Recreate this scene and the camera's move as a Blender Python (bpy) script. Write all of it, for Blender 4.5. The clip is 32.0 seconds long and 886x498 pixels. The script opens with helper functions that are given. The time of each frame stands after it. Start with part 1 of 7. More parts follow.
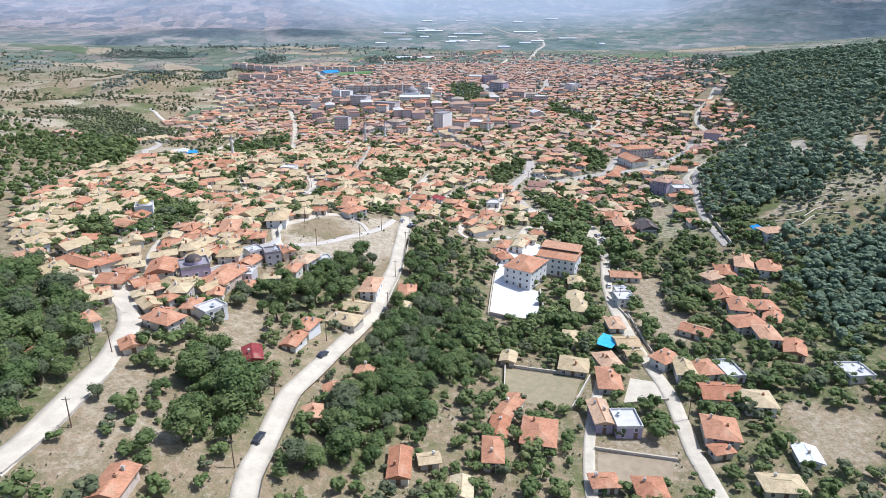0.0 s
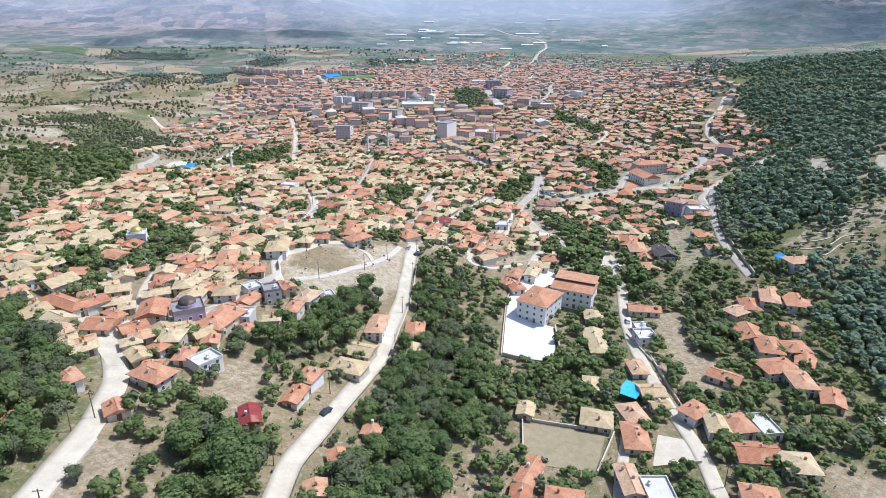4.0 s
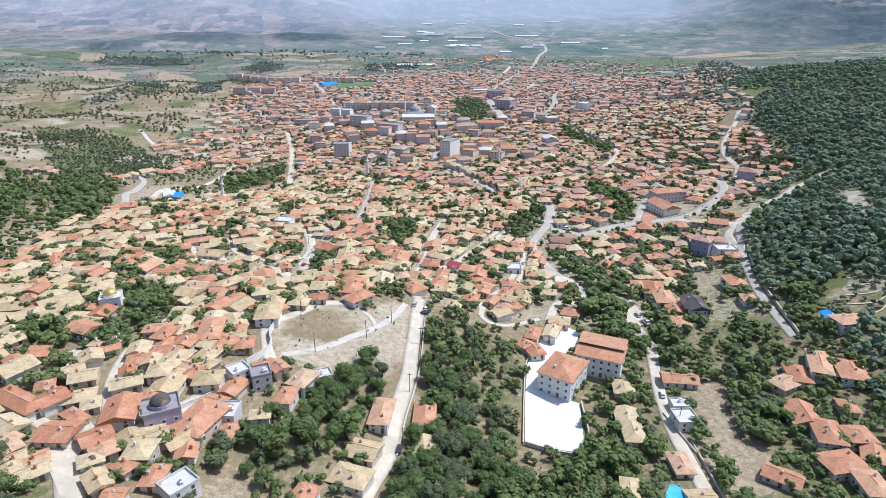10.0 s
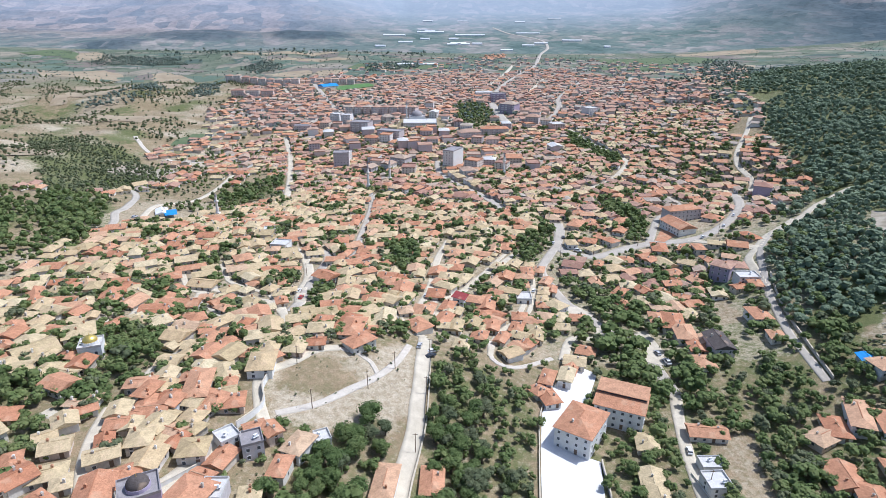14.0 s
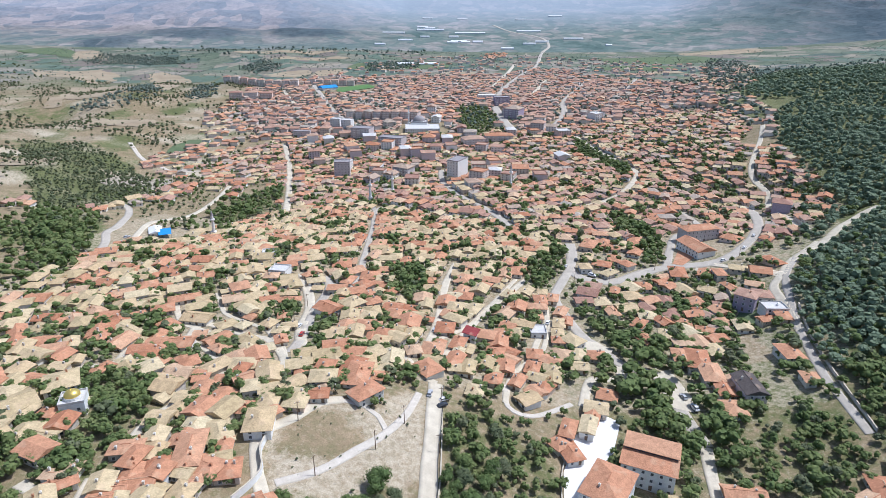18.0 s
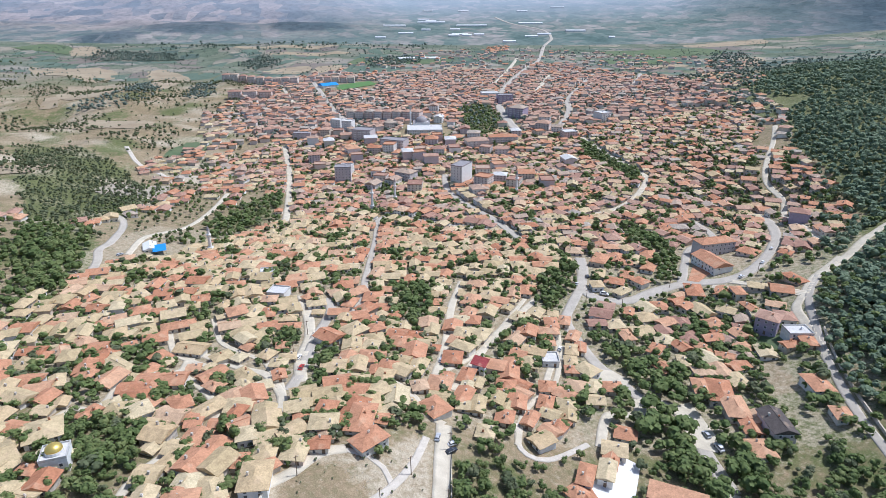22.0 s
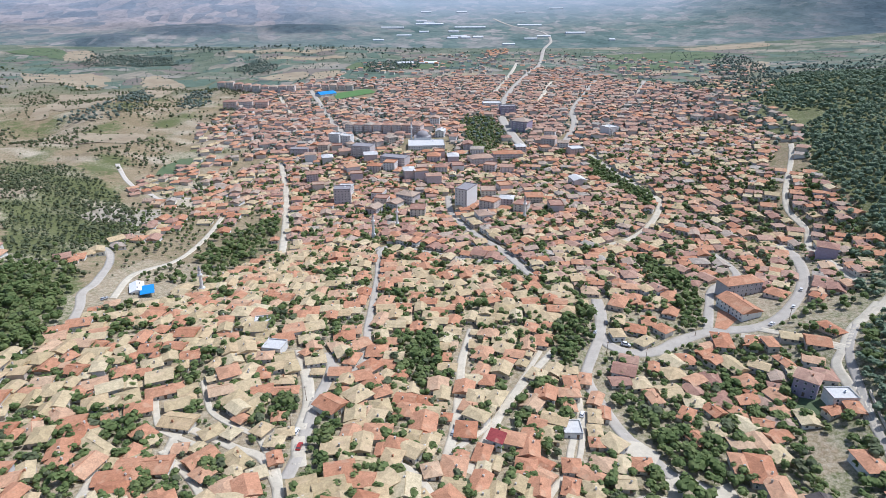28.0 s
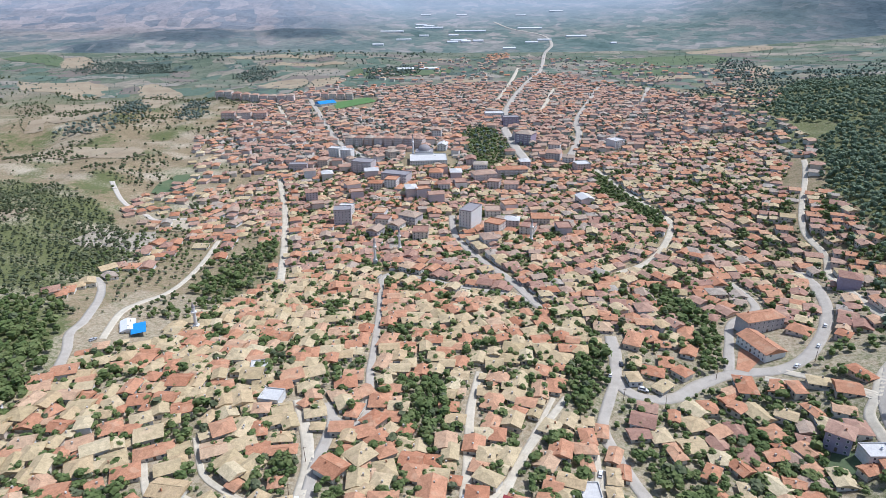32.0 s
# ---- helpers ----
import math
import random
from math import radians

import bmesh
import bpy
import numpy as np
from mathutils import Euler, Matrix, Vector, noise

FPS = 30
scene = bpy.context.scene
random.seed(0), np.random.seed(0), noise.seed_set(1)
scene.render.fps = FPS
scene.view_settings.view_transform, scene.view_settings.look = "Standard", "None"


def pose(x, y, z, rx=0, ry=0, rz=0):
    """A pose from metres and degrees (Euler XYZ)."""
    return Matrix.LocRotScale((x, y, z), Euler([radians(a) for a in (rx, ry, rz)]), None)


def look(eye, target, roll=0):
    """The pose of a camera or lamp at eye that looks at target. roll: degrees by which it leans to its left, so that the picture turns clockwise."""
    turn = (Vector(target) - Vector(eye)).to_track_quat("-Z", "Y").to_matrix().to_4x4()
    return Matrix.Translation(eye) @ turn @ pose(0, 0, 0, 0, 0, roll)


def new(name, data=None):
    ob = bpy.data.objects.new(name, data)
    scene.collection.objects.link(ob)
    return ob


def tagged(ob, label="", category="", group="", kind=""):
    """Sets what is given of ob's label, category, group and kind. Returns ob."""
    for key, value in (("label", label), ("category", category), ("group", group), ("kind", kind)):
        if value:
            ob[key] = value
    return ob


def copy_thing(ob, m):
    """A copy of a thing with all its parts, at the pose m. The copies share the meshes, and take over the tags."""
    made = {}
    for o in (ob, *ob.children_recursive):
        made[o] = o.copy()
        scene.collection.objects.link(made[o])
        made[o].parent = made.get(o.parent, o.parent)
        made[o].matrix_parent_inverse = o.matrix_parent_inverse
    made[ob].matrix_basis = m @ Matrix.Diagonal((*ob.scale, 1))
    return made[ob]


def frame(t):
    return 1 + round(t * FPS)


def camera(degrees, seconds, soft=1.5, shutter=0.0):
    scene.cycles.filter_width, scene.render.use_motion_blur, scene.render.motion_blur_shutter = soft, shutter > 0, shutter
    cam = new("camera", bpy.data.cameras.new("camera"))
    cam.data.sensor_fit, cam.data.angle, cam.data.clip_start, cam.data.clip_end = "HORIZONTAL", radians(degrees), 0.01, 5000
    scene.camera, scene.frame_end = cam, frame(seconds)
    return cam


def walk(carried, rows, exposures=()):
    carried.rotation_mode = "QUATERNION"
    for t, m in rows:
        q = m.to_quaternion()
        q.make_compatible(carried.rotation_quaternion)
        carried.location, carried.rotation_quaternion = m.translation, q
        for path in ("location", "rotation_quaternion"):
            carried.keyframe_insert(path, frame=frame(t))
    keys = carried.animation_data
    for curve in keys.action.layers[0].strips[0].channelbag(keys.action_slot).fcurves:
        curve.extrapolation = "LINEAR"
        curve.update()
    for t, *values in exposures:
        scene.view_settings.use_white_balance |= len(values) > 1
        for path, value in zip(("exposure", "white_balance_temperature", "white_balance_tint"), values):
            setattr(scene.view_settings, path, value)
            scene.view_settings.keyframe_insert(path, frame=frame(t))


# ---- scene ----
cam = camera(71.54, 32.0, soft=0.5)
PATH = [
    (0, (-0.05, 0.00, 104.95), (-0.24, 93.32, 69.01), 0.17),
    (1, (-1.22, 4.33, 106.85), (-1.35, 97.65, 70.90), 0.28),
    (2, (-2.33, 8.82, 108.69), (-2.43, 102.14, 72.75), 0.34),
    (3, (-3.35, 13.52, 110.60), (-3.48, 106.83, 74.63), 0.39),
    (4, (-4.21, 18.80, 112.45), (-4.38, 112.11, 76.49), 0.39),
    (5, (-5.15, 25.13, 114.10), (-5.21, 118.46, 78.19), 0.37),
    (6, (-6.17, 31.08, 116.33), (-6.10, 124.39, 80.35), 0.35),
    (7, (-7.07, 36.94, 118.72), (-6.93, 130.22, 82.66), 0.34),
    (8, (-7.87, 42.84, 120.92), (-7.75, 136.11, 84.85), 0.32),
    (9, (-8.67, 48.67, 123.09), (-8.56, 141.95, 87.05), 0.29),
    (10, (-9.31, 54.45, 125.26), (-9.22, 147.73, 89.22), 0.24),
    (11, (-9.86, 60.29, 127.34), (-9.79, 153.54, 91.22), 0.19),
    (12, (-10.41, 66.16, 129.37), (-10.36, 159.36, 93.14), 0.14),
    (13, (-11.04, 72.01, 131.69), (-11.03, 165.13, 95.26), 0.13),
    (14, (-11.91, 77.81, 133.99), (-11.91, 170.85, 97.36), 0.14),
    (15, (-13.28, 83.57, 136.48), (-13.19, 176.52, 99.61), 0.22),
    (16, (-14.99, 89.38, 138.84), (-14.76, 182.28, 101.81), 0.31),
    (17, (-16.14, 95.14, 140.78), (-15.90, 188.00, 103.66), 0.30),
    (18, (-16.99, 100.93, 142.61), (-16.81, 193.74, 105.40), 0.23),
    (19, (-17.64, 106.22, 144.08), (-17.52, 199.02, 106.83), 0.11),
    (20, (-18.00, 110.87, 146.16), (-17.97, 203.54, 108.58), 0.02),
    (21, (-18.34, 115.67, 148.48), (-18.42, 208.15, 110.42), -0.09),
    (22, (-18.99, 120.69, 150.72), (-19.13, 213.01, 112.27), -0.20),
    (23, (-19.89, 125.84, 152.61), (-20.01, 218.10, 114.03), -0.31),
    (24, (-20.48, 131.00, 154.30), (-20.65, 223.29, 115.79), -0.45),
    (25, (-21.37, 136.36, 156.38), (-21.49, 228.66, 117.89), -0.49),
    (26, (-22.59, 141.96, 158.99), (-22.54, 234.24, 120.46), -0.36),
    (27, (-23.78, 147.69, 161.77), (-23.59, 239.95, 123.17), -0.25),
    (28, (-24.71, 153.44, 164.48), (-24.48, 245.68, 125.85), -0.24),
    (29, (-25.54, 159.36, 167.00), (-25.33, 251.60, 128.39), -0.32),
    (30, (-26.25, 165.36, 169.88), (-26.08, 257.60, 131.25), -0.39),
    (31, (-26.93, 171.23, 172.87), (-26.76, 263.47, 134.26), -0.46),
    (32, (-27.50, 176.94, 175.86), (-27.33, 269.23, 137.35), -0.52),
]
walk(cam, [(t, look(eye, target, roll)) for t, eye, target, roll in PATH], exposures=[(0, -0.10, 5680, 12), (32, -0.31, 5680, 11)])


# ---- light: high summer sun from the east, clear sky ----
SUN_ELEVATION, SUN_BEARING = radians(60), radians(17)
sun = new("sun", bpy.data.lights.new("sun", "SUN"))
sun.data.energy, sun.data.angle, sun.data.color = 4.8, radians(0.6), (1.0, 0.97, 0.93)
toward_sun = Vector((math.cos(SUN_ELEVATION) * math.cos(SUN_BEARING), math.cos(SUN_ELEVATION) * math.sin(SUN_BEARING), math.sin(SUN_ELEVATION)))
sun.matrix_world = look(toward_sun * 1000, (0, 0, 0))
world = bpy.data.worlds.new("summer_sky")
world.use_nodes = True
scene.world = world
sky = world.node_tree.nodes.new("ShaderNodeTexSky")
sky.sky_type, sky.sun_disc = "NISHITA", False
sky.sun_elevation, sky.sun_rotation = SUN_ELEVATION, radians(90) - SUN_BEARING
sky.air_density, sky.dust_density = 1.0, 2.0
world.node_tree.nodes["Background"].inputs["Strength"].default_value = 0.15
world.node_tree.links.new(sky.outputs["Color"], world.node_tree.nodes["Background"].inputs["Color"])


# ---- materials ----
def material(name, color, rough=0.8, metallic=0.0):
    m = bpy.data.materials.new(name)
    m.use_nodes = True
    b = m.node_tree.nodes["Principled BSDF"]
    b.inputs["Base Color"].default_value = (*color, 1)
    b.inputs["Roughness"].default_value, b.inputs["Metallic"].default_value = rough, metallic
    b.inputs["Specular IOR Level"].default_value = 0.25
    return m


def node(m, kind, **values):
    n = m.node_tree.nodes.new(kind)
    for key, value in values.items():
        n.inputs[key.replace("_", " ")].default_value = value
    return n


def wire(m, a, b):
    m.node_tree.links.new(a, b)


def ramp(m, factor, stops):
    r = m.node_tree.nodes.new("ShaderNodeValToRGB")
    while len(r.color_ramp.elements) < len(stops):
        r.color_ramp.elements.new(0.5)
    for e, (at, c) in zip(r.color_ramp.elements, stops):
        e.position, e.color = at, (*c, 1)
    wire(m, factor, r.inputs["Fac"])
    return r.outputs["Color"]


def mixed(m, factor, a, b, blend="MIX"):
    x = m.node_tree.nodes.new("ShaderNodeMix")
    x.data_type, x.blend_type = "RGBA", blend
    for value, socket in ((factor, x.inputs[0]), (a, x.inputs[6]), (b, x.inputs[7])):
        if hasattr(value, "is_linked"):
            wire(m, value, socket)
        else:
            socket.default_value = value if isinstance(value, (int, float)) else (*value, 1)
    return x.outputs[2]


def noise_of(m, scale, detail=4.0, rough=0.6, stretch=None):
    n = node(m, "ShaderNodeTexNoise", Scale=scale, Detail=detail, Roughness=rough)
    g = m.node_tree.nodes.new("ShaderNodeTexCoord")
    if stretch:
        s = m.node_tree.nodes.new("ShaderNodeMapping")
        s.inputs["Scale"].default_value = stretch
        wire(m, g.outputs["Object"], s.inputs["Vector"])
        wire(m, s.outputs["Vector"], n.inputs["Vector"])
    else:
        wire(m, g.outputs["Object"], n.inputs["Vector"])
    return n.outputs["Fac"]


def chance(m):
    """A number of its own for each object and each loose piece of a mesh."""
    a, b = m.node_tree.nodes.new("ShaderNodeObjectInfo"), m.node_tree.nodes.new("ShaderNodeNewGeometry")
    s = m.node_tree.nodes.new("ShaderNodeMath")
    s.operation = "ADD"
    f = m.node_tree.nodes.new("ShaderNodeMath")
    f.operation = "FRACT"
    wire(m, a.outputs["Random"], s.inputs[0])
    wire(m, b.outputs["Random Per Island"], s.inputs[1])
    wire(m, s.outputs[0], f.inputs[0])
    return f.outputs[0]


def colored(m, color):
    wire(m, color, m.node_tree.nodes["Principled BSDF"].inputs["Base Color"])
    return m


def bumped(m, height, strength=0.4, distance=0.05):
    b = node(m, "ShaderNodeBump", Strength=strength, Distance=distance)
    wire(m, height, b.inputs["Height"])
    wire(m, b.outputs["Normal"], m.node_tree.nodes["Principled BSDF"].inputs["Normal"])
    return m


def roof_material(name, stops):
    """Clay tiles: a tone for each roof, mottled tile by tile, with weathered streaks and ribs."""
    m = material(name, (0.4, 0.2, 0.1), 0.85)
    tone = ramp(m, chance(m), stops)
    cells = node(m, "ShaderNodeTexVoronoi", Scale=2.6)
    g = m.node_tree.nodes.new("ShaderNodeTexCoord")
    wire(m, g.outputs["Object"], cells.inputs["Vector"])
    tile = ramp(m, cells.outputs["Color"], [(0.1, (0.82, 0.81, 0.79)), (0.9, (1.07, 1.07, 1.05))])
    c = mixed(m, 1.0, tone, tile, "MULTIPLY")
    stain = ramp(m, noise_of(m, 0.45, 5.0, 0.65), [(0.34, (0.80, 0.79, 0.77)), (0.6, (1.05, 1.05, 1.04))])
    c = mixed(m, 1.0, c, stain, "MULTIPLY")
    patch = ramp(m, noise_of(m, 0.16, 2.0), [(0.6, (0, 0, 0)), (0.66, (1, 1, 1))])
    c = mixed(m, mixed(m, 1.0, patch, (0.3, 0.3, 0.3), "MULTIPLY"), c, (0.58, 0.42, 0.28))
    colored(m, c)
    return bumped(m, cells.outputs["Distance"], 0.7, 0.12)


M = {}
M["roof_red"] = roof_material("red_clay_tiles", [(0.0, (0.446, 0.199, 0.112)), (0.3, (0.551, 0.285, 0.172)), (0.6, (0.503, 0.249, 0.146)), (0.85, (0.58, 0.342, 0.215)), (1.0, (0.56, 0.399, 0.267))])
M["roof_tan"] = roof_material("old_tan_tiles", [(0.0, (0.475, 0.366, 0.21)), (0.4, (0.58, 0.465, 0.29)), (0.75, (0.541, 0.399, 0.235)), (1.0, (0.617, 0.522, 0.344))])
# Tile tones greyed towards pink: the haze over the distant town, painted in.
M["roof_town"] = roof_material("town_tiles", [(0.0, (0.359, 0.202, 0.154)), (0.3, (0.423, 0.253, 0.189)), (0.62, (0.469, 0.299, 0.224)), (0.82, (0.442, 0.331, 0.255)), (1.0, (0.423, 0.377, 0.326))])
M["roof_dark"] = roof_material("dark_tiles", [(0.0, (0.085, 0.075, 0.075)), (1.0, (0.12, 0.10, 0.095))])
M["roof_wine"] = roof_material("wine_red_sheet", [(0.0, (0.25, 0.045, 0.05)), (1.0, (0.30, 0.06, 0.06))])


def plaster(name, stops, dirt=0.75):
    m = material(name, stops[0][1], 0.9)
    c = ramp(m, chance(m), stops)
    s = ramp(m, noise_of(m, 0.7, 6.0, 0.7), [(0.3, (dirt, dirt * 0.97, dirt * 0.93)), (0.6, (1, 1, 1))])
    colored(m, mixed(m, 1.0, c, s, "MULTIPLY"))
    return bumped(m, noise_of(m, 9.0), 0.2, 0.03)


M["wall"] = plaster("village_plaster", [(0.0, (0.718, 0.682, 0.598)), (0.3, (0.776, 0.739, 0.662)), (0.5, (0.64, 0.557, 0.451)), (0.7, (0.795, 0.778, 0.727)), (0.85, (0.679, 0.538, 0.432)), (1.0, (0.737, 0.701, 0.626))])
M["white_wall"] = plaster("white_plaster", [(0.0, (0.8, 0.8, 0.78)), (1.0, (0.74, 0.73, 0.7))], 0.85)
M["stone_wall"] = plaster("rubble_stone", [(0.0, (0.55, 0.5, 0.43)), (1.0, (0.64, 0.59, 0.52))], 0.65)
M["lilac_wall"] = plaster("lilac_plaster", [(0.0, (0.42, 0.36, 0.46)), (1.0, (0.46, 0.39, 0.5))], 0.85)
M["grey_wall"] = plaster("grey_plaster", [(0.0, (0.55, 0.515, 0.52)), (1.0, (0.63, 0.58, 0.58))], 0.8)
M["town_wall"] = plaster("town_plaster", [(0.0, (0.72, 0.66, 0.62)), (0.3, (0.76, 0.70, 0.65)), (0.5, (0.70, 0.54, 0.49)), (0.7, (0.8, 0.77, 0.75)), (0.85, (0.72, 0.58, 0.50)), (1.0, (0.66, 0.61, 0.59))])


def mottled(name, a, b, scale, rough=0.9, fine=6.0, bump=0.3):
    m = material(name, a, rough)
    c = mixed(m, ramp(m, noise_of(m, scale, 6.0, 0.65), [(0.35, (0, 0, 0)), (0.65, (1, 1, 1))]), a, b)
    grain = ramp(m, noise_of(m, fine, 3.0), [(0.3, (0.82, 0.82, 0.82)), (0.7, (1.08, 1.08, 1.08))])
    colored(m, mixed(m, 1.0, c, grain, "MULTIPLY"))
    return bumped(m, noise_of(m, fine), bump, 0.05)


M["concrete"] = mottled("pale_road_concrete", (0.64, 0.572, 0.45), (0.514, 0.451, 0.346), 0.22)
M["flat_roof"] = mottled("pale_flat_roof", (0.66, 0.645, 0.62), (0.54, 0.52, 0.49), 0.5)
M["yard"] = mottled("white_yard_concrete", (0.82, 0.81, 0.79), (0.74, 0.72, 0.69), 0.3)
M["asphalt"] = mottled("worn_asphalt", (0.50, 0.45, 0.38), (0.42, 0.375, 0.315), 0.2)
M["gravel"] = mottled("gravel_track", (0.62, 0.56, 0.48), (0.52, 0.46, 0.38), 0.5)
M["soil"] = mottled("bare_soil", (0.50, 0.40, 0.28), (0.40, 0.31, 0.21), 0.3)
M["weeds"] = mottled("dry_weeds", (0.27, 0.24, 0.14), (0.36, 0.29, 0.18), 0.4, fine=3.0)
M["field"] = mottled("stubble_field", (0.39, 0.32, 0.215), (0.32, 0.25, 0.165), 0.03, fine=0.4)
M["green_field"] = mottled("green_field", (0.10, 0.145, 0.07), (0.145, 0.175, 0.09), 0.04, fine=0.6)
M["turf"] = mottled("sports_turf", (0.1, 0.2, 0.06), (0.13, 0.23, 0.08), 0.1, fine=1.0)
M["rubble"] = mottled("pale_rock", (0.50, 0.44, 0.35), (0.30, 0.26, 0.19), 0.16)
M["white_metal"] = mottled("white_sheet", (0.82, 0.82, 0.82), (0.74, 0.74, 0.75), 0.6, 0.5)
M["blue_sheet"] = mottled("blue_sheet", (0.03, 0.25, 0.62), (0.04, 0.3, 0.68), 0.6, 0.5)
M["blue_tarp"] = mottled("bright_blue_tarpaulin", (0.05, 0.4, 0.72), (0.09, 0.5, 0.78), 0.5, 0.5)
M["glass"] = material("window_glass", (0.10, 0.105, 0.115), 0.15)
M["frame"] = material("window_frame", (0.75, 0.74, 0.72), 0.6)
M["wood"] = mottled("weathered_wood", (0.17, 0.12, 0.085), (0.24, 0.17, 0.12), 2.0)
M["bark"] = mottled("bark", (0.12, 0.095, 0.07), (0.18, 0.15, 0.11), 3.0)
M["steel"] = material("dark_steel", (0.12, 0.12, 0.125), 0.5, 0.6)
M["gold"] = material("gilded_sheet", (0.75, 0.56, 0.16), 0.35, 0.7)
M["lead"] = mottled("grey_lead", (0.27, 0.25, 0.25), (0.36, 0.33, 0.33), 0.6, 0.6)
M["tyre"] = material("tyre_rubber", (0.03, 0.03, 0.03), 0.9)


def foliage(name, stops):
    m = material(name, stops[0][1], 0.75)
    half = m.node_tree.nodes.new("ShaderNodeMath")
    half.operation = "MULTIPLY_ADD"
    half.inputs[1].default_value = 0.3
    wire(m, m.node_tree.nodes.new("ShaderNodeNewGeometry").outputs["Random Per Island"], half.inputs[0])
    wire(m, ramp(m, noise_of(m, 0.11, 3.0), [(0.34, (0, 0, 0)), (0.66, (0.42, 0.42, 0.42))]), half.inputs[2])
    own = m.node_tree.nodes.new("ShaderNodeMath")
    own.operation = "MULTIPLY_ADD"
    own.inputs[1].default_value = 0.42
    wire(m, m.node_tree.nodes.new("ShaderNodeObjectInfo").outputs["Random"], own.inputs[0])
    wire(m, half.outputs[0], own.inputs[2])
    c = ramp(m, own.outputs[0], stops)
    s = ramp(m, noise_of(m, 0.45, 4.0), [(0.3, (0.74, 0.75, 0.7)), (0.7, (1.2, 1.16, 1.05))])
    tint = mixed(m, 1.0, c, s, "MULTIPLY")
    colored(m, tint)
    glow = m.node_tree.nodes.new("ShaderNodeBsdfTranslucent")
    wire(m, tint, glow.inputs["Color"])
    blend = m.node_tree.nodes.new("ShaderNodeMixShader")
    blend.inputs["Fac"].default_value = 0.3
    wire(m, m.node_tree.nodes["Principled BSDF"].outputs[0], blend.inputs[1])
    wire(m, glow.outputs[0], blend.inputs[2])
    wire(m, blend.outputs[0], m.node_tree.nodes["Material Output"].inputs["Surface"])
    return m


M["leaf"] = foliage("broad_leaves", [(0.0, (0.073, 0.124, 0.042)), (0.3, (0.113, 0.17, 0.061)), (0.7, (0.167, 0.22, 0.083)), (1.0, (0.238, 0.273, 0.117))])
# Leaf tones paler and bluer than near leaves, with distance haze painted in.
M["hazed_leaf"] = foliage("hazed_woods", [(0.0, (0.122, 0.175, 0.155)), (0.5, (0.163, 0.22, 0.192)), (1.0, (0.227, 0.273, 0.242))])
M["olive"] = foliage("grey_green_leaves", [(0.0, (0.105, 0.137, 0.071)), (0.6, (0.152, 0.181, 0.101)), (1.0, (0.215, 0.226, 0.14))])
M["pine"] = foliage("dark_needles", [(0.0, (0.113, 0.17, 0.116)), (0.5, (0.161, 0.227, 0.156)), (1.0, (0.234, 0.298, 0.205))])


def countryside(m, size, stops):
    """Fields of many tones, plot by plot, broken up by clumps and hedges."""
    g = m.node_tree.nodes.new("ShaderNodeTexCoord")
    flat = m.node_tree.nodes.new("ShaderNodeMapping")
    flat.inputs["Scale"].default_value = (1 / size, 0.8 / size, 0.0)
    flat.inputs["Rotation"].default_value = (0, 0, 0.35)
    wire(m, g.outputs["Object"], flat.inputs["Vector"])
    cells = node(m, "ShaderNodeTexVoronoi", Scale=1.0)
    wire(m, flat.outputs["Vector"], cells.inputs["Vector"])
    pick = m.node_tree.nodes.new("ShaderNodeSeparateColor")
    wire(m, cells.outputs["Color"], pick.inputs["Color"])
    both = m.node_tree.nodes.new("ShaderNodeMath")
    both.operation = "MULTIPLY_ADD"
    both.inputs[1].default_value = 0.62
    wire(m, pick.outputs["Red"], both.inputs[0])
    shift = m.node_tree.nodes.new("ShaderNodeMath")
    shift.operation = "MULTIPLY_ADD"
    shift.inputs[1].default_value, shift.inputs[2].default_value = 1.6, -0.62
    wire(m, noise_of(m, 0.16 / size, 4.0, 0.6), shift.inputs[0])
    wire(m, shift.outputs[0], both.inputs[2])
    c = ramp(m, both.outputs[0], stops)
    clump = ramp(m, noise_of(m, 2.2 / size, 6.0, 0.75), [(0.36, (0.62, 0.66, 0.66)), (0.52, (1, 1, 1)), (0.68, (1.2, 1.18, 1.12))])
    return mixed(m, 1.0, c, clump, "MULTIPLY")


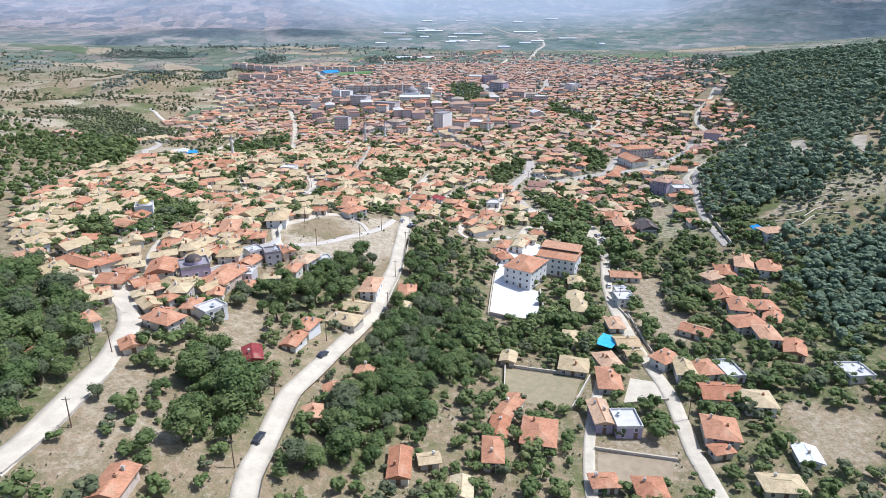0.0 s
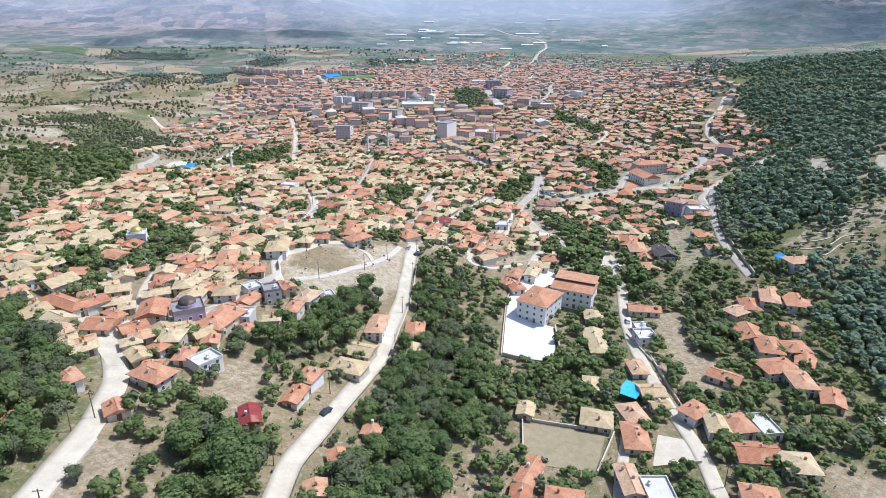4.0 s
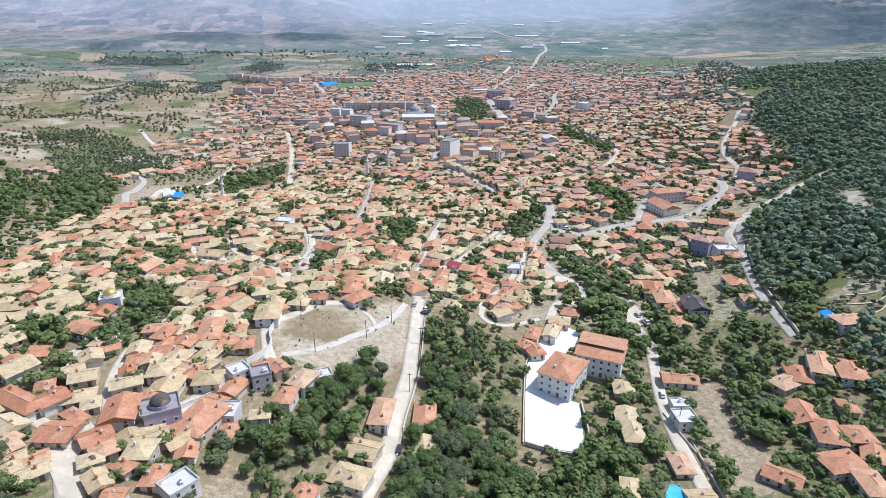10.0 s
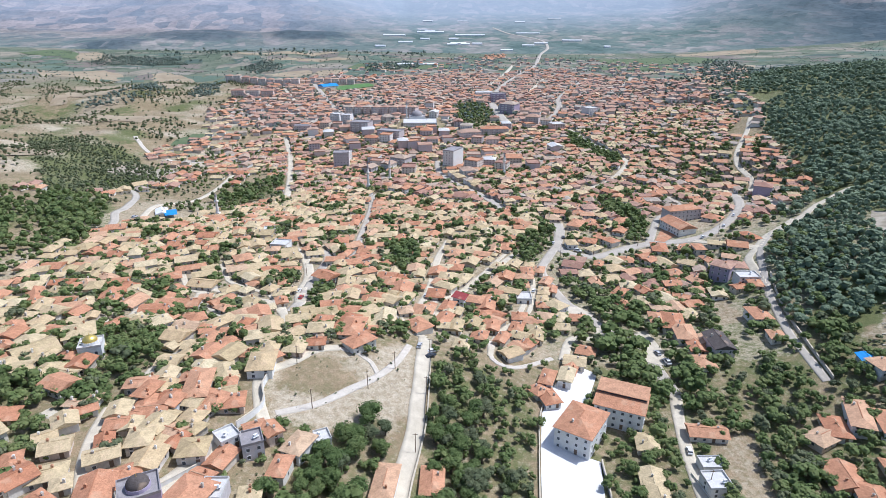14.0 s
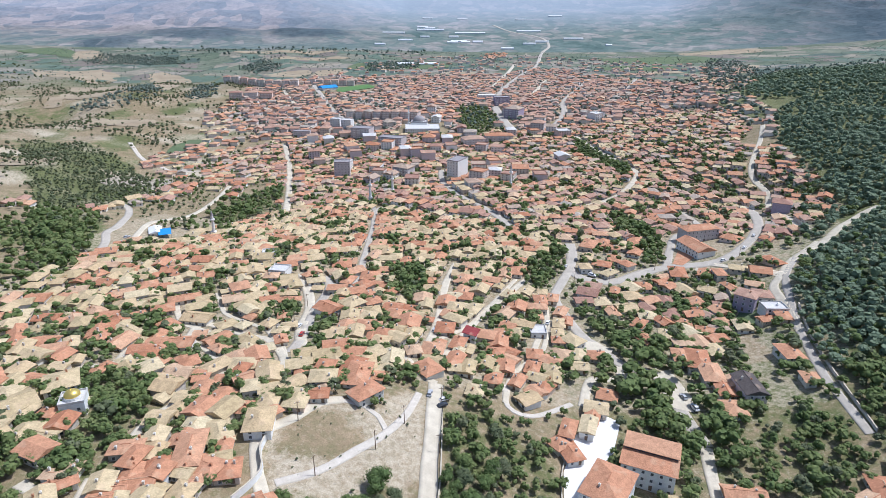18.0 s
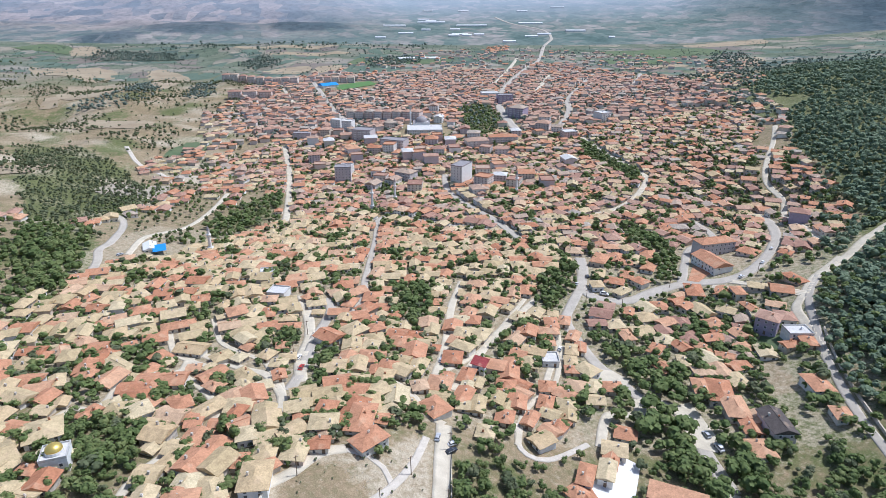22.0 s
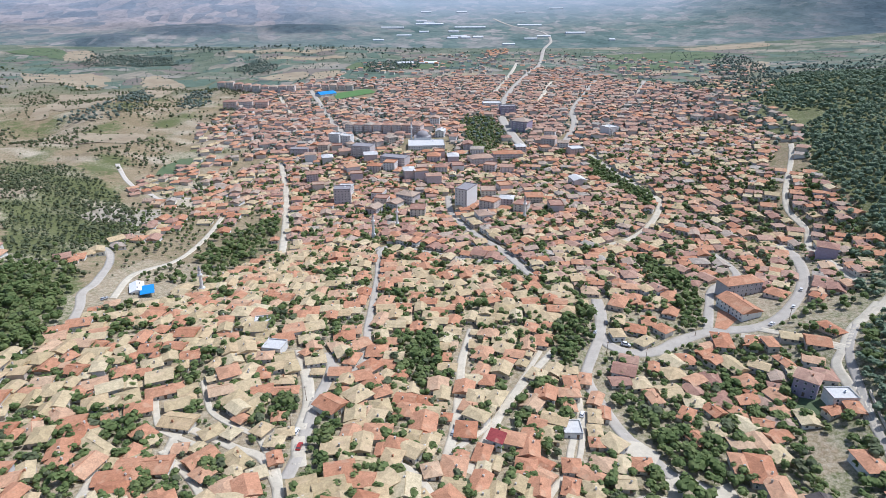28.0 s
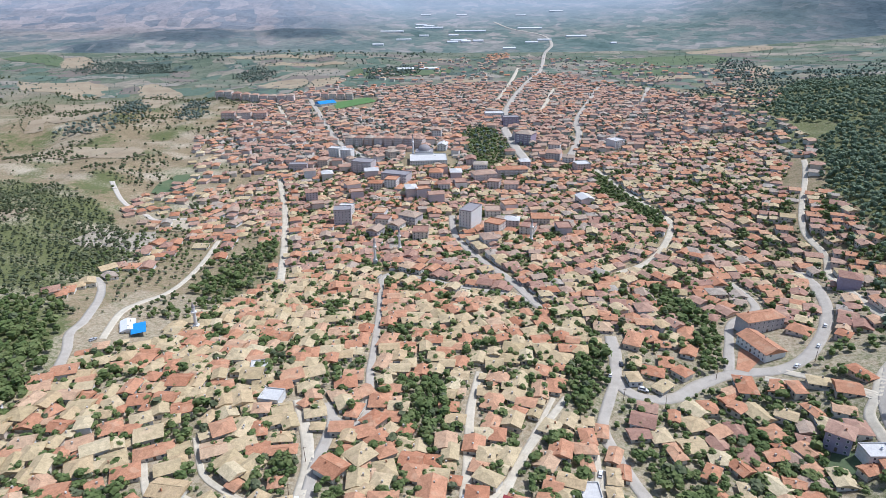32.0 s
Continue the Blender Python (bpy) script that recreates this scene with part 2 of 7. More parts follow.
def ground_material():
    """Dry summer land: tan earth, straw grass and green growth where the map says so."""
    m = material("dry_land", (0.45, 0.37, 0.26), 0.95)
    a = m.node_tree.nodes.new("ShaderNodeAttribute")
    a.attribute_name = "growth"
    sep = m.node_tree.nodes.new("ShaderNodeSeparateColor")
    wire(m, a.outputs["Color"], sep.inputs["Color"])
    earth = mixed(m, ramp(m, noise_of(m, 0.05, 8.0, 0.7), [(0.38, (0, 0, 0)), (0.62, (1, 1, 1))]), (0.40, 0.305, 0.195), (0.28, 0.205, 0.125))
    straw = mixed(m, ramp(m, noise_of(m, 0.35, 6.0, 0.7), [(0.4, (0, 0, 0)), (0.6, (1, 1, 1))]), earth, (0.25, 0.205, 0.115))
    green = mixed(m, noise_of(m, 0.3, 5.0), (0.09, 0.115, 0.04), (0.2, 0.2, 0.085))
    spread = m.node_tree.nodes.new("ShaderNodeMath")
    spread.operation = "ADD"
    wire(m, sep.outputs["Red"], spread.inputs[0])
    wire(m, noise_of(m, 0.12, 6.0, 0.7), spread.inputs[1])
    c = mixed(m, ramp(m, spread.outputs[0], [(0.75, (0, 0, 0)), (0.95, (1, 1, 1))]), straw, green)
    pale = m.node_tree.nodes.new("ShaderNodeMath")
    pale.operation = "ADD"
    wire(m, sep.outputs["Green"], pale.inputs[0])
    wire(m, noise_of(m, 0.5, 6.0, 0.75), pale.inputs[1])
    c = mixed(m, ramp(m, pale.outputs[0], [(0.72, (0, 0, 0)), (1.05, (1, 1, 1))]), c, (0.53, 0.45, 0.335))
    # Far field tones, muted for haze in the colour itself.
    far = countryside(m, 80, [(0.1, (0.094, 0.13, 0.09)), (0.32, (0.127, 0.165, 0.113)), (0.52, (0.171, 0.196, 0.144)), (0.66, (0.259, 0.237, 0.19)), (0.82, (0.347, 0.303, 0.241))])
    c = mixed(m, sep.outputs["Blue"], c, far)
    fine = ramp(m, noise_of(m, 2.2, 6.0, 0.85), [(0.36, (0.66, 0.66, 0.64)), (0.64, (1.16, 1.16, 1.16))])
    colored(m, mixed(m, 1.0, c, fine, "MULTIPLY"))
    return bumped(m, noise_of(m, 1.5, 6.0, 0.8), 0.6, 0.4)


M["ground"] = ground_material()

# Spot heights of the land (x, y, z): the near slopes, then the far country.
SPOTS_NEAR = [
    (-77, 112, 22), (-111, 187, 19), (-144, 221, 18), (-87, 197, 18), (-135, 271, 18), (-112, 284, 12), (-53, 279, 17),
    (-25, 230, 0), (-20, 169, 0), (-19, 305, 5), (18, 222, -9), (26, 250, -9), (30, 137, -5), (82, 150, -6), (62, 201, -6),
    (100, 210, -8), (141, 265, -4), (156, 284, 4), (113, 318, -6), (139, 336, -3), (185, 391, 17), (210, 416, 12), (235, 406, 26),
    (212, 455, 10), (233, 565, -6), (141, 389, -6), (138, 448, -3), (60, 454, -4), (-4, 350, -2), (-70, 50, 18), (0, 60, -1),
]
SPOTS_MIDDLE = [
    (-91, 407, 2), (-64, 458, -5), (-118, 433, 3), (-115, 368, 2), (-185, 322, 13), (-200, 364, 7), (-210, 438, 6), (-241, 507, 1),
    (-278, 535, -1), (-199, 482, -3), (-303, 762, -27), (-211, 847, -25), (-115, 693, -26), (0, 693, -18), (37, 790, -22),
    (-45, 888, -12), (137, 823, -7), (177, 884, -5), (220, 674, 0), (250, 620, 7), (276, 640, 14), (150, 622, -5), (-216, 557, -15),
    (120, 60, -4), (220, 180, 2), (320, 420, 44), (340, 560, 36), (400, 750, 34), (-260, 330, 20), (-360, 480, 14), (240, 320, 26),
]
SPOTS_FAR = [
    (-402, 1005, -25), (-650, 1198, -12), (-788, 1348, -32), (-656, 1109, -39), (-245, 1355, -20), (-520, 700, 6), (-420, 620, 2),
    (600, 800, 60), (715, 1120, 50), (700, 1330, 18), (620, 1500, -12), (300, 1300, -12), (0, 1500, -22), (-400, 2100, -36), (430, 3000, -42), (-1200, 2000, -30),
    (-1800, 3000, -20), (0, 4000, -44), (1500, 2500, -25), (-1500, 1000, 10), (1500, 1000, 60), (0, -600, 10), (-1500, -500, 40), (1500, -500, 60),
    (2500, 3500, 10), (900, 2000, -30),
]
_spots = np.array(SPOTS_NEAR + SPOTS_MIDDLE + SPOTS_FAR, float)


def _bumps(p, c):
    r = np.hypot(p[:, None, 0] - c[None, :, 0], p[:, None, 1] - c[None, :, 1])
    return -np.sqrt(r * r + 25.0**2)


_n = len(_spots)
_a = np.zeros((_n + 1, _n + 1))
_a[:_n, :_n] = _bumps(_spots, _spots) + np.eye(_n) * 6.0
_a[:_n, _n] = _a[_n, :_n] = 1
_w = np.linalg.solve(_a, np.append(_spots[:, 2], 0))


def land(x, y):
    """The height of the open land, for arrays or numbers."""
    p = np.stack([np.ravel(np.asarray(x, float)), np.ravel(np.asarray(y, float))], 1)
    z = np.concatenate([_bumps(q, _spots) @ _w[:_n] + _w[_n] for q in np.array_split(p, max(1, len(p) // 20000))])
    return z.reshape(np.shape(x)) if np.ndim(x) else float(z[0])



# ---- small builders ----
def mesh_of(name, verts, faces, mats, which=None, smooth=False):
    me = bpy.data.meshes.new(name)
    me.from_pydata([tuple(v) for v in verts], [], faces)
    for m in mats if isinstance(mats, (list, tuple)) else [mats]:
        me.materials.append(M[m])
    if which is not None:
        me.polygons.foreach_set("material_index", which)
    if smooth:
        me.polygons.foreach_set("use_smooth", [True] * len(me.polygons))
    return me


def part(name, mesh, parent, label="", m=None):
    ob = new(name, mesh)
    ob.parent = parent
    if m is not None:
        ob.matrix_basis = m
    return tagged(ob, label)


def inside(poly, x, y):
    """Which of the places lie in the polygon."""
    if isinstance(x, float):
        odd = False
        for k, (bx, by) in enumerate(poly):
            ax, ay = poly[k - 1]
            if (ay > y) != (by > y) and x < (bx - ax) * (y - ay) / (by - ay) + ax:
                odd = not odd
        return odd
    x, y = np.asarray(x, float), np.asarray(y, float)
    hit = np.zeros(x.shape, bool)
    for (ax, ay), (bx, by) in zip(poly, poly[1:] + poly[:1]):
        if ay != by:
            hit ^= ((ay > y) != (by > y)) & (x < (bx - ax) * (y - ay) / (by - ay) + ax)
    return hit


def box(x0, x1, y0, y1, z0, z1):
    v = [(x0, y0, z0), (x1, y0, z0), (x1, y1, z0), (x0, y1, z0), (x0, y0, z1), (x1, y0, z1), (x1, y1, z1), (x0, y1, z1)]
    return v, [(0, 3, 2, 1), (4, 5, 6, 7), (0, 1, 5, 4), (1, 2, 6, 5), (2, 3, 7, 6), (3, 0, 4, 7)]


def joined(pieces):
    verts, faces = [], []
    for v, f in pieces:
        n = len(verts)
        verts += list(v)
        faces += [tuple(i + n for i in q) for q in f]
    return verts, faces


WAVES = {}


def waves(x, y, size, seed=0):
    """Gentle rolling noise between -1 and 1, from a few sines."""
    if seed not in WAVES:
        r = np.random.RandomState(seed)
        WAVES[seed] = [(r.uniform(0, 6.28), r.uniform(0.6, 2.4), r.uniform(0, 6.28)) for k in range(9)]
    sin = math.sin if isinstance(x, float) else np.sin
    return sum(sin((math.cos(a) * x + math.sin(a) * y) * f / size * 6.28 + p) / (1 + 0.25 * k) for k, (a, f, p) in enumerate(WAVES[seed])) / 3.2


# ---- the land ----
def height(x, y):
    """The land with its rolling hills, the rise of the far plain and the mountains."""
    x, y = np.asarray(x, float), np.asarray(y, float)
    z = land(x, y)
    west = np.clip((-x - 260) / 200, 0, 1) * np.clip((y - 380) / 200, 0, 1) * np.clip((2600 - y) / 600, 0, 1)
    z = z + west * (9 * waves(x, y, 330, 3) + 4 * waves(x, y, 110, 4))
    east = np.clip((x - 190) / 140, 0, 1) * np.clip((2600 - y) / 900, 0, 1)
    z = z + east * (5 * waves(x, y, 240, 5) + 3 * waves(x, y, 70, 6))
    rise = np.clip((y - 2500) / 2400, 0, 1)
    z = z + 190 * rise**1.45
    ridge = np.exp(-(((x + 520) / 420) ** 2) - ((y - 2350) / 260) ** 2)
    z = z + 22 * ridge * (1 + 0.3 * waves(x, y, 300, 7))
    flank = np.clip((x - 900) / 1600, 0, 1) * np.clip((y - 1500) / 1200, 0, 1)
    z = z + 60 * flank
    return z


def far_height(X, Y):
    """The far plain with the western ranges and the eastern mountain, and how much of each."""
    left = np.clip((-X - 100 - 0.12 * (Y - 3000)) / 700, 0, 1)
    right = np.clip((X - 0.30 * Y - 150) / 1300, 0, 1)
    Z = height(X, Y)
    Z = Z + left * (260 * np.clip((Y - 3500) / 1300, 0, 1) ** 1.1 * (0.75 + 0.25 * waves(X, Y, 1100, 21)) + 14 * waves(X, Y, 330, 22) * np.clip((Y - 2700) / 800, 0, 1))
    Z = Z + right * (330 * np.clip((Y - 2700) / 2000, 0, 1) + 30 * waves(X, Y, 420, 23) * np.clip((Y - 2700) / 800, 0, 1))
    Z = Z + 75 * np.clip((Y - 4450) / 400, 0, 1)
    for x, y, w, d, h in RIDGES:
        Z = Z + h * np.exp(-(((X - x) / w) ** 2) - ((Y - y) / d) ** 2) * np.clip((Y - 2620) / 120, 0, 1)
    return Z, left, right


RIDGES = [(-1150, 3080, 260, 240, 34), (-660, 3200, 230, 170, 30), (-1380, 2760, 150, 170, 22)]


gx = np.concatenate([-420 - np.cumsum(np.geomspace(9, 330, 32))[::-1], np.arange(-420, 431, 5.0), 430 + np.cumsum(np.geomspace(9, 330, 32))])
gy = np.concatenate([-20 - np.cumsum(np.geomspace(9, 300, 14))[::-1], np.arange(-20, 901, 5.0), 900 + np.cumsum(np.geomspace(7, 130, 75))])
gy = np.append(gy[gy < 2600], 2640.0)
GX, GY = np.meshgrid(gx, gy)
GZ = height(GX, GY)


def G(x, y):
    """The height of the ground sheet."""
    i = int(np.clip(np.searchsorted(gx, x) - 1, 0, len(gx) - 2))
    j = int(np.clip(np.searchsorted(gy, y) - 1, 0, len(gy) - 2))
    u, v = (x - gx[i]) / (gx[i + 1] - gx[i]), (y - gy[j]) / (gy[j + 1] - gy[j])
    return float((GZ[j, i] * (1 - u) + GZ[j, i + 1] * u) * (1 - v) + (GZ[j + 1, i] * (1 - u) + GZ[j + 1, i + 1] * u) * v)

BALD = [(-72, 255), (-69, 265), (-62, 275), (-51, 279), (-40, 278), (-32, 290), (-25, 294), (-24, 259), (-27, 240), (-35, 246), (-44, 235), (-55, 236), (-67, 238)]
GROVE_ROAD = [(-36, 108), (-35, 124), (-31, 146), (-27, 172), (-20, 200), (-20, 232), (-19, 265), (-8, 284), (0, 260), (8, 225), (14, 207), (11, 174), (2, 158), (-5, 135), (-12, 116)]
GROVE_WEST = [(-163, 194), (-145, 202), (-124, 183), (-96, 157), (-87, 146), (-86, 128), (-88, 112), (-93, 99)]
ORCHARD_WEST = [(-67, 98), (-76, 112), (-76, 131), (-88, 160), (-75, 150), (-58, 115), (-46, 104)]
GROVE_SLOPE = [(-74, 190), (-62, 201), (-52, 232), (-37, 250), (-31, 239), (-33, 206), (-41, 201), (-48, 188), (-56, 175), (-70, 183)]
GROVE_HILLEAST = [(-18, 287), (-7, 299), (8, 290), (22, 269), (17, 223), (11, 207), (-6, 183), (-17, 181), (-18, 224), (-15, 256)]
GROVE_SCHOOL = [(53, 346), (75, 349), (84, 328), (87, 303), (94, 282), (85, 265), (73, 278), (63, 297), (50, 313)]
GROVE_EAST = [(94, 264), (116, 279), (111, 243), (106, 220), (96, 234), (87, 241)]
PARK_A = [(65, 465), (61, 444), (51, 426), (32, 399), (30, 423), (38, 450), (58, 469)]
PARK_B = [(-49, 437), (-28, 436), (-24, 396), (-36, 381), (-46, 394)]
CANAL = [(110, 545), (120, 534), (130, 497), (126, 460), (115, 438), (98, 432), (110, 456), (114, 490), (105, 516)]
CANAL_UPPER = [(136, 831), (153, 783), (160, 716), (164, 676), (150, 644), (146, 681), (134, 725), (130, 785)]
LOWWOOD = [(55, 396), (69, 380), (83, 360), (87, 338), (62, 335), (52, 366)]
FOREST_A = [(216, 471), (257, 494), (323, 508), (194, 307), (184, 318), (165, 311), (163, 333), (166, 370), (193, 431)]
FOREST_B = [(307, 683), (315, 698), (371, 826), (430, 866), (520, 900), (640, 920), (560, 760), (440, 600), (323, 508), (257, 494), (290, 592)]
FOREST_E = [(423, 1035), (559, 1251), (634, 1340), (655, 1313), (800, 1320), (1000, 1290), (900, 1000), (640, 900), (485, 884), (432, 895), (409, 931)]
SCRUB_WEST = [(-541, 862), (-461, 838), (-356, 753), (-256, 614), (-274, 590), (-274, 539), (-305, 514)]
WOOD_WEST = [(-305, 514), (-270, 525), (-242, 485), (-217, 428), (-219, 401), (-231, 404)]
WOOD_NW = [(-203, 574), (-192, 635), (-178, 682), (-161, 658), (-163, 584), (-168, 537), (-180, 523)]
TOWNPARK = [(4, 1091), (50, 1082), (61, 943), (34, 870), (8, 892)]
MARKETWOOD = [(-82, 346), (-78, 370), (-74, 387), (-63, 318), (-77, 318)]
TERRACES = [(166, 320), (193, 335), (215, 336), (235, 322), (212, 283), (200, 290), (178, 279), (162, 281), (160, 294)]
DOMEWOOD = [(-144, 288), (-135, 294), (-118, 292), (-115, 257), (-116, 238), (-129, 237)]
FOREST_C = [(164, 259), (200, 266), (139, 169), (139, 190), (138, 206), (148, 240)]
FOREST_D = [(182, 396), (209, 372), (248, 347), (233, 322), (201, 331), (161, 314), (166, 352)]
GARDEN_A = [(134, 356), (145, 348), (127, 295), (116, 279), (105, 281)]
GARDEN_B = [(96, 406), (120, 401), (128, 380), (131, 356), (109, 343), (91, 364)]
GROVE_RIVER = [(56, 257), (71, 265), (60, 220), (47, 208), (48, 235)]
GROVE_LOWER = [(32, 212), (45, 221), (51, 211), (58, 208), (49, 187), (10, 186), (13, 211)]
GROVE_TREELINE = [(77, 183), (82, 170), (77, 148), (66, 130), (64, 143), (69, 164)]
WOOD_LEFT = [(-162, 254), (-144, 251), (-126, 239), (-132, 229), (-118, 211), (-132, 208)]
DOMEGROVE = [(-149, 296), (-145, 308), (-120, 266), (-107, 240), (-115, 236), (-131, 248)]
HILLGROVE = [(-118, 292), (-110, 297), (-101, 284), (-109, 281)]
PARK_C = [(-3, 361), (10, 378), (16, 367), (1, 354)]
SHADE_A = [(-144, 335), (-138, 350), (-154, 360), (-160, 348)]
BARE_A = [(-88, 142), (-81, 141), (-73, 127), (-74, 123), (-77, 122), (-82, 129)]
BARE_B = [(-82, 120), (-77, 119), (-68, 97), (-78, 95), (-79, 106)]
BARE_C = [(-69, 112), (-61, 114), (-61, 125), (-56, 115), (-59, 108), (-66, 108)]
BARE_D = [(-70, 175), (-65, 186), (-58, 181), (-55, 169), (-58, 156), (-63, 152), (-68, 160)]
BARE_E = [(42, 138), (56, 142), (61, 136), (60, 125), (37, 124)]
BARE_F = [(103, 157), (127, 151), (112, 129), (100, 131), (100, 143)]
BARE_G = [(2, 158), (7, 169), (10, 156), (4, 140), (1, 144)]
BARE_H = [(88, 258), (100, 261), (89, 223), (97, 220), (94, 199), (76, 196), (80, 217), (82, 243)]
BARE_I = [(-9, 256), (-2, 252), (0, 225), (-6, 215), (-9, 229)]
BARE_J = [(127, 364), (133, 362), (134, 347), (127, 332), (121, 345)]
BARE_K = [(13, 206), (22, 218), (21, 201), (15, 195)]
BARE_L = [(73, 226), (89, 221), (84, 199), (73, 185), (71, 203)]
GROVE_FORK = [(-71, 144), (-61, 152), (-52, 139), (-44, 130), (-42, 112), (-54, 106), (-60, 117), (-68, 132)]
BARE_M = [(-86, 139), (-81, 140), (-75, 126), (-64, 123), (-61, 121), (-59, 112), (-69, 109), (-76, 102), (-80, 118)]

WOODS = [GROVE_ROAD, GROVE_WEST, GROVE_FORK, ORCHARD_WEST, GROVE_SLOPE, GROVE_HILLEAST, GROVE_SCHOOL, GROVE_EAST, PARK_A, PARK_B, CANAL, CANAL_UPPER, LOWWOOD,
         FOREST_A, FOREST_B, FOREST_E, SCRUB_WEST, WOOD_WEST, WOOD_NW, TOWNPARK, MARKETWOOD, DOMEWOOD,
         GROVE_RIVER, GROVE_LOWER, GROVE_TREELINE, WOOD_LEFT, DOMEGROVE, HILLGROVE, PARK_C, SHADE_A, FOREST_C, FOREST_D]


def ground_sheet():
    ny, nx = GX.shape
    i = np.arange(nx * ny).reshape(ny, nx)
    quads = np.stack([i[:-1, :-1], i[:-1, 1:], i[1:, 1:], i[1:, :-1]], -1).reshape(-1, 4)
    me = bpy.data.meshes.new("ground")
    me.vertices.add(nx * ny)
    me.vertices.foreach_set("co", np.stack([GX, GY, GZ], -1).ravel())
    me.loops.add(quads.size)
    me.loops.foreach_set("vertex_index", quads.ravel())
    me.polygons.add(len(quads))
    me.polygons.foreach_set("loop_start", np.arange(0, quads.size, 4))
    me.update(calc_edges=True)
    me.polygons.foreach_set("use_smooth", np.ones(len(quads), bool))
    me.materials.append(M["ground"])
    growth = np.full(GX.shape, 0.24)
    for z in WOODS:
        growth[inside(z, GX, GY)] = 0.36
    for z in (FOREST_A, FOREST_B, FOREST_C, FOREST_D, FOREST_E):
        growth[inside(z, GX, GY)] = 0.95
    plain = GY > 1480
    growth[plain] = 0.38 + 0.3 * waves(GX, GY * 2.2, 300, 8)[plain]
    suburb = (GX > 30) & (GY < 460) & (GX < 260)
    growth[suburb] = np.maximum(growth[suburb], 0.36)
    hills = (GX < -260) & (GY > 380) & (GY < 1480)
    growth[hills] = 0.24 + 0.34 * waves(GX, GY * 1.6, 150, 9)[hills]
    growth[(GX > 330) & (GY < 1300)] = 0.5
    growth[inside(SCRUB_WEST, GX, GY)] = 0.62
    growth[inside(WOOD_WEST, GX, GY)] = 0.7
    growth[inside(ORCHARD_WEST, GX, GY)] = 0.14
    pale = np.full(GX.shape, 0.2)
    pale[hills] = 0.22 + 0.3 * waves(GX, GY * 1.4, 120, 12)[hills]
    pale[inside(TERRACES, GX, GY)] = 0.2
    pale[inside(BALD, GX, GY)] = 0.42
    pale[inside(BALD, GX, GY) & (np.hypot((GX + 57) / 13, (GY - 262) / 11) < 1)] = 0.16
    growth[inside(BALD, GX, GY)] = 0.2
    town = (GY > 300) & (GY < 1000) & (np.abs(GX) < 240)
    pale[town & (GY < 560)] = 0.33
    pale[inside([(118, 268), (185, 321), (240, 345), (215, 372), (160, 330)], GX, GY)] = 0.1
    growth[town] = np.maximum(growth[town], 0.24)
    growth[inside([(102, 300), (128, 284), (152, 340), (170, 405), (140, 412), (98, 410)], GX, GY)] = 0.45
    for z in (BARE_A, BARE_B, BARE_C, BARE_D, BARE_E, BARE_F, BARE_G, BARE_H, BARE_I, BARE_J, BARE_K, BARE_L, BARE_M):
        growth[inside(z, GX, GY)] = 0.02
        pale[inside(z, GX, GY)] = 0.3
    a = me.color_attributes.new("growth", "FLOAT_COLOR", "POINT")
    # Blue channel: share of the haze-muted field tones, growing beyond y 1300.
    a.data.foreach_set("color", np.stack([growth, pale, np.clip((GY - 1300) / 500, 0, 0.9), growth * 0 + 1], -1).ravel())
    tagged(new("ground", me), "dry tan summer land with green patches", "ground", kind="structure")


ground_sheet()

# ---- roads and lanes ----
ROADS = []


def smooth_line(points, step=3.0):
    """A rounded line through the points, cut into even short steps."""
    p = [Vector(q) for q in points]
    out = []
    for k in range(len(p) - 1):
        a, b, c, d = p[max(k - 1, 0)], p[k], p[k + 1], p[min(k + 2, len(p) - 1)]
        n = max(1, int((c - b).length / step))
        for s in range(n):
            t = s / n
            out.append(0.5 * (2 * b + (c - a) * t + (2 * a - 5 * b + 4 * c - d) * t * t + (3 * b - a - 3 * c + d) * t**3))
    return out + [p[-1]]


WORDS = {"concrete": "pale worn concrete village street", "asphalt": "grey worn asphalt street", "gravel": "pale gravel track on dry ground"}


def road(name, width, surface, points):
    line = smooth_line(points, 3.0 if points[0][1] < 800 else 12.0)
    verts, faces = [], []
    drift = len(name) + int(width * 10)
    rows = 5
    for k, q in enumerate(line):
        d = (line[min(k + 1, len(line) - 1)] - line[max(k - 1, 0)]).normalized()
        n = Vector((-d.y, d.x))
        half = width / 2 * (1 + 0.09 * waves(float(q.x), float(q.y), 40, drift))
        lift = 0.22 if q.y < 900 else 0.8
        for s in range(rows):
            e = q + n * half * (2 * s / (rows - 1) - 1)
            verts.append((e.x, e.y, (G(e.x, e.y) if e.y < 2600 else float(height(np.array([e.x]), np.array([e.y]))[0])) + lift))
        for side in (1, -1):
            e = q + n * half * side * 1.03
            verts.append((e.x, e.y, verts[-1][2] - lift - 0.3))
        if k:
            o, u = (k - 1) * 7, k * 7
            faces += [(o + s, u + s, u + s + 1, o + s + 1) for s in range(rows - 1)]
            faces += [(o + 4, u + 4, u + 5, o + 5), (o + 6, u + 6, u, o)]
    ROADS.append((width, line))
    tagged(new(name, mesh_of(name, verts, [f[::-1] for f in faces], surface, smooth=True)), WORDS[surface], "road", kind="structure")

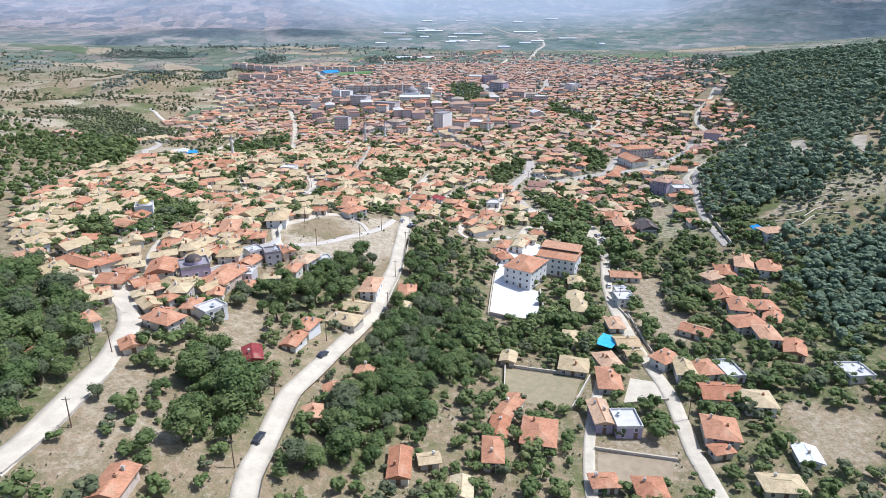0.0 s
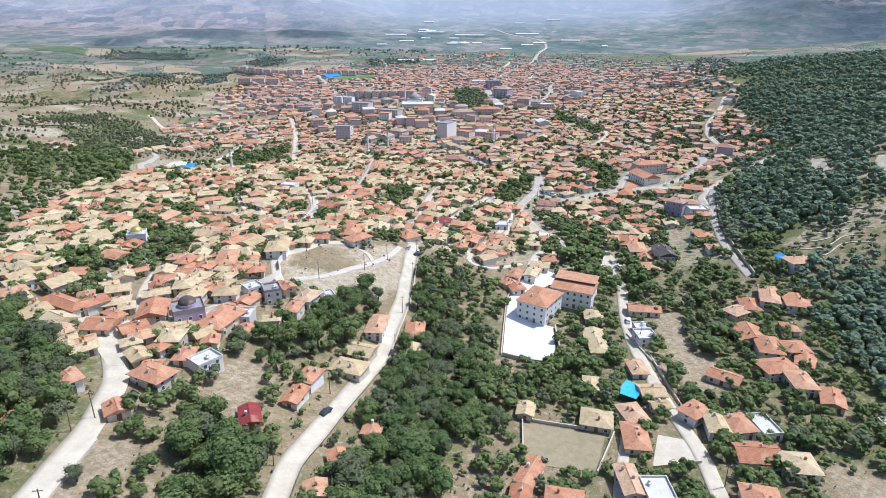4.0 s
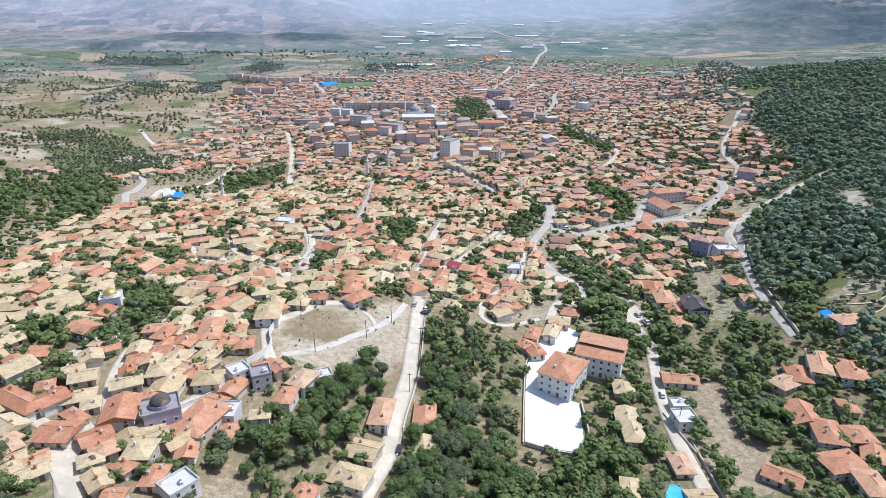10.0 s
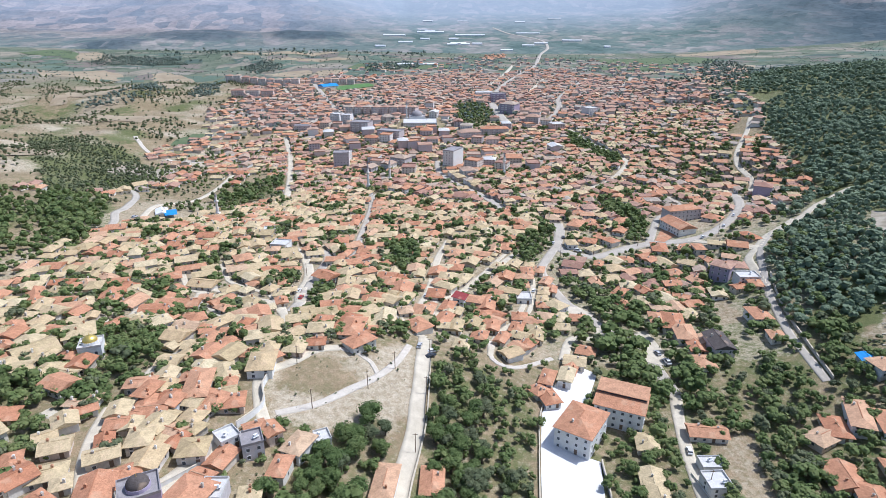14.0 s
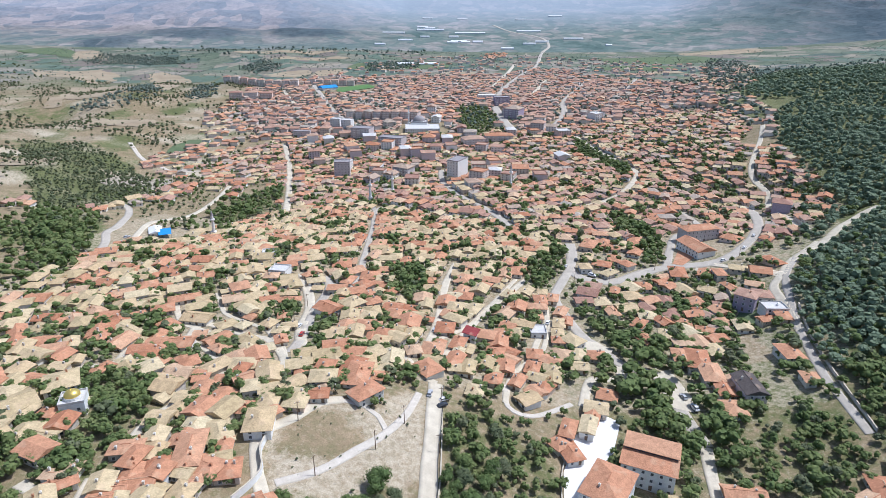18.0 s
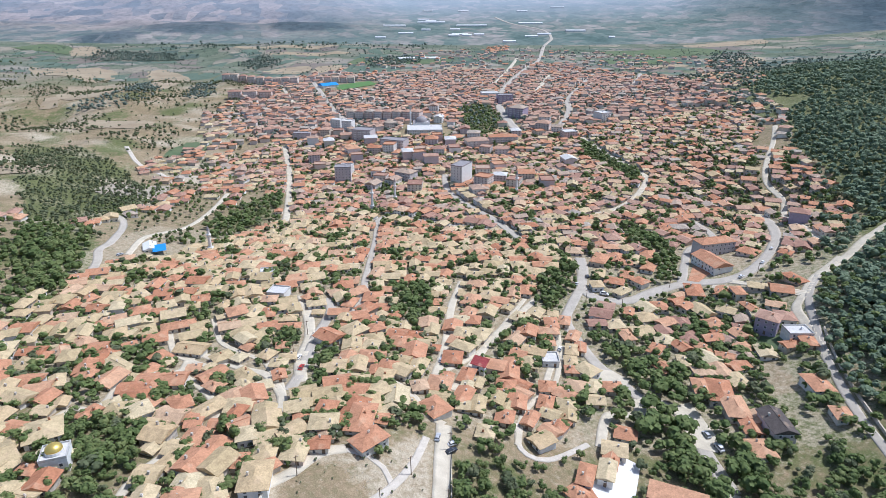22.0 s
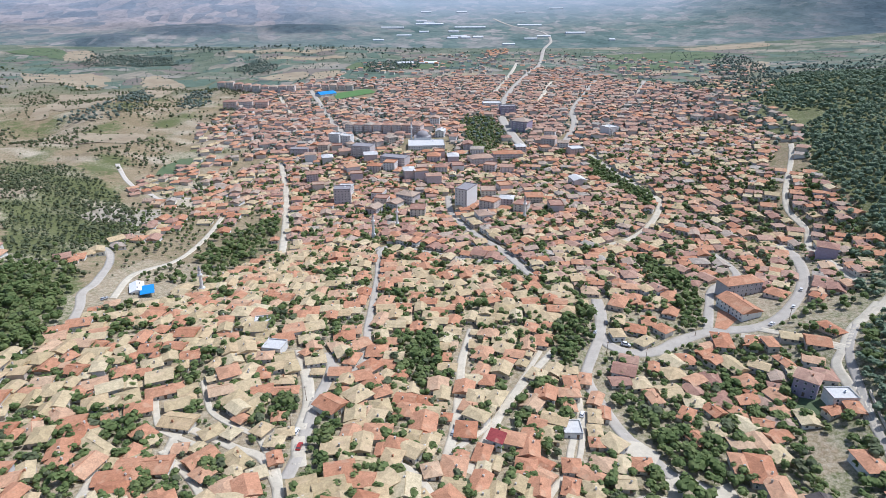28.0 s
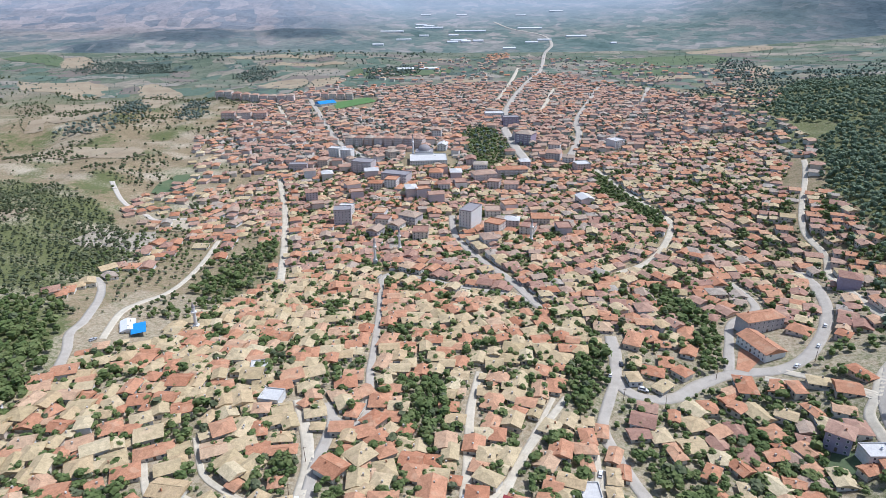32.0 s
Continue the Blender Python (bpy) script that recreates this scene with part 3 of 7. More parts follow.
road("white_road", 5.6, "concrete", [(-39.9, 93), (-41.9, 105.9), (-41.5, 113.4), (-41.5, 127), (-41.2, 140.1), (-38.6, 152), (-34, 172.1), (-29.3, 190.5), (-25.5, 205.8), (-24.3, 225), (-21.2, 246.6), (-20.8, 260), (-19.8, 278.4), (-19.1, 303.3)])
road("left_road", 6.2, "concrete", [(-87.4, 93.9), (-86.6, 98.9), (-85.6, 107.8), (-85.8, 117.9), (-86.5, 130.6), (-88.7, 145.3), (-93.1, 162), (-104.9, 181.1), (-108.6, 187.1)])
road("left_street", 5, "concrete", [(-108.6, 187.1), (-103.3, 192.1), (-96.1, 196.5), (-88.6, 201.5), (-83.4, 209.5), (-79.2, 222.5), (-75.7, 232.3)])
road("left_upper_street", 4, "concrete", [(-108.6, 187.1), (-117.4, 193.5), (-126.7, 199.5), (-142.2, 210.5)])
road("left_garden_lane", 3, "concrete", [(-101.4, 194.5), (-110, 212.5), (-114, 224.8), (-115.9, 237.9)])
road("hill_lane", 4, "concrete", [(-67.4, 236.1), (-72, 246.7), (-74.3, 259.5), (-65.5, 268), (-58.9, 276.7), (-50.9, 279.8)])
road("hill_track", 2.6, "gravel", [(-65, 240.8), (-53.6, 247.9), (-43.7, 258.1), (-35.7, 267.3), (-29.3, 279.2), (-25.3, 293.9)])
road("hill_track_upper", 2, "gravel", [(-35.2, 268.5), (-38.5, 274.6), (-43.1, 278), (-50.8, 279.4)])
road("east_road", 4.6, "concrete", [(67.5, 110.1), (67.7, 125.3), (67.6, 134.9), (68.9, 147.6), (70.3, 163.7), (69.3, 179.6), (68.7, 196.5), (69.6, 222.2), (71.6, 242.9), (75.9, 266.7), (80, 282.8)])
road("grove_road", 5.8, "asphalt", [(80, 282.8), (78.4, 303.1), (80.2, 319.7), (74.4, 330.7), (62.9, 338), (56.4, 352.4), (50.1, 359.8)])
road("concrete_lane", 3.2, "concrete", [(35.1, 108.8), (36.9, 124.1), (40.3, 139.6), (45, 154.8), (51.6, 172.8), (55.7, 186.6)])
road("main_road", 6.8, "asphalt", [(67.5, 479.6), (64.1, 455.4), (59.9, 438.3), (63, 427.2), (73, 421.8), (86.6, 424.1), (99.8, 432.9), (117.3, 440.1), (129.4, 440.7), (142.3, 440.2), (156.4, 445.2), (169.8, 456.6), (187.9, 478.6), (205, 509), (220, 552), (221, 569)])
road("main_road_branch", 5.6, "asphalt", [(59.9, 438.3), (50.8, 418.3), (44, 400.2), (46.2, 382), (50, 364.1), (55.5, 351.2)])
road("square_street", 5, "asphalt", [(118.3, 441.1), (129.1, 466.4), (141.4, 491.1), (162, 506), (167, 525), (166, 550)])
road("east_street", 4.2, "concrete", [(142.3, 440.2), (157, 427.2), (165.7, 414.3), (168.7, 407.5)])
road("forest_edge_road", 4.2, "concrete", [(150.8, 352.3), (153.5, 367), (156.5, 383.4), (159.6, 397.2), (168.7, 407.5), (181.3, 422.8), (195.6, 434.6), (209.4, 445.9)])
road("forest_lower_road", 3.4, "asphalt", [(138.3, 282.5), (139.3, 297.3), (141.4, 315.1), (146.1, 335.7), (151.9, 358), (159.9, 381.4), (168.4, 402.8), (186.6, 426.9)])
road("forest_upper_road", 5, "concrete", [(186.6, 426.9), (211.9, 444.2), (234.5, 463.4), (252.8, 476.6), (267, 481.4)])
road("canal_road", 5.4, "concrete", [(97, 571), (120, 585), (144, 615), (164, 658), (164, 689), (154, 753), (143, 839)])
road("hillfoot_road", 4.6, "concrete", [(216.1, 468.6), (219.7, 494.1), (233, 548), (247, 581), (250, 618), (275, 667), (300, 710), (329, 767)])
road("west_road", 5, "asphalt", [(-216.1, 431), (-223.8, 453.3), (-233.7, 473.9), (-235.8, 492.6), (-247, 528), (-262, 559), (-274, 573)])
road("west_lane", 4, "concrete", [(-215, 471.1), (-224, 510), (-223, 534), (-218, 556), (-216, 585), (-218, 631), (-224, 680)])
road("hillside_track", 5, "gravel", [(-402, 854), (-366, 798), (-331, 765), (-301, 736), (-272, 745), (-260, 714)])
road("market_street", 5, "asphalt", [(-78.8, 318.5), (-78.1, 332), (-78.7, 353.9), (-78.8, 371.8), (-77.2, 386.7), (-77.1, 401.5), (-81.6, 412.6)])
road("market_street_west", 5, "concrete", [(-75.6, 325.3), (-80.8, 346.3), (-82, 369.7), (-85.4, 386.4), (-91.5, 404.2), (-94.9, 413.9)])
road("market_link", 4, "asphalt", [(-77.1, 401.5), (-70.1, 397.2), (-63.3, 400.7), (-62.6, 417.7), (-64.8, 442.5), (-66, 476.8), (-68, 529), (-72, 583)])
road("mill_street", 4, "concrete", [(-25.5, 323.3), (-22.2, 342.2), (-19, 362.6), (-16.6, 391.8), (-14.8, 413.6), (-8.8, 445.2)])
road("stepped_street", 4, "concrete", [(-15.3, 328.9), (-6.3, 353.4), (4.4, 378.9), (19.1, 403.4), (31.9, 422.8)])
road("row_street", 3, "concrete", [(22.1, 331.5), (27.1, 350.6), (35.2, 371.9), (37.7, 389.4)])
road("bazaar_street", 5, "asphalt", [(-72, 583), (-61, 591), (-10, 557), (20, 542), (34, 521)])
road("tower_street", 6, "asphalt", [(34, 521), (19, 571), (-3, 626), (-16, 675), (-18, 732)])
road("west_avenue", 6, "concrete", [(-146, 584), (-165, 675), (-187, 770), (-217, 874)])
road("stadium_avenue", 9, "asphalt", [(-106, 909), (-172, 1040), (-230, 1230), (-329, 1570)])
road("east_avenue", 9, "asphalt", [(125, 895), (160, 1007), (181, 1123), (245, 1333), (330, 1603)])
road("highway", 12, "asphalt", [(76, 886), (68, 982), (70, 1129), (105, 1360), (183, 1714), (266, 2037), (366, 2592), (440, 2880), (446, 3180), (330, 3420), (262, 3700)])
road("far_avenue", 9, "asphalt", [(329, 1276), (362, 1370), (405, 1489)])
road("far_street", 9, "concrete", [(146, 1241), (185, 1410), (226, 1575)])
road("north_avenue", 9, "concrete", [(81, 1379), (130, 1640), (206, 2087)])
road("hotel_street", 7, "concrete", [(-268, 1164), (-294, 1239), (-345, 1390), (-397, 1535)])
road("dome_lane", 3.0, "concrete", [(-148.5, 373.4), (-137.6, 352.6), (-128.1, 345.6), (-117.7, 340.3)])
road("ridge_lane", 3.4, "concrete", [(-96.8, 347.6), (-86.1, 328.8), (-79.6, 312.0), (-78.0, 301.7)])
road("terrace_lane", 2.6, "concrete", [(-132.5, 386.6), (-125.1, 371.2), (-118.7, 361.6), (-98.7, 347.6)])
road("west_village_lane", 3.2, "concrete", [(-154.5, 289.6), (-152.2, 302.6), (-143.4, 303.3), (-148.5, 334.5)])
road("old_town_lane", 2.8, "concrete", [(-100.4, 292.4), (-102.0, 305.2), (-112.6, 319.9), (-129.6, 336.1)])
road("garden_street", 4.2, "concrete", [(133.3, 435.0), (148.2, 425.5), (163.7, 413.0), (167.6, 406.7)])
road("row_alley", 2.4, "concrete", [(7.7, 299.8), (12.1, 319.2), (21.6, 334.3), (29.0, 344.3), (38.1, 375.2)])
road("park_alley", 2.4, "concrete", [(-20.3, 342.4), (-4.0, 363.2), (8.6, 388.0), (25.4, 422.5)])
road("school_lane", 4, "concrete", [(61, 335.6), (59.3, 324.9), (47.1, 323.8), (39.2, 304.3)])
road("village_lane", 2.2, "gravel", [(8.9, 312.6), (8.6, 298.1), (17.8, 294.6), (35, 305.4)])
road("town_edge_street", 3.4, "concrete", [(-19.1, 303.3), (-25.8, 308.6), (-32, 321.2), (-39.6, 329.1), (-49.3, 331)])
road("dome_street", 4, "concrete", [(-134.2, 235.2), (-127, 231.9), (-126.5, 235.6)])
road("west_bend_lane", 4, "concrete", [(-123.4, 320.3), (-128.2, 350.2), (-113.6, 344.8), (-101.2, 337.3), (-91.2, 332.1), (-80.6, 314.1), (-77.2, 300.9)])
road("grove_side_lane", 3, "concrete", [(-112.9, 257.5), (-112.8, 266.4), (-109.2, 276.9), (-107.4, 286.5)])

from mathutils.kdtree import KDTree


_road_points = np.array([(q.x, q.y, w / 2) for w, line in ROADS for q in line])
_road_turns = np.array([math.atan2(*(line[min(k + 1, len(line) - 1)] - line[max(k - 1, 0)]).yx) for w, line in ROADS for k in range(len(line))])


_road_tree = KDTree(len(_road_points))
for _k, _p in enumerate(_road_points):
    _road_tree.insert((_p[0], _p[1], 0), _k)
_road_tree.balance()


def road_gap(x, y):
    """How far the nearest road's edge is, and that road's direction."""
    d, k = min((far - _road_points[k, 2], k) for _, k, far in _road_tree.find_n((x, y, 0), 6))
    return float(d), float(_road_turns[k])


def draped(name, poly, surface, label, lift=0.12, step=3.0, category="ground patch"):
    """A patch of another surface that lies on the ground."""
    xs = np.arange(min(p[0] for p in poly), max(p[0] for p in poly) + step, step)
    ys = np.arange(min(p[1] for p in poly), max(p[1] for p in poly) + step, step)
    bm = bmesh.new()
    bm.faces.new([bm.verts.new((p[0], p[1], 0)) for p in poly])
    for axis, cuts in ((0, xs), (1, ys)):
        for c in cuts:
            co, no = [0, 0, 0], [0, 0, 0]
            co[axis], no[axis] = c, 1
            bmesh.ops.bisect_plane(bm, geom=bm.verts[:] + bm.edges[:] + bm.faces[:], plane_co=co, plane_no=no)
    for v in bm.verts:
        v.co.z = G(v.co.x, v.co.y) + lift
    for f in bm.faces:
        f.smooth = True
        if f.normal.z < 0:
            f.normal_flip()
    me = bpy.data.meshes.new(name)
    bm.to_mesh(me)
    bm.free()
    me.materials.append(M[surface])
    return tagged(new(name, me), label, category, kind="structure")


def leaf_cloud(seed, count, size, spread, flat=0.8, lobes=7, core=(0.62, 0.85), loose=0.6):
    """A crown of small bent leaf sprays in uneven lobes round a broken core. Returns points and faces."""
    r = random.Random(seed)
    hubs = [(Vector((r.gauss(0, 1), r.gauss(0, 1), r.uniform(-0.5, 0.9))).normalized() * r.uniform(0.25, 0.62), r.uniform(0.36, 0.58)) for _ in range(lobes)]
    verts, faces = [], []
    for k in range(count):
        hub, reach = r.choice(hubs)
        d = Vector((r.gauss(0, 1), r.gauss(0, 1), r.gauss(0.25, 1))).normalized()
        c = hub + d * reach * r.uniform(0.72, 1.12)
        out = (d + Vector((r.uniform(-loose, loose), r.uniform(-loose, loose), r.uniform(-0.2, 0.9)))).normalized()
        side = out.cross(Vector((r.uniform(-1, 1), r.uniform(-1, 1), r.uniform(-1, 1)))).normalized()
        up = out.cross(side)
        s = size * r.uniform(0.6, 1.35)
        n = len(verts)
        for a, b, lift in ((-1, -0.3, 0), (0.2, -0.9, 0.25), (1, 0.3, -0.1), (-0.2, 0.95, 0.2)):
            q = c + (side * a + up * b) * s + out * lift * s
            verts.append((q.x * spread, q.y * spread, q.z * spread * flat))
        faces += [(n, n + 1, n + 2), (n, n + 2, n + 3)]
    for hub, reach in hubs:
        n = len(verts)
        ring = 6
        verts.append((hub.x * spread, hub.y * spread, (hub.z + reach * 0.8) * spread * flat))
        for lat in (0.45, -0.3):
            for k in range(ring):
                a, q = 6.283 * k / ring + lat, r.uniform(*core) * reach
                verts.append(((hub.x + math.cos(a) * q * (1 - lat * lat) ** 0.5) * spread, (hub.y + math.sin(a) * q * (1 - lat * lat) ** 0.5) * spread, (hub.z + lat * q) * spread * flat))
        verts.append((hub.x * spread, hub.y * spread, (hub.z - reach * 0.8) * spread * flat))
        faces += [(n, n + 1 + k, n + 1 + (k + 1) % ring) for k in range(ring)]
        for k in range(ring):
            a, b = n + 1 + k, n + 1 + (k + 1) % ring
            faces += [(a, a + ring, b + ring, b)]
            faces += [(a + ring, n + 1 + 2 * ring, b + ring)]
    return verts, faces


def cone_cloud(seed, count, size, tall=3.2):
    """A narrow, upright crown of sprays (cypress, poplar or young pine)."""
    r = random.Random(seed)
    verts, faces = [], []
    for k in range(count):
        h = r.uniform(0, 1)
        a, rad = r.uniform(0, 6.283), (1 - h) ** 0.7 * (0.75 + 0.25 * r.random()) * min(1, 0.4 + h * 6)
        c = Vector((math.cos(a) * rad, math.sin(a) * rad, h * tall - 0.5))
        out = Vector((math.cos(a), math.sin(a), 0.6)).normalized()
        side = out.cross(Vector((0, 0, 1))).normalized()
        up = side.cross(out)
        s, n = size * r.uniform(0.6, 1.3), len(verts)
        for u, v in ((-1, -0.6), (0.9, -0.8), (0.2, 1.2)):
            q = c + (side * u + up * v) * s
            verts.append((q.x, q.y, q.z))
        faces.append((n, n + 1, n + 2))
    n = len(verts)
    verts += [(math.cos(k) * 0.75, math.sin(k) * 0.75, -0.2) for k in (0, 1.05, 2.1, 3.14, 4.19, 5.24)] + [(0, 0, tall * 0.85), (0, 0, -0.5)]
    faces += [(n + k, n + (k + 1) % 6, n + 6) for k in range(6)] + [(n + (k + 1) % 6, n + k, n + 7) for k in range(6)]
    return verts, faces


def trunk_mesh(seed, tall):
    """A tapered, leaning trunk with three limbs that reach into the crown; 1 is the crown's radius."""
    r = random.Random(seed)
    pieces = []

    def limb(a, b, ra, rb, n=6):
        d = (Vector(b) - Vector(a)).normalized()
        s = d.orthogonal().normalized()
        t = d.cross(s)
        v = [Vector(c) + (s * math.cos(6.283 * k / n) + t * math.sin(6.283 * k / n)) * rr for c, rr in ((a, ra), (b, rb)) for k in range(n)]
        pieces.append(([tuple(q) for q in v], [(k, (k + 1) % n, n + (k + 1) % n, n + k) for k in range(n)]))

    top = (r.uniform(-0.1, 0.1), r.uniform(-0.1, 0.1), tall)
    limb((0, 0, -0.25), top, 0.11, 0.075)
    for k in range(3):
        a = k * 2.1 + r.uniform(-0.4, 0.4)
        limb(top, (math.cos(a) * 0.5, math.sin(a) * 0.5, tall + r.uniform(0.4, 0.75)), 0.06, 0.02, 5)
    v, f = joined(pieces)
    return mesh_of("trunk", v, f, "bark", smooth=True)


def tree_kind(seed, leaf, near=True, tall=0.7):
    root = bpy.data.objects.new("tree", None)
    root.empty_display_size = 0.5
    scene.collection.objects.link(root)
    part("trunk", trunk_mesh(seed, tall), root)
    v, f = leaf_cloud(seed, 900, 0.067, 1.0, 0.85, 12, loose=0.45)
    part("crown", mesh_of("crown", [(a, b, c + tall + 0.45) for a, b, c in v], f, leaf), root)
    return root

# ---- houses ----
def roof_shape(w, d, rise, form, over=0.68, thick=0.16):
    """A roof over a w by d plan, eaves at z 0: hip, gable, shed or flat with a parapet."""
    if form == "flat":
        a, b, t = w / 2 + 0.1, d / 2 + 0.1, 0.22
        return joined([box(-a, a, -b, b, -0.1, 0.12), box(-a, a, -b, -b + t, 0.12, 0.75), box(-a, a, b - t, b, 0.12, 0.75), box(-a, -a + t, -b + t, b - t, 0.12, 0.75), box(a - t, a, -b + t, b - t, 0.12, 0.75)])
    turn = d > w
    L, W = (d / 2 + over, w / 2 + over) if turn else (w / 2 + over, d / 2 + over)
    if form == "shed":
        v = [(-L, -W, 0), (L, -W, 0), (L, W, rise), (-L, W, rise), (-L, -W, -thick), (L, -W, -thick), (L, W, rise - thick), (-L, W, rise - thick)]
        f = [(0, 1, 2, 3), (7, 6, 5, 4), (0, 4, 5, 1), (1, 5, 6, 2), (2, 6, 7, 3), (3, 7, 4, 0)]
    else:
        r = L if form == "gable" else max(L - W, 0.25)
        v = [(-L, -W, 0), (L, -W, 0), (L, W, 0), (-L, W, 0), (-L, -W, -thick), (L, -W, -thick), (L, W, -thick), (-L, W, -thick), (-r, 0, rise), (r, 0, rise)]
        f = [(0, 1, 9, 8), (2, 3, 8, 9), (1, 2, 9), (3, 0, 8), (0, 4, 5, 1), (1, 5, 6, 2), (2, 6, 7, 3), (3, 7, 4, 0), (7, 6, 5, 4)]
    if turn:
        v = [(-y, x, z) for x, y, z in v]
    return v, f


def wall_shape(w, d, low, top, form, rise):
    v, f = box(-w / 2, w / 2, -d / 2, d / 2, low, top)
    if form == "gable":
        n, turn = len(v), d > w
        L, W = (d / 2, w / 2) if turn else (w / 2, d / 2)
        g = [(-L, -W, top), (-L, W, top), (-L, 0, top + rise * 0.9), (L, -W, top), (L, W, top), (L, 0, top + rise * 0.9)]
        v = v + ([(-y, x, z) for x, y, z in g] if turn else g)
        f = f + [(n, n + 2, n + 1), (n + 3, n + 4, n + 5), (n, n + 3, n + 5, n + 2), (n + 4, n + 1, n + 2, n + 5)]
    return v, f


def window_shape(w, h):
    """A frame with a sill round a recessed pane that faces -y, as one closed shape; the last face is the pane."""
    t = 0.11
    ring = lambda a, c, y: [(-a, y, -c), (a, y, -c), (a, y, c), (-a, y, c)]
    v = ring(w / 2, h / 2, 0.02) + ring(w / 2, h / 2, -0.08) + ring(w / 2 - t, h / 2 - t, -0.08) + ring(w / 2 - t, h / 2 - t, -0.02)
    f = [(o + i, o + (i + 1) % 4, o + 4 + (i + 1) % 4, o + 4 + i) for o in (0, 4, 8) for i in range(4)]
    return v, f + [(12, 13, 14, 15)]


_wv, _wf = window_shape(1.15, 1.35)
WINDOW_FRAME = mesh_of("window", _wv, _wf[:-1], "frame")
WINDOW_PANE = mesh_of("pane", *box(-0.47, 0.47, -0.03, 0.0, -0.57, 0.57), "glass")
WINDOW_PLAIN = mesh_of("window", _wv, _wf, ["frame", "glass"], [0] * (len(_wf) - 1) + [1])
_db = joined([box(-0.55, 0.55, -0.05, 0.02, 0, 2.05), box(-0.45, -0.05, -0.08, -0.05, 0.15, 1.9), box(0.05, 0.45, -0.08, -0.05, 0.15, 1.9)])
DOOR = mesh_of("door", *_db, "wood")
_ch = joined([box(-0.3, 0.3, -0.25, 0.25, -0.8, 1.0), box(-0.38, 0.38, -0.33, 0.33, 1.0, 1.12), box(-0.2, 0.2, -0.15, 0.15, 1.12, 1.35)])
CHIMNEY = {k: mesh_of("chimney", *_ch, k) for k in ("wall", "stone_wall", "roof_red")}
_tank = joined([box(-0.9, 0.9, -0.5, 0.5, 0.35, 0.5), box(-0.55, 0.55, -0.3, 0.3, 0.5, 1.2), box(-0.8, -0.7, -0.4, -0.3, -0.3, 0.4), box(0.7, 0.8, -0.4, -0.3, -0.3, 0.4), box(-0.8, -0.7, 0.3, 0.4, -0.3, 0.4), box(0.7, 0.8, 0.3, 0.4, -0.3, 0.4)])
TANK = mesh_of("water_tank", *_tank, "white_metal")

HOUSES = []
STUFF = {}
luck = random.Random(5)
LABEL = {"roof_red": "red clay tiled roof", "roof_tan": "weathered tan tiled roof", "roof_town": "red tiled roof muted for haze", "roof_dark": "dark tiled roof", "roof_wine": "wine-red sheet roof", "white_metal": "white sheet roof", "flat_roof": "flat pale roof", "lead": "flat grey roof", "blue_sheet": "blue sheet roof", "grey_wall": "flat grey roof"}
WALLWORDS = {"wall": "plastered", "white_wall": "white plastered", "stone_wall": "rubble stone", "lilac_wall": "lilac plastered", "grey_wall": "grey rendered", "town_wall": "plastered"}


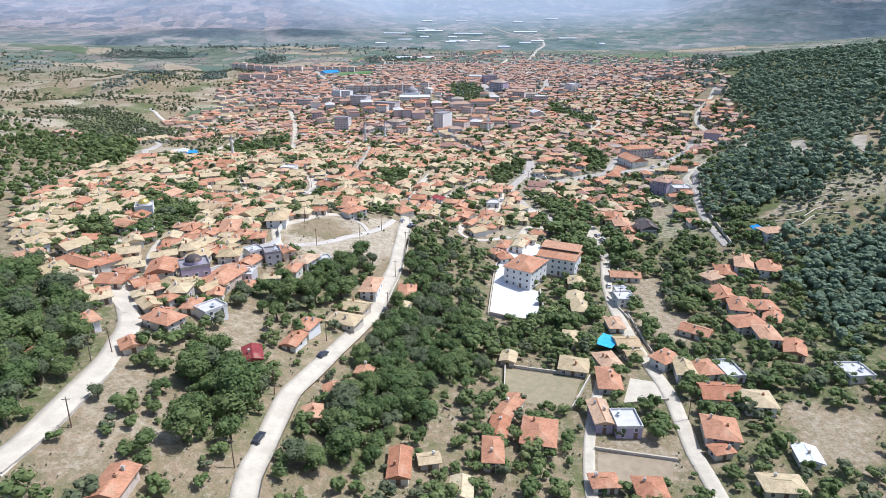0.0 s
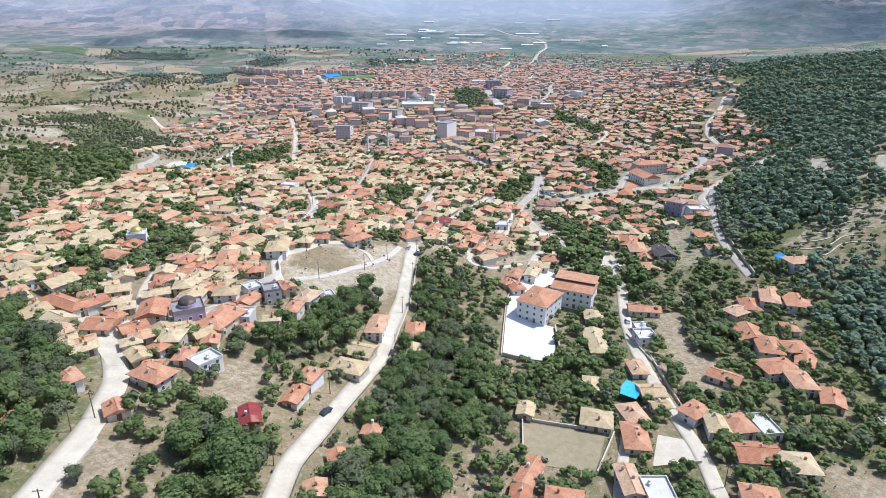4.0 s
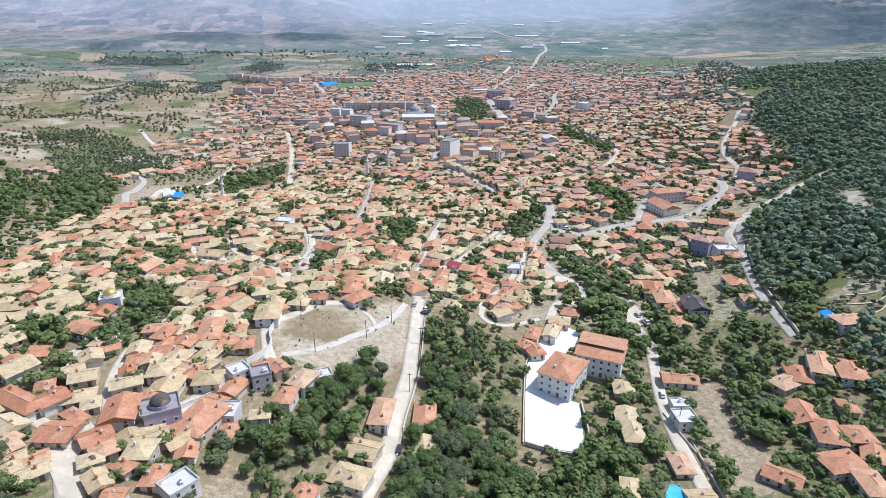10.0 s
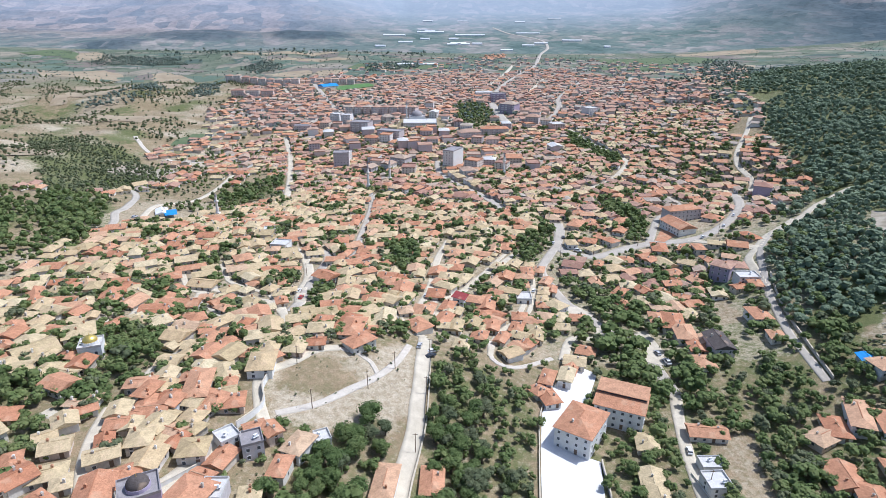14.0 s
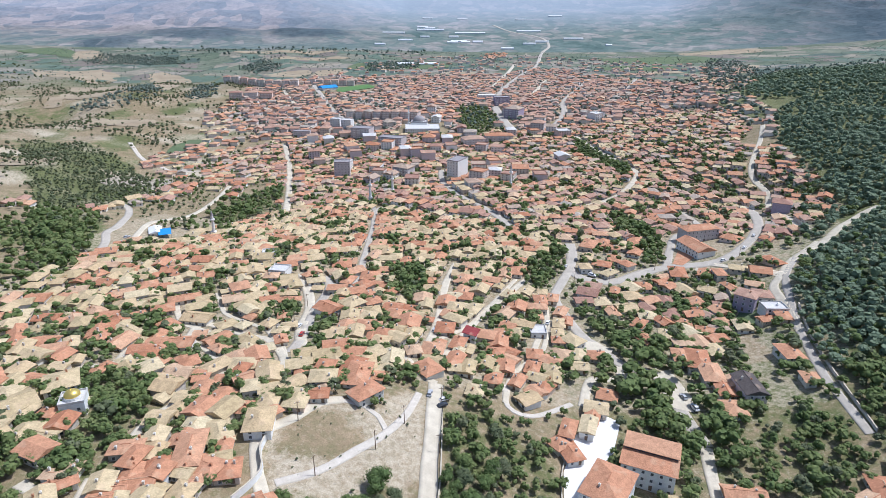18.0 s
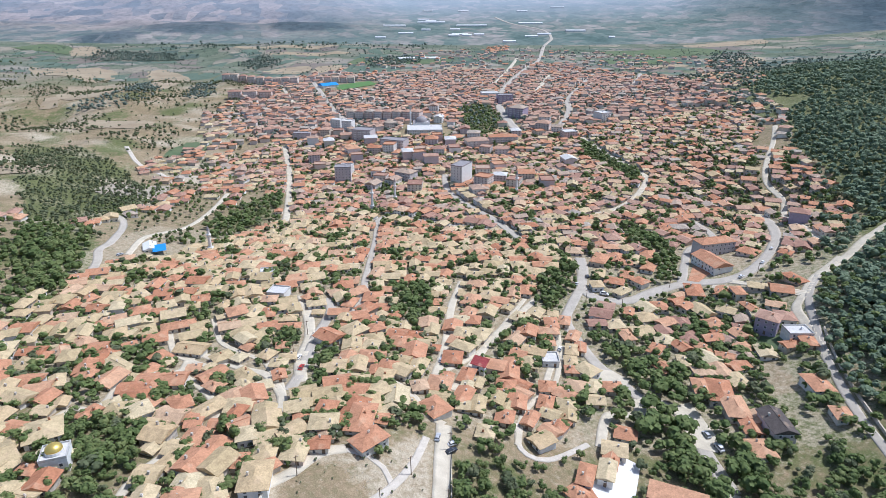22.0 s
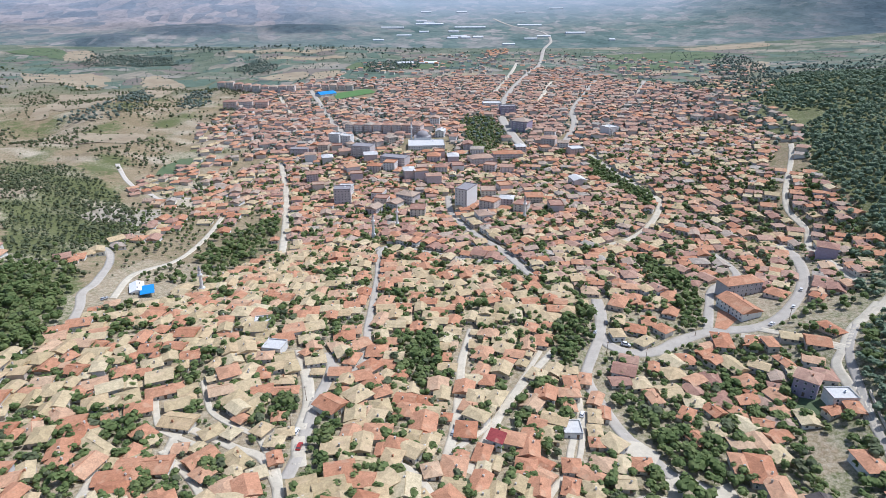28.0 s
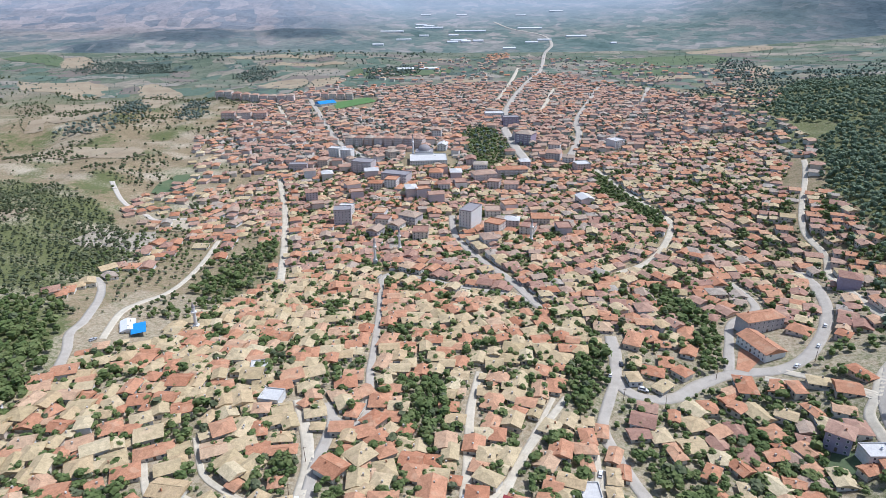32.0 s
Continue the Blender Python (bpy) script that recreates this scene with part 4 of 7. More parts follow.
def house(x, y, w, d, rot, storeys=2, roof="roof_red", form="hip", wall="wall", near=False, rise=None, name="house", label="", category="house"):
    """A house with walls, a roof, chimneys, windows and a door; rot in degrees."""
    HOUSES.append((x, y, max(w, d) / 2, w, d))
    c, s = math.cos(radians(rot)), math.sin(radians(rot))
    corners = [G(x + c * a * w / 2 - s * b * d / 2, y + s * a * w / 2 + c * b * d / 2) for a in (-1, 1) for b in (-1, 1)]
    z, low = sum(corners) / 4, min(corners) - sum(corners) / 4 - 0.4
    top = 2.35 * storeys + 0.15 if storeys < 3 else 2.75 * storeys + 0.2
    rise = rise or (min(w, d) * luck.uniform(0.17, 0.23) if form in ("hip", "gable") else 0.9)
    root = new(name, None)
    root.empty_display_size = 1
    root.matrix_basis = pose(x, y, z, 0, 0, rot)
    words = label or f"{('one-storey', 'two-storey', 'three-storey', 'four-storey', 'five-storey')[min(int(storeys + 0.5), 5) - 1]} {WALLWORDS[wall]} village house with {LABEL[roof]}"
    tagged(root, words, category, "village houses" if category == "house" else "")
    part("wall_body", mesh_of("wall_body", *wall_shape(w, d, low, top, form, rise), wall), root)
    v, f = roof_shape(w, d, rise, form)
    part("roof", mesh_of("roof", v, f, roof), root, m=pose(0, 0, top))
    if form in ("hip", "gable"):
        turn = d > w
        half = max(abs(w - d) / 2, 0.3) if form == "hip" else max(w, d) / 2
        rv, rf = box(-half, half, -0.13, 0.13, -0.05, 0.1)
        part("ridge", mesh_of("ridge", rv, rf, roof), root, m=pose(0, 0, top + rise, 0, 0, 90 if turn else 0))
        for k in range(luck.choice((1, 1, 2))):
            part("chimney", CHIMNEY[luck.choice(("wall", "stone_wall", "roof_red"))], root, m=pose(luck.uniform(-0.3, 0.3) * w, luck.uniform(-0.3, 0.3) * d, top + rise * 0.55))
    elif form == "flat" and luck.random() < 0.7:
        part("water_tank", TANK, root, m=pose(luck.uniform(-0.25, 0.25) * w, luck.uniform(-0.2, 0.2) * d, top + 0.45, 0, 0, luck.uniform(0, 90)))
    floors = max(1, int(storeys + 0.5))
    sides = [(w, 0, -d / 2, 0), (d, w / 2, 0, 90)] if luck.random() < 0.5 else [(w, 0, -d / 2, 0), (d, -w / 2, 0, -90)]
    for k, (wide, px, py, turn) in enumerate(sides):
        count = max(1, int(wide / (2.9 if k == 0 else 4.2)))
        for level_ in range(floors):
            for j in range(count):
                at = (j + 0.5) / count * wide - wide / 2
                q = pose(px, py, 0, 0, 0, turn) @ pose(at, 0, 1.2 + (top - 0.1) / floors * level_)
                if level_ == 0 and k == 0 and j == count // 2:
                    part("door", DOOR, root, m=pose(px, py, 0, 0, 0, turn) @ pose(at, 0, 0.02))
                elif near:
                    part("pane", WINDOW_PANE, part("window", WINDOW_FRAME, root, m=q))
                elif k == 0 or (level_ == floors - 1 and j == 0):
                    part("window", WINDOW_PLAIN, root, m=q)
    return root


def plain_house(x, y, w, d, rot, storeys, roof, form, wall, windows=True, near=False):
    """A house of the crowd: its walls, roof and windows go to the joined meshes."""
    HOUSES.append((x, y, max(w, d) / 2, w, d))
    c, s = math.cos(radians(rot)), math.sin(radians(rot))
    z = G(x, y)
    top = 2.3 * storeys + 0.05
    rise = min(w, d) * luck.uniform(0.16, 0.22)

    def add(kind, shape, up=0.0):
        v, f = shape
        a = STUFF.setdefault(kind, ([], []))
        n = len(a[0])
        a[0].extend((x + c * p - s * q, y + s * p + c * q, z + r + up) for p, q, r in v)
        a[1].extend(tuple(i + n for i in g) for g in f)

    add(("walls", wall), wall_shape(w, d, -2.5, top, form, rise))
    add(("roofs", roof), roof_shape(w, d, rise, form), top)
    if form != "flat" and luck.random() < 0.5:
        cx, cy = luck.uniform(-0.3, 0.3) * w, luck.uniform(-0.3, 0.3) * d
        add(("walls", "stone_wall"), box(cx - 0.35, cx + 0.35, cy - 0.3, cy + 0.3, top, top + rise + 0.7))
    if windows or (storeys > 3 and y < 1060):
        for wide, py, turn in ((w, -d / 2, False), (d, -w / 2, True)):
            count = max(1, int(wide / 3.0))
            for k in range(max(1, int(storeys + 0.3))):
                for j in range(count):
                    at = (j + 0.5) / count * wide - wide / 2
                    v, f = box(at - 0.55, at + 0.55, py - 0.05, py + 0.05, 0.75 + 2.3 * k, 1.85 + 2.3 * k)
                    add(("windows", "glass"), ([(q, -p, r) for p, q, r in v] if turn else v, f))

# ---- single things ----
def wall_line(points, high, thick=0.3, surface="stone_wall", label="low rubble stone garden wall beside a lane", name="garden_wall"):
    line = smooth_line(points, 2.5)
    verts, faces = [], []
    for k, q in enumerate(line):
        d = (line[min(k + 1, len(line) - 1)] - line[max(k - 1, 0)]).normalized()
        n = Vector((-d.y, d.x)) * thick / 2
        z = G(q.x, q.y)
        verts += [(q.x - n.x, q.y - n.y, z - 0.8), (q.x + n.x, q.y + n.y, z - 0.8), (q.x + n.x, q.y + n.y, z + high), (q.x - n.x, q.y - n.y, z + high)]
        if k:
            o, u = 4 * k - 4, 4 * k
            faces += [(o + i, o + (i + 1) % 4, u + (i + 1) % 4, u + i) for i in range(4)]
    faces += [(3, 2, 1, 0), tuple(len(verts) - 4 + i for i in range(4))]
    root = tagged(new(name, None), label, "wall")
    part("masonry", mesh_of("masonry", verts, faces, surface), root)
    cap = []
    for k, q in enumerate(line[:-1]):
        r = line[k + 1]
        a = math.atan2(r.y - q.y, r.x - q.x)
        m, h = (q + r) / 2, (r - q).length / 2 - 0.02
        v, f = box(-h, h, -thick / 2 - 0.05, thick / 2 + 0.05, 0, 0.09)
        tilt = math.atan2(G(r.x, r.y) - G(q.x, q.y), 2 * h)
        part("coping", mesh_of("coping", v, f, "concrete"), root, m=Matrix.Translation((m.x, m.y, (G(q.x, q.y) + G(r.x, r.y)) / 2 + high + 0.01)) @ Euler((0, -tilt, a)).to_matrix().to_4x4())
    return root


def tube(a, b, ra, rb, n=8):
    d = (Vector(b) - Vector(a)).normalized()
    s = d.orthogonal().normalized()
    t = d.cross(s)
    v = [tuple(Vector(c) + (s * math.cos(6.283185 * k / n) + t * math.sin(6.283185 * k / n)) * r) for c, r in ((a, ra), (b, rb)) for k in range(n)]
    return v, [(k, (k + 1) % n, n + (k + 1) % n, n + k) for k in range(n)] + [tuple(range(n))[::-1], tuple(range(n, 2 * n))]


POLE = mesh_of("post", *tube((0, 0, -0.6), (0, 0, 7.6), 0.16, 0.1), "wood")
ARM = mesh_of("crossarm", *box(-0.9, 0.9, -0.06, 0.06, -0.06, 0.06), "wood")
CUP = mesh_of("insulator", *tube((0, 0, 0), (0, 0, 0.22), 0.07, 0.04), "frame")


def utility_pole(x, y, turn, lean=0.0):
    root = tagged(new("utility_pole", None), "weathered wooden utility pole with a crossarm by the road", "pole", "utility poles along the roads")
    root.matrix_basis = pose(x, y, G(x, y), 0, lean, turn)
    part("post", POLE, root)
    arm = part("crossarm", ARM, root, m=pose(0, 0, 7.1))
    for k in (-0.75, 0, 0.75):
        part("insulator", CUP, arm, m=pose(k, 0, 0.06))
    return root


def paint(name, color):
    M[name] = material(name, color, 0.35)
    M[name].node_tree.nodes["Principled BSDF"].inputs["Coat Weight"].default_value = 0.5
    return name


PAINTS = [paint("white_paint", (0.78, 0.78, 0.78)), paint("silver_paint", (0.45, 0.46, 0.48)), paint("dark_paint", (0.04, 0.045, 0.06)), paint("red_paint", (0.4, 0.04, 0.03))]
_cv = [(-2.1, -0.82, 0.35), (2.1, -0.82, 0.35), (2.1, 0.82, 0.35), (-2.1, 0.82, 0.35), (-2.15, -0.86, 0.75), (2.15, -0.84, 0.7), (2.15, 0.84, 0.7), (-2.15, 0.86, 0.75), (-1.95, -0.8, 0.98), (1.2, -0.8, 0.92), (1.2, 0.8, 0.92), (-1.95, 0.8, 0.98)]
_cf = [(3, 2, 1, 0), (0, 1, 5, 4), (2, 3, 7, 6), (3, 0, 4, 7), (1, 2, 6, 5), (4, 5, 9, 8), (6, 7, 11, 10), (7, 4, 8, 11), (5, 6, 10, 9), (8, 9, 10, 11)]
_gv = [(-1.85, -0.76, 0.95), (1.0, -0.76, 0.93), (1.0, 0.76, 0.93), (-1.85, 0.76, 0.95), (-1.45, -0.62, 1.42), (0.25, -0.62, 1.42), (0.25, 0.62, 1.42), (-1.45, 0.62, 1.42)]
_gf = [(0, 1, 5, 4), (1, 2, 6, 5), (2, 3, 7, 6), (3, 0, 4, 7)]
CARBODY = {p: mesh_of("body", _cv, _cf, p) for p in PAINTS}
CARTOP = {p: mesh_of("car_roof", *box(-1.47, 0.27, -0.64, 0.64, 1.41, 1.47), p) for p in PAINTS}
CARGLASS = mesh_of("glazing", _gv, _gf, "glass")
WHEEL = mesh_of("wheel", *tube((0, -0.1, 0), (0, 0.1, 0), 0.32, 0.32, 12), "tyre")
HUB = mesh_of("rim", *tube((0, -0.11, 0), (0, 0.11, 0), 0.18, 0.18, 8), "silver_paint")
CARWORDS = {"white_paint": "white", "silver_paint": "silver", "dark_paint": "dark", "red_paint": "red"}


def car(x, y, turn, color, van=False):
    root = tagged(new("van" if van else "car", None), f"{CARWORDS[color]} {'van' if van else 'saloon car'} parked beside the street", "van" if van else "car", "parked vehicles")
    s = (1.15, 1.08, 1.45) if van else (1, 1, 1)
    root.matrix_basis = pose(x, y, G(x, y) + 0.24, 0, 0, turn) @ Matrix.Diagonal((*s, 1))
    part("body", CARBODY[color], root)
    part("glazing", CARGLASS, root)
    part("car_roof", CARTOP[color], root)
    for a in (-1.35, 1.3):
        for b in (-0.78, 0.78):
            part("rim", HUB, part("wheel", WHEEL, root, m=pose(a, b, 0.32)))
    return root


def dome_shape(r, squash=0.8, n=20, rings=7):
    v, f = [], []
    for k in range(rings):
        a = math.pi / 2 * k / rings
        v += [(r * math.cos(a) * math.cos(6.283185 * j / n), r * math.cos(a) * math.sin(6.283185 * j / n), r * squash * math.sin(a)) for j in range(n)]
        if k:
            o = (k - 1) * n
            f += [(o + j, o + (j + 1) % n, o + n + (j + 1) % n, o + n + j) for j in range(n)]
    v.append((0, 0, r * squash))
    o = (rings - 1) * n
    f += [(o + j, o + (j + 1) % n, o + n) for j in range(n)]
    return v, f


def minaret(x, y, high, wall="white_wall", cap="lead"):
    root = tagged(new("minaret", None), "slender pale minaret with a balcony and a pointed grey cap", "minaret", "minarets of the town")
    root.matrix_basis = pose(x, y, G(x, y))
    part("base", mesh_of("base", *box(-1.5, 1.5, -1.5, 1.5, -1, high * 0.22), wall), root)
    part("shaft", mesh_of("shaft", *tube((0, 0, high * 0.22), (0, 0, high * 0.82), 1.05, 0.85, 12), wall), root)
    part("balcony", mesh_of("balcony", *joined([tube((0, 0, high * 0.6), (0, 0, high * 0.64), 0.95, 1.6, 12), tube((0, 0, high * 0.64), (0, 0, high * 0.68), 1.6, 1.6, 12)]), wall), root)
    part("spire", mesh_of("spire", *tube((0, 0, high * 0.82), (0, 0, high), 1.05, 0.05, 12), cap), root)
    return root


def mosque(x, y, w, d, turn, high, dome, wall, gilt, label):
    root = tagged(new("mosque", None), label, "mosque")
    root.matrix_basis = pose(x, y, G(x, y), 0, 0, turn)
    part("wall_body", mesh_of("wall_body", *box(-w / 2, w / 2, -d / 2, d / 2, -2, high), wall), root)
    part("roof", mesh_of("roof", *roof_shape(w, d, 0.8, "flat"), "flat_roof" if gilt == "gold" else "lead"), root, m=pose(0, 0, high))
    part("drum", mesh_of("drum", *tube((0, 0, high + 0.1), (0, 0, high + 1.2), dome * 1.05, dome * 1.05, 16), wall), root)
    part("dome", mesh_of("dome", *dome_shape(dome), gilt, smooth=True), root, m=pose(0, 0, high + 1.2))
    part("finial", mesh_of("finial", *tube((0, 0, 0), (0, 0, 1.2), 0.09, 0.02, 6), "gold"), root, m=pose(0, 0, high + 1.15 + dome * 0.8))
    for k in range(int(w / 2.6)):
        at = (k + 0.5) / int(w / 2.6) * w - w / 2
        part("pane", WINDOW_PANE, part("window", WINDOW_FRAME, root, m=pose(at, -d / 2, high * 0.55)))
    return root


def block(x, y, w, d, turn, storeys, wall="town_wall", roof="roof_town", form="hip"):
    """A town apartment block with window rows and balconies."""
    root = house(x, y, w, d, turn, storeys, roof, form, wall, name="apartment_block", category="apartment", label=f"{WALLWORDS[wall]} apartment block of {storeys} storeys with {LABEL[roof]}")
    n = max(1, int(w / 5.5))
    for k in range(1, int(storeys)):
        for j in range(n):
            at = (j + 0.5) / n * w - w / 2 + 1.2
            part("balcony", BALCONY, root, m=pose(at, -d / 2, 2.75 * k + 0.1))
    return root


_bv, _bf = joined([box(-1.3, 1.3, -1.2, 0, 0, 0.14), box(-1.3, 1.3, -1.2, -1.12, 0.14, 1.0), box(-1.3, -1.22, -1.12, 0, 0.14, 1.0), box(1.22, 1.3, -1.12, 0, 0.14, 1.0)])
BALCONY = mesh_of("balcony", _bv, _bf, "white_wall")


def canopy(x, y, w, d, turn, high, surface, label, name="canopy"):
    """A sheet roof on four posts."""
    root = tagged(new(name, None), label, "canopy")
    root.matrix_basis = pose(x, y, G(x, y), 0, 0, turn)
    n, v, f = 8, [], []
    for j in range(n + 1):
        for i in range(n + 1):
            a, b = i / n - 0.5, j / n - 0.5
            v.append((a * w, b * d, high - 0.5 * math.cos(a * 3.1) * math.cos(b * 3.1) * (surface == "blue_tarp")))
            if i and j:
                k = j * (n + 1) + i
                f.append((k - n - 2, k - n - 1, k, k - 1))
    me = mesh_of("sheet", v + [(a, b, c - 0.06) for a, b, c in v], f + [tuple(i + len(v) for i in q[::-1]) for q in f], surface)
    part("sheet", me, root)
    for a in (-1, 1):
        for b in (-1, 1):
            part("post", mesh_of("post", *tube((a * (w / 2 - 0.2), b * (d / 2 - 0.2), -0.4), (a * (w / 2 - 0.2), b * (d / 2 - 0.2), high - 0.02), 0.06, 0.06, 6), "steel"), root)
    return root


def greenhouse(x, y, w, d, turn):
    root = tagged(new("greenhouse", None), "long white plastic greenhouse on the far plain", "greenhouse", "greenhouses on the plain")
    root.matrix_basis = pose(x, y, float(height(np.array([x]), np.array([y]))[0]), 0, 0, turn)
    v, f = box(-w / 2, w / 2, -d / 2, d / 2, -1, 4)
    part("shell", mesh_of("shell", v, f, "white_metal"), root)
    part("cover", mesh_of("cover", *roof_shape(w, d, 3, "gable", 0.2), "white_metal"), root, m=pose(0, 0, 4.1))

house(-63.7, 94.5, 5.3, 8.1, -2, 1, "roof_red", "gable", "wall", near=True)
house(4.2, 113.7, 4.5, 6.2, -5, 1, "roof_tan", "gable", "wall", near=True)
house(-10.5, 118.7, 4.5, 9.8, 0, 1, "roof_red", "gable", "wall", near=True)
house(50.5, 119.1, 6.7, 6.8, -2, 1, "roof_red", "hip", "wall", near=True)
house(39.6, 121.1, 6.1, 4.2, 3, 1, "roof_red", "hip", "wall", near=True)
house(83.8, 121.3, 9.7, 5.7, -4, 1, "roof_tan", "hip", "wall", near=True)
house(-3.6, 122.3, 4.5, 3.3, 11, 1, "roof_tan", "gable", "stone_wall", near=True)
house(12.6, 128.1, 4.5, 9.3, -4, 1.5, "roof_red", "hip", "wall", near=True)
house(-33.4, 130.8, 4.5, 5.0, 11, 1, "roof_red", "gable", "wall", near=True)
house(96.0, 132.1, 5.2, 6.0, -9, 1, "white_metal", "gable", "white_wall", near=True)
house(74.2, 134.3, 5.2, 3.5, 12, 1, "roof_red", "hip", "wall", near=True)
house(-101.3, 135.9, 5.5, 4.9, -27, 1, "roof_red", "gable", "wall", near=True)
house(25.9, 137.8, 8.6, 11.0, -12, 1.5, "roof_red", "hip", "wall", near=True)
house(15.2, 140.0, 4.5, 8.4, -14, 1, "roof_red", "gable", "wall", near=True)
house(76.9, 141.7, 8.5, 9.9, -13, 1.5, "roof_red", "hip", "wall", near=True)
house(-30.3, 144.0, 4.5, 5.0, 18, 1, "roof_red", "gable", "wall", near=True)
house(-84.0, 145.0, 5.1, 5.2, 34, 1, "roof_red", "gable", "wall", near=True)
house(51.5, 145.1, 7.1, 8.2, 1, 1.5, "flat_roof", "flat", "lilac_wall", near=True)
house(45.1, 148.4, 4.8, 10.5, 1, 1.5, "roof_red", "gable", "lilac_wall", near=True)
house(18.8, 150.0, 4.5, 12.5, -28, 1, "roof_red", "gable", "wall", near=True)
house(-54.5, 152.5, 4.5, 7.6, 20, 1, "roof_wine", "gable", "wall", near=True)
house(-101.2, 154.6, 4.7, 8.0, 47, 1.5, "roof_red", "hip", "white_wall", near=True)
house(94.0, 155.8, 8.1, 8.2, -6, 1.5, "roof_tan", "hip", "white_wall", near=True)
house(-23.7, 159.9, 4.5, 4.8, -10, 1, "roof_red", "hip", "wall", near=True)
house(-82.4, 161.0, 6.4, 10.5, 64, 1.5, "roof_red", "hip", "wall", near=True)
house(84.9, 161.5, 11.2, 8.9, -5, 1, "roof_red", "gable", "wall", near=True)
house(-46.3, 167.1, 4.5, 7.8, -13, 1, "roof_red", "gable", "wall", near=True)
house(-85.3, 167.2, 4.5, 3.2, 0, 1, "roof_red", "gable", "wall", near=True)
house(52.6, 168.4, 6.6, 11.8, -8, 1, "roof_red", "hip", "wall", near=True)
house(-91.3, 171.1, 4.5, 6.8, 43, 1, "roof_tan", "gable", "stone_wall", near=True)
house(-111.9, 171.3, 4.5, 5.8, 38, 1, "roof_tan", "gable", "wall", near=True)
house(-107.5, 172.5, 6.5, 5.3, 40, 1, "roof_tan", "gable", "stone_wall", near=True)
house(133.4, 172.6, 8.4, 8.4, 4, 1, "flat_roof", "flat", "white_wall", near=True)
house(-72.9, 172.6, 7.5, 6.4, 51, 1.5, "flat_roof", "flat", "white_wall", near=True)
house(84.9, 173.5, 7.4, 8.3, 9, 1.5, "roof_red", "hip", "white_wall", near=True)
house(93.5, 174.5, 6.0, 10.1, 6, 1, "flat_roof", "flat", "white_wall", near=True)
house(78.8, 174.5, 5.8, 11.5, -10, 1.5, "roof_tan", "hip", "white_wall", near=True)
house(-79.6, 175.1, 4.5, 6.9, 0, 1, "roof_red", "hip", "wall", near=True)
house(43.2, 177.0, 8.8, 8.0, -15, 1, "roof_tan", "hip", "stone_wall", near=True)
house(-44.5, 177.3, 5.4, 7.4, -19, 1.5, "roof_red", "hip", "white_wall", near=True)
house(-87.7, 177.5, 5.1, 4.6, -28, 1, "roof_red", "hip", "wall", near=True)
house(-118.2, 179.6, 5.8, 6.0, 51, 1.5, "roof_red", "hip", "wall", near=True)
house(55.0, 179.9, 6.5, 8.9, 11, 1, "roof_red", "hip", "wall", near=True)
house(74.4, 180.2, 8.3, 6.0, 36, 1.5, "roof_red", "hip", "white_wall", near=True)
house(21.9, 181.1, 4.5, 6.0, -14, 1, "roof_tan", "gable", "stone_wall", near=True)
house(-86.1, 182.1, 6.2, 7.1, 1, 1.5, "roof_tan", "hip", "stone_wall", near=True)
house(-121.8, 183.8, 6.0, 5.9, 67, 1, "roof_red", "hip", "wall", near=True)
house(65.0, 184.2, 5.2, 3.5, 7, 1, "roof_tan", "gable", "stone_wall", near=True)
house(-76.0, 185.2, 4.5, 5.2, 10, 1, "roof_red", "gable", "wall", near=True)
house(-110.1, 188.1, 8.4, 7.9, -2, 1, "roof_red", "gable", "wall", near=True)
house(122.7, 188.7, 6.3, 10.1, -26, 1, "roof_red", "gable", "wall", near=True)
house(-34.3, 190.1, 10.3, 7.3, -19, 1, "roof_tan", "hip", "wall", near=True)
house(64.9, 192.3, 7.4, 6.7, 3, 1, "roof_tan", "gable", "stone_wall", near=True)
house(-110.2, 195.5, 7.8, 3.2, -31, 1, "roof_red", "hip", "wall", near=True)
house(-69.2, 195.6, 4.5, 7.6, -9, 1, "roof_red", "hip", "wall", near=True)
house(45.6, 196.1, 4.5, 10.0, -12, 1, "roof_tan", "hip", "stone_wall", near=True)
house(-98.6, 197.9, 8.4, 11.3, 15, 1.5, "roof_red", "gable", "wall", near=True)
house(117.2, 198.1, 6.9, 10.6, -5, 1.5, "roof_red", "hip", "wall", near=True)
house(-77.2, 198.3, 9.9, 14.7, -18, 1.5, "roof_red", "hip", "wall", near=True)
house(-129.1, 200.9, 5.7, 18.0, 62, 1.5, "roof_red", "hip", "wall", near=True)
house(-32.2, 202.0, 8.5, 7.5, -18, 1, "roof_tan", "gable", "wall", near=True)
house(-120.4, 202.3, 6.9, 7.1, -37, 1.5, "roof_red", "gable", "wall", near=True)
house(93.8, 202.9, 9.9, 6.8, -39, 1, "roof_red", "gable", "wall", near=True)
house(-71.5, 203.3, 6.3, 7.5, 1, 1.5, "flat_roof", "flat", "grey_wall", near=True)
house(-62.5, 204.8, 5.3, 3.8, 8, 1.5, "roof_tan", "hip", "wall", near=True)
house(114.0, 207.7, 12.3, 8.6, 10, 1.5, "roof_red", "hip", "wall", near=True)
house(64.8, 208.3, 5.3, 9.1, 1, 1, "roof_red", "hip", "white_wall", near=True)
house(-126.9, 209.3, 4.5, 7.6, 26, 1, "roof_red", "hip", "wall", near=True)
house(-14.9, 210.4, 5.8, 6.9, 4, 1, "roof_tan", "gable", "wall", near=True)
house(-92.5, 212.8, 8.0, 8.8, 0, 1, "roof_tan", "gable", "wall", near=True)
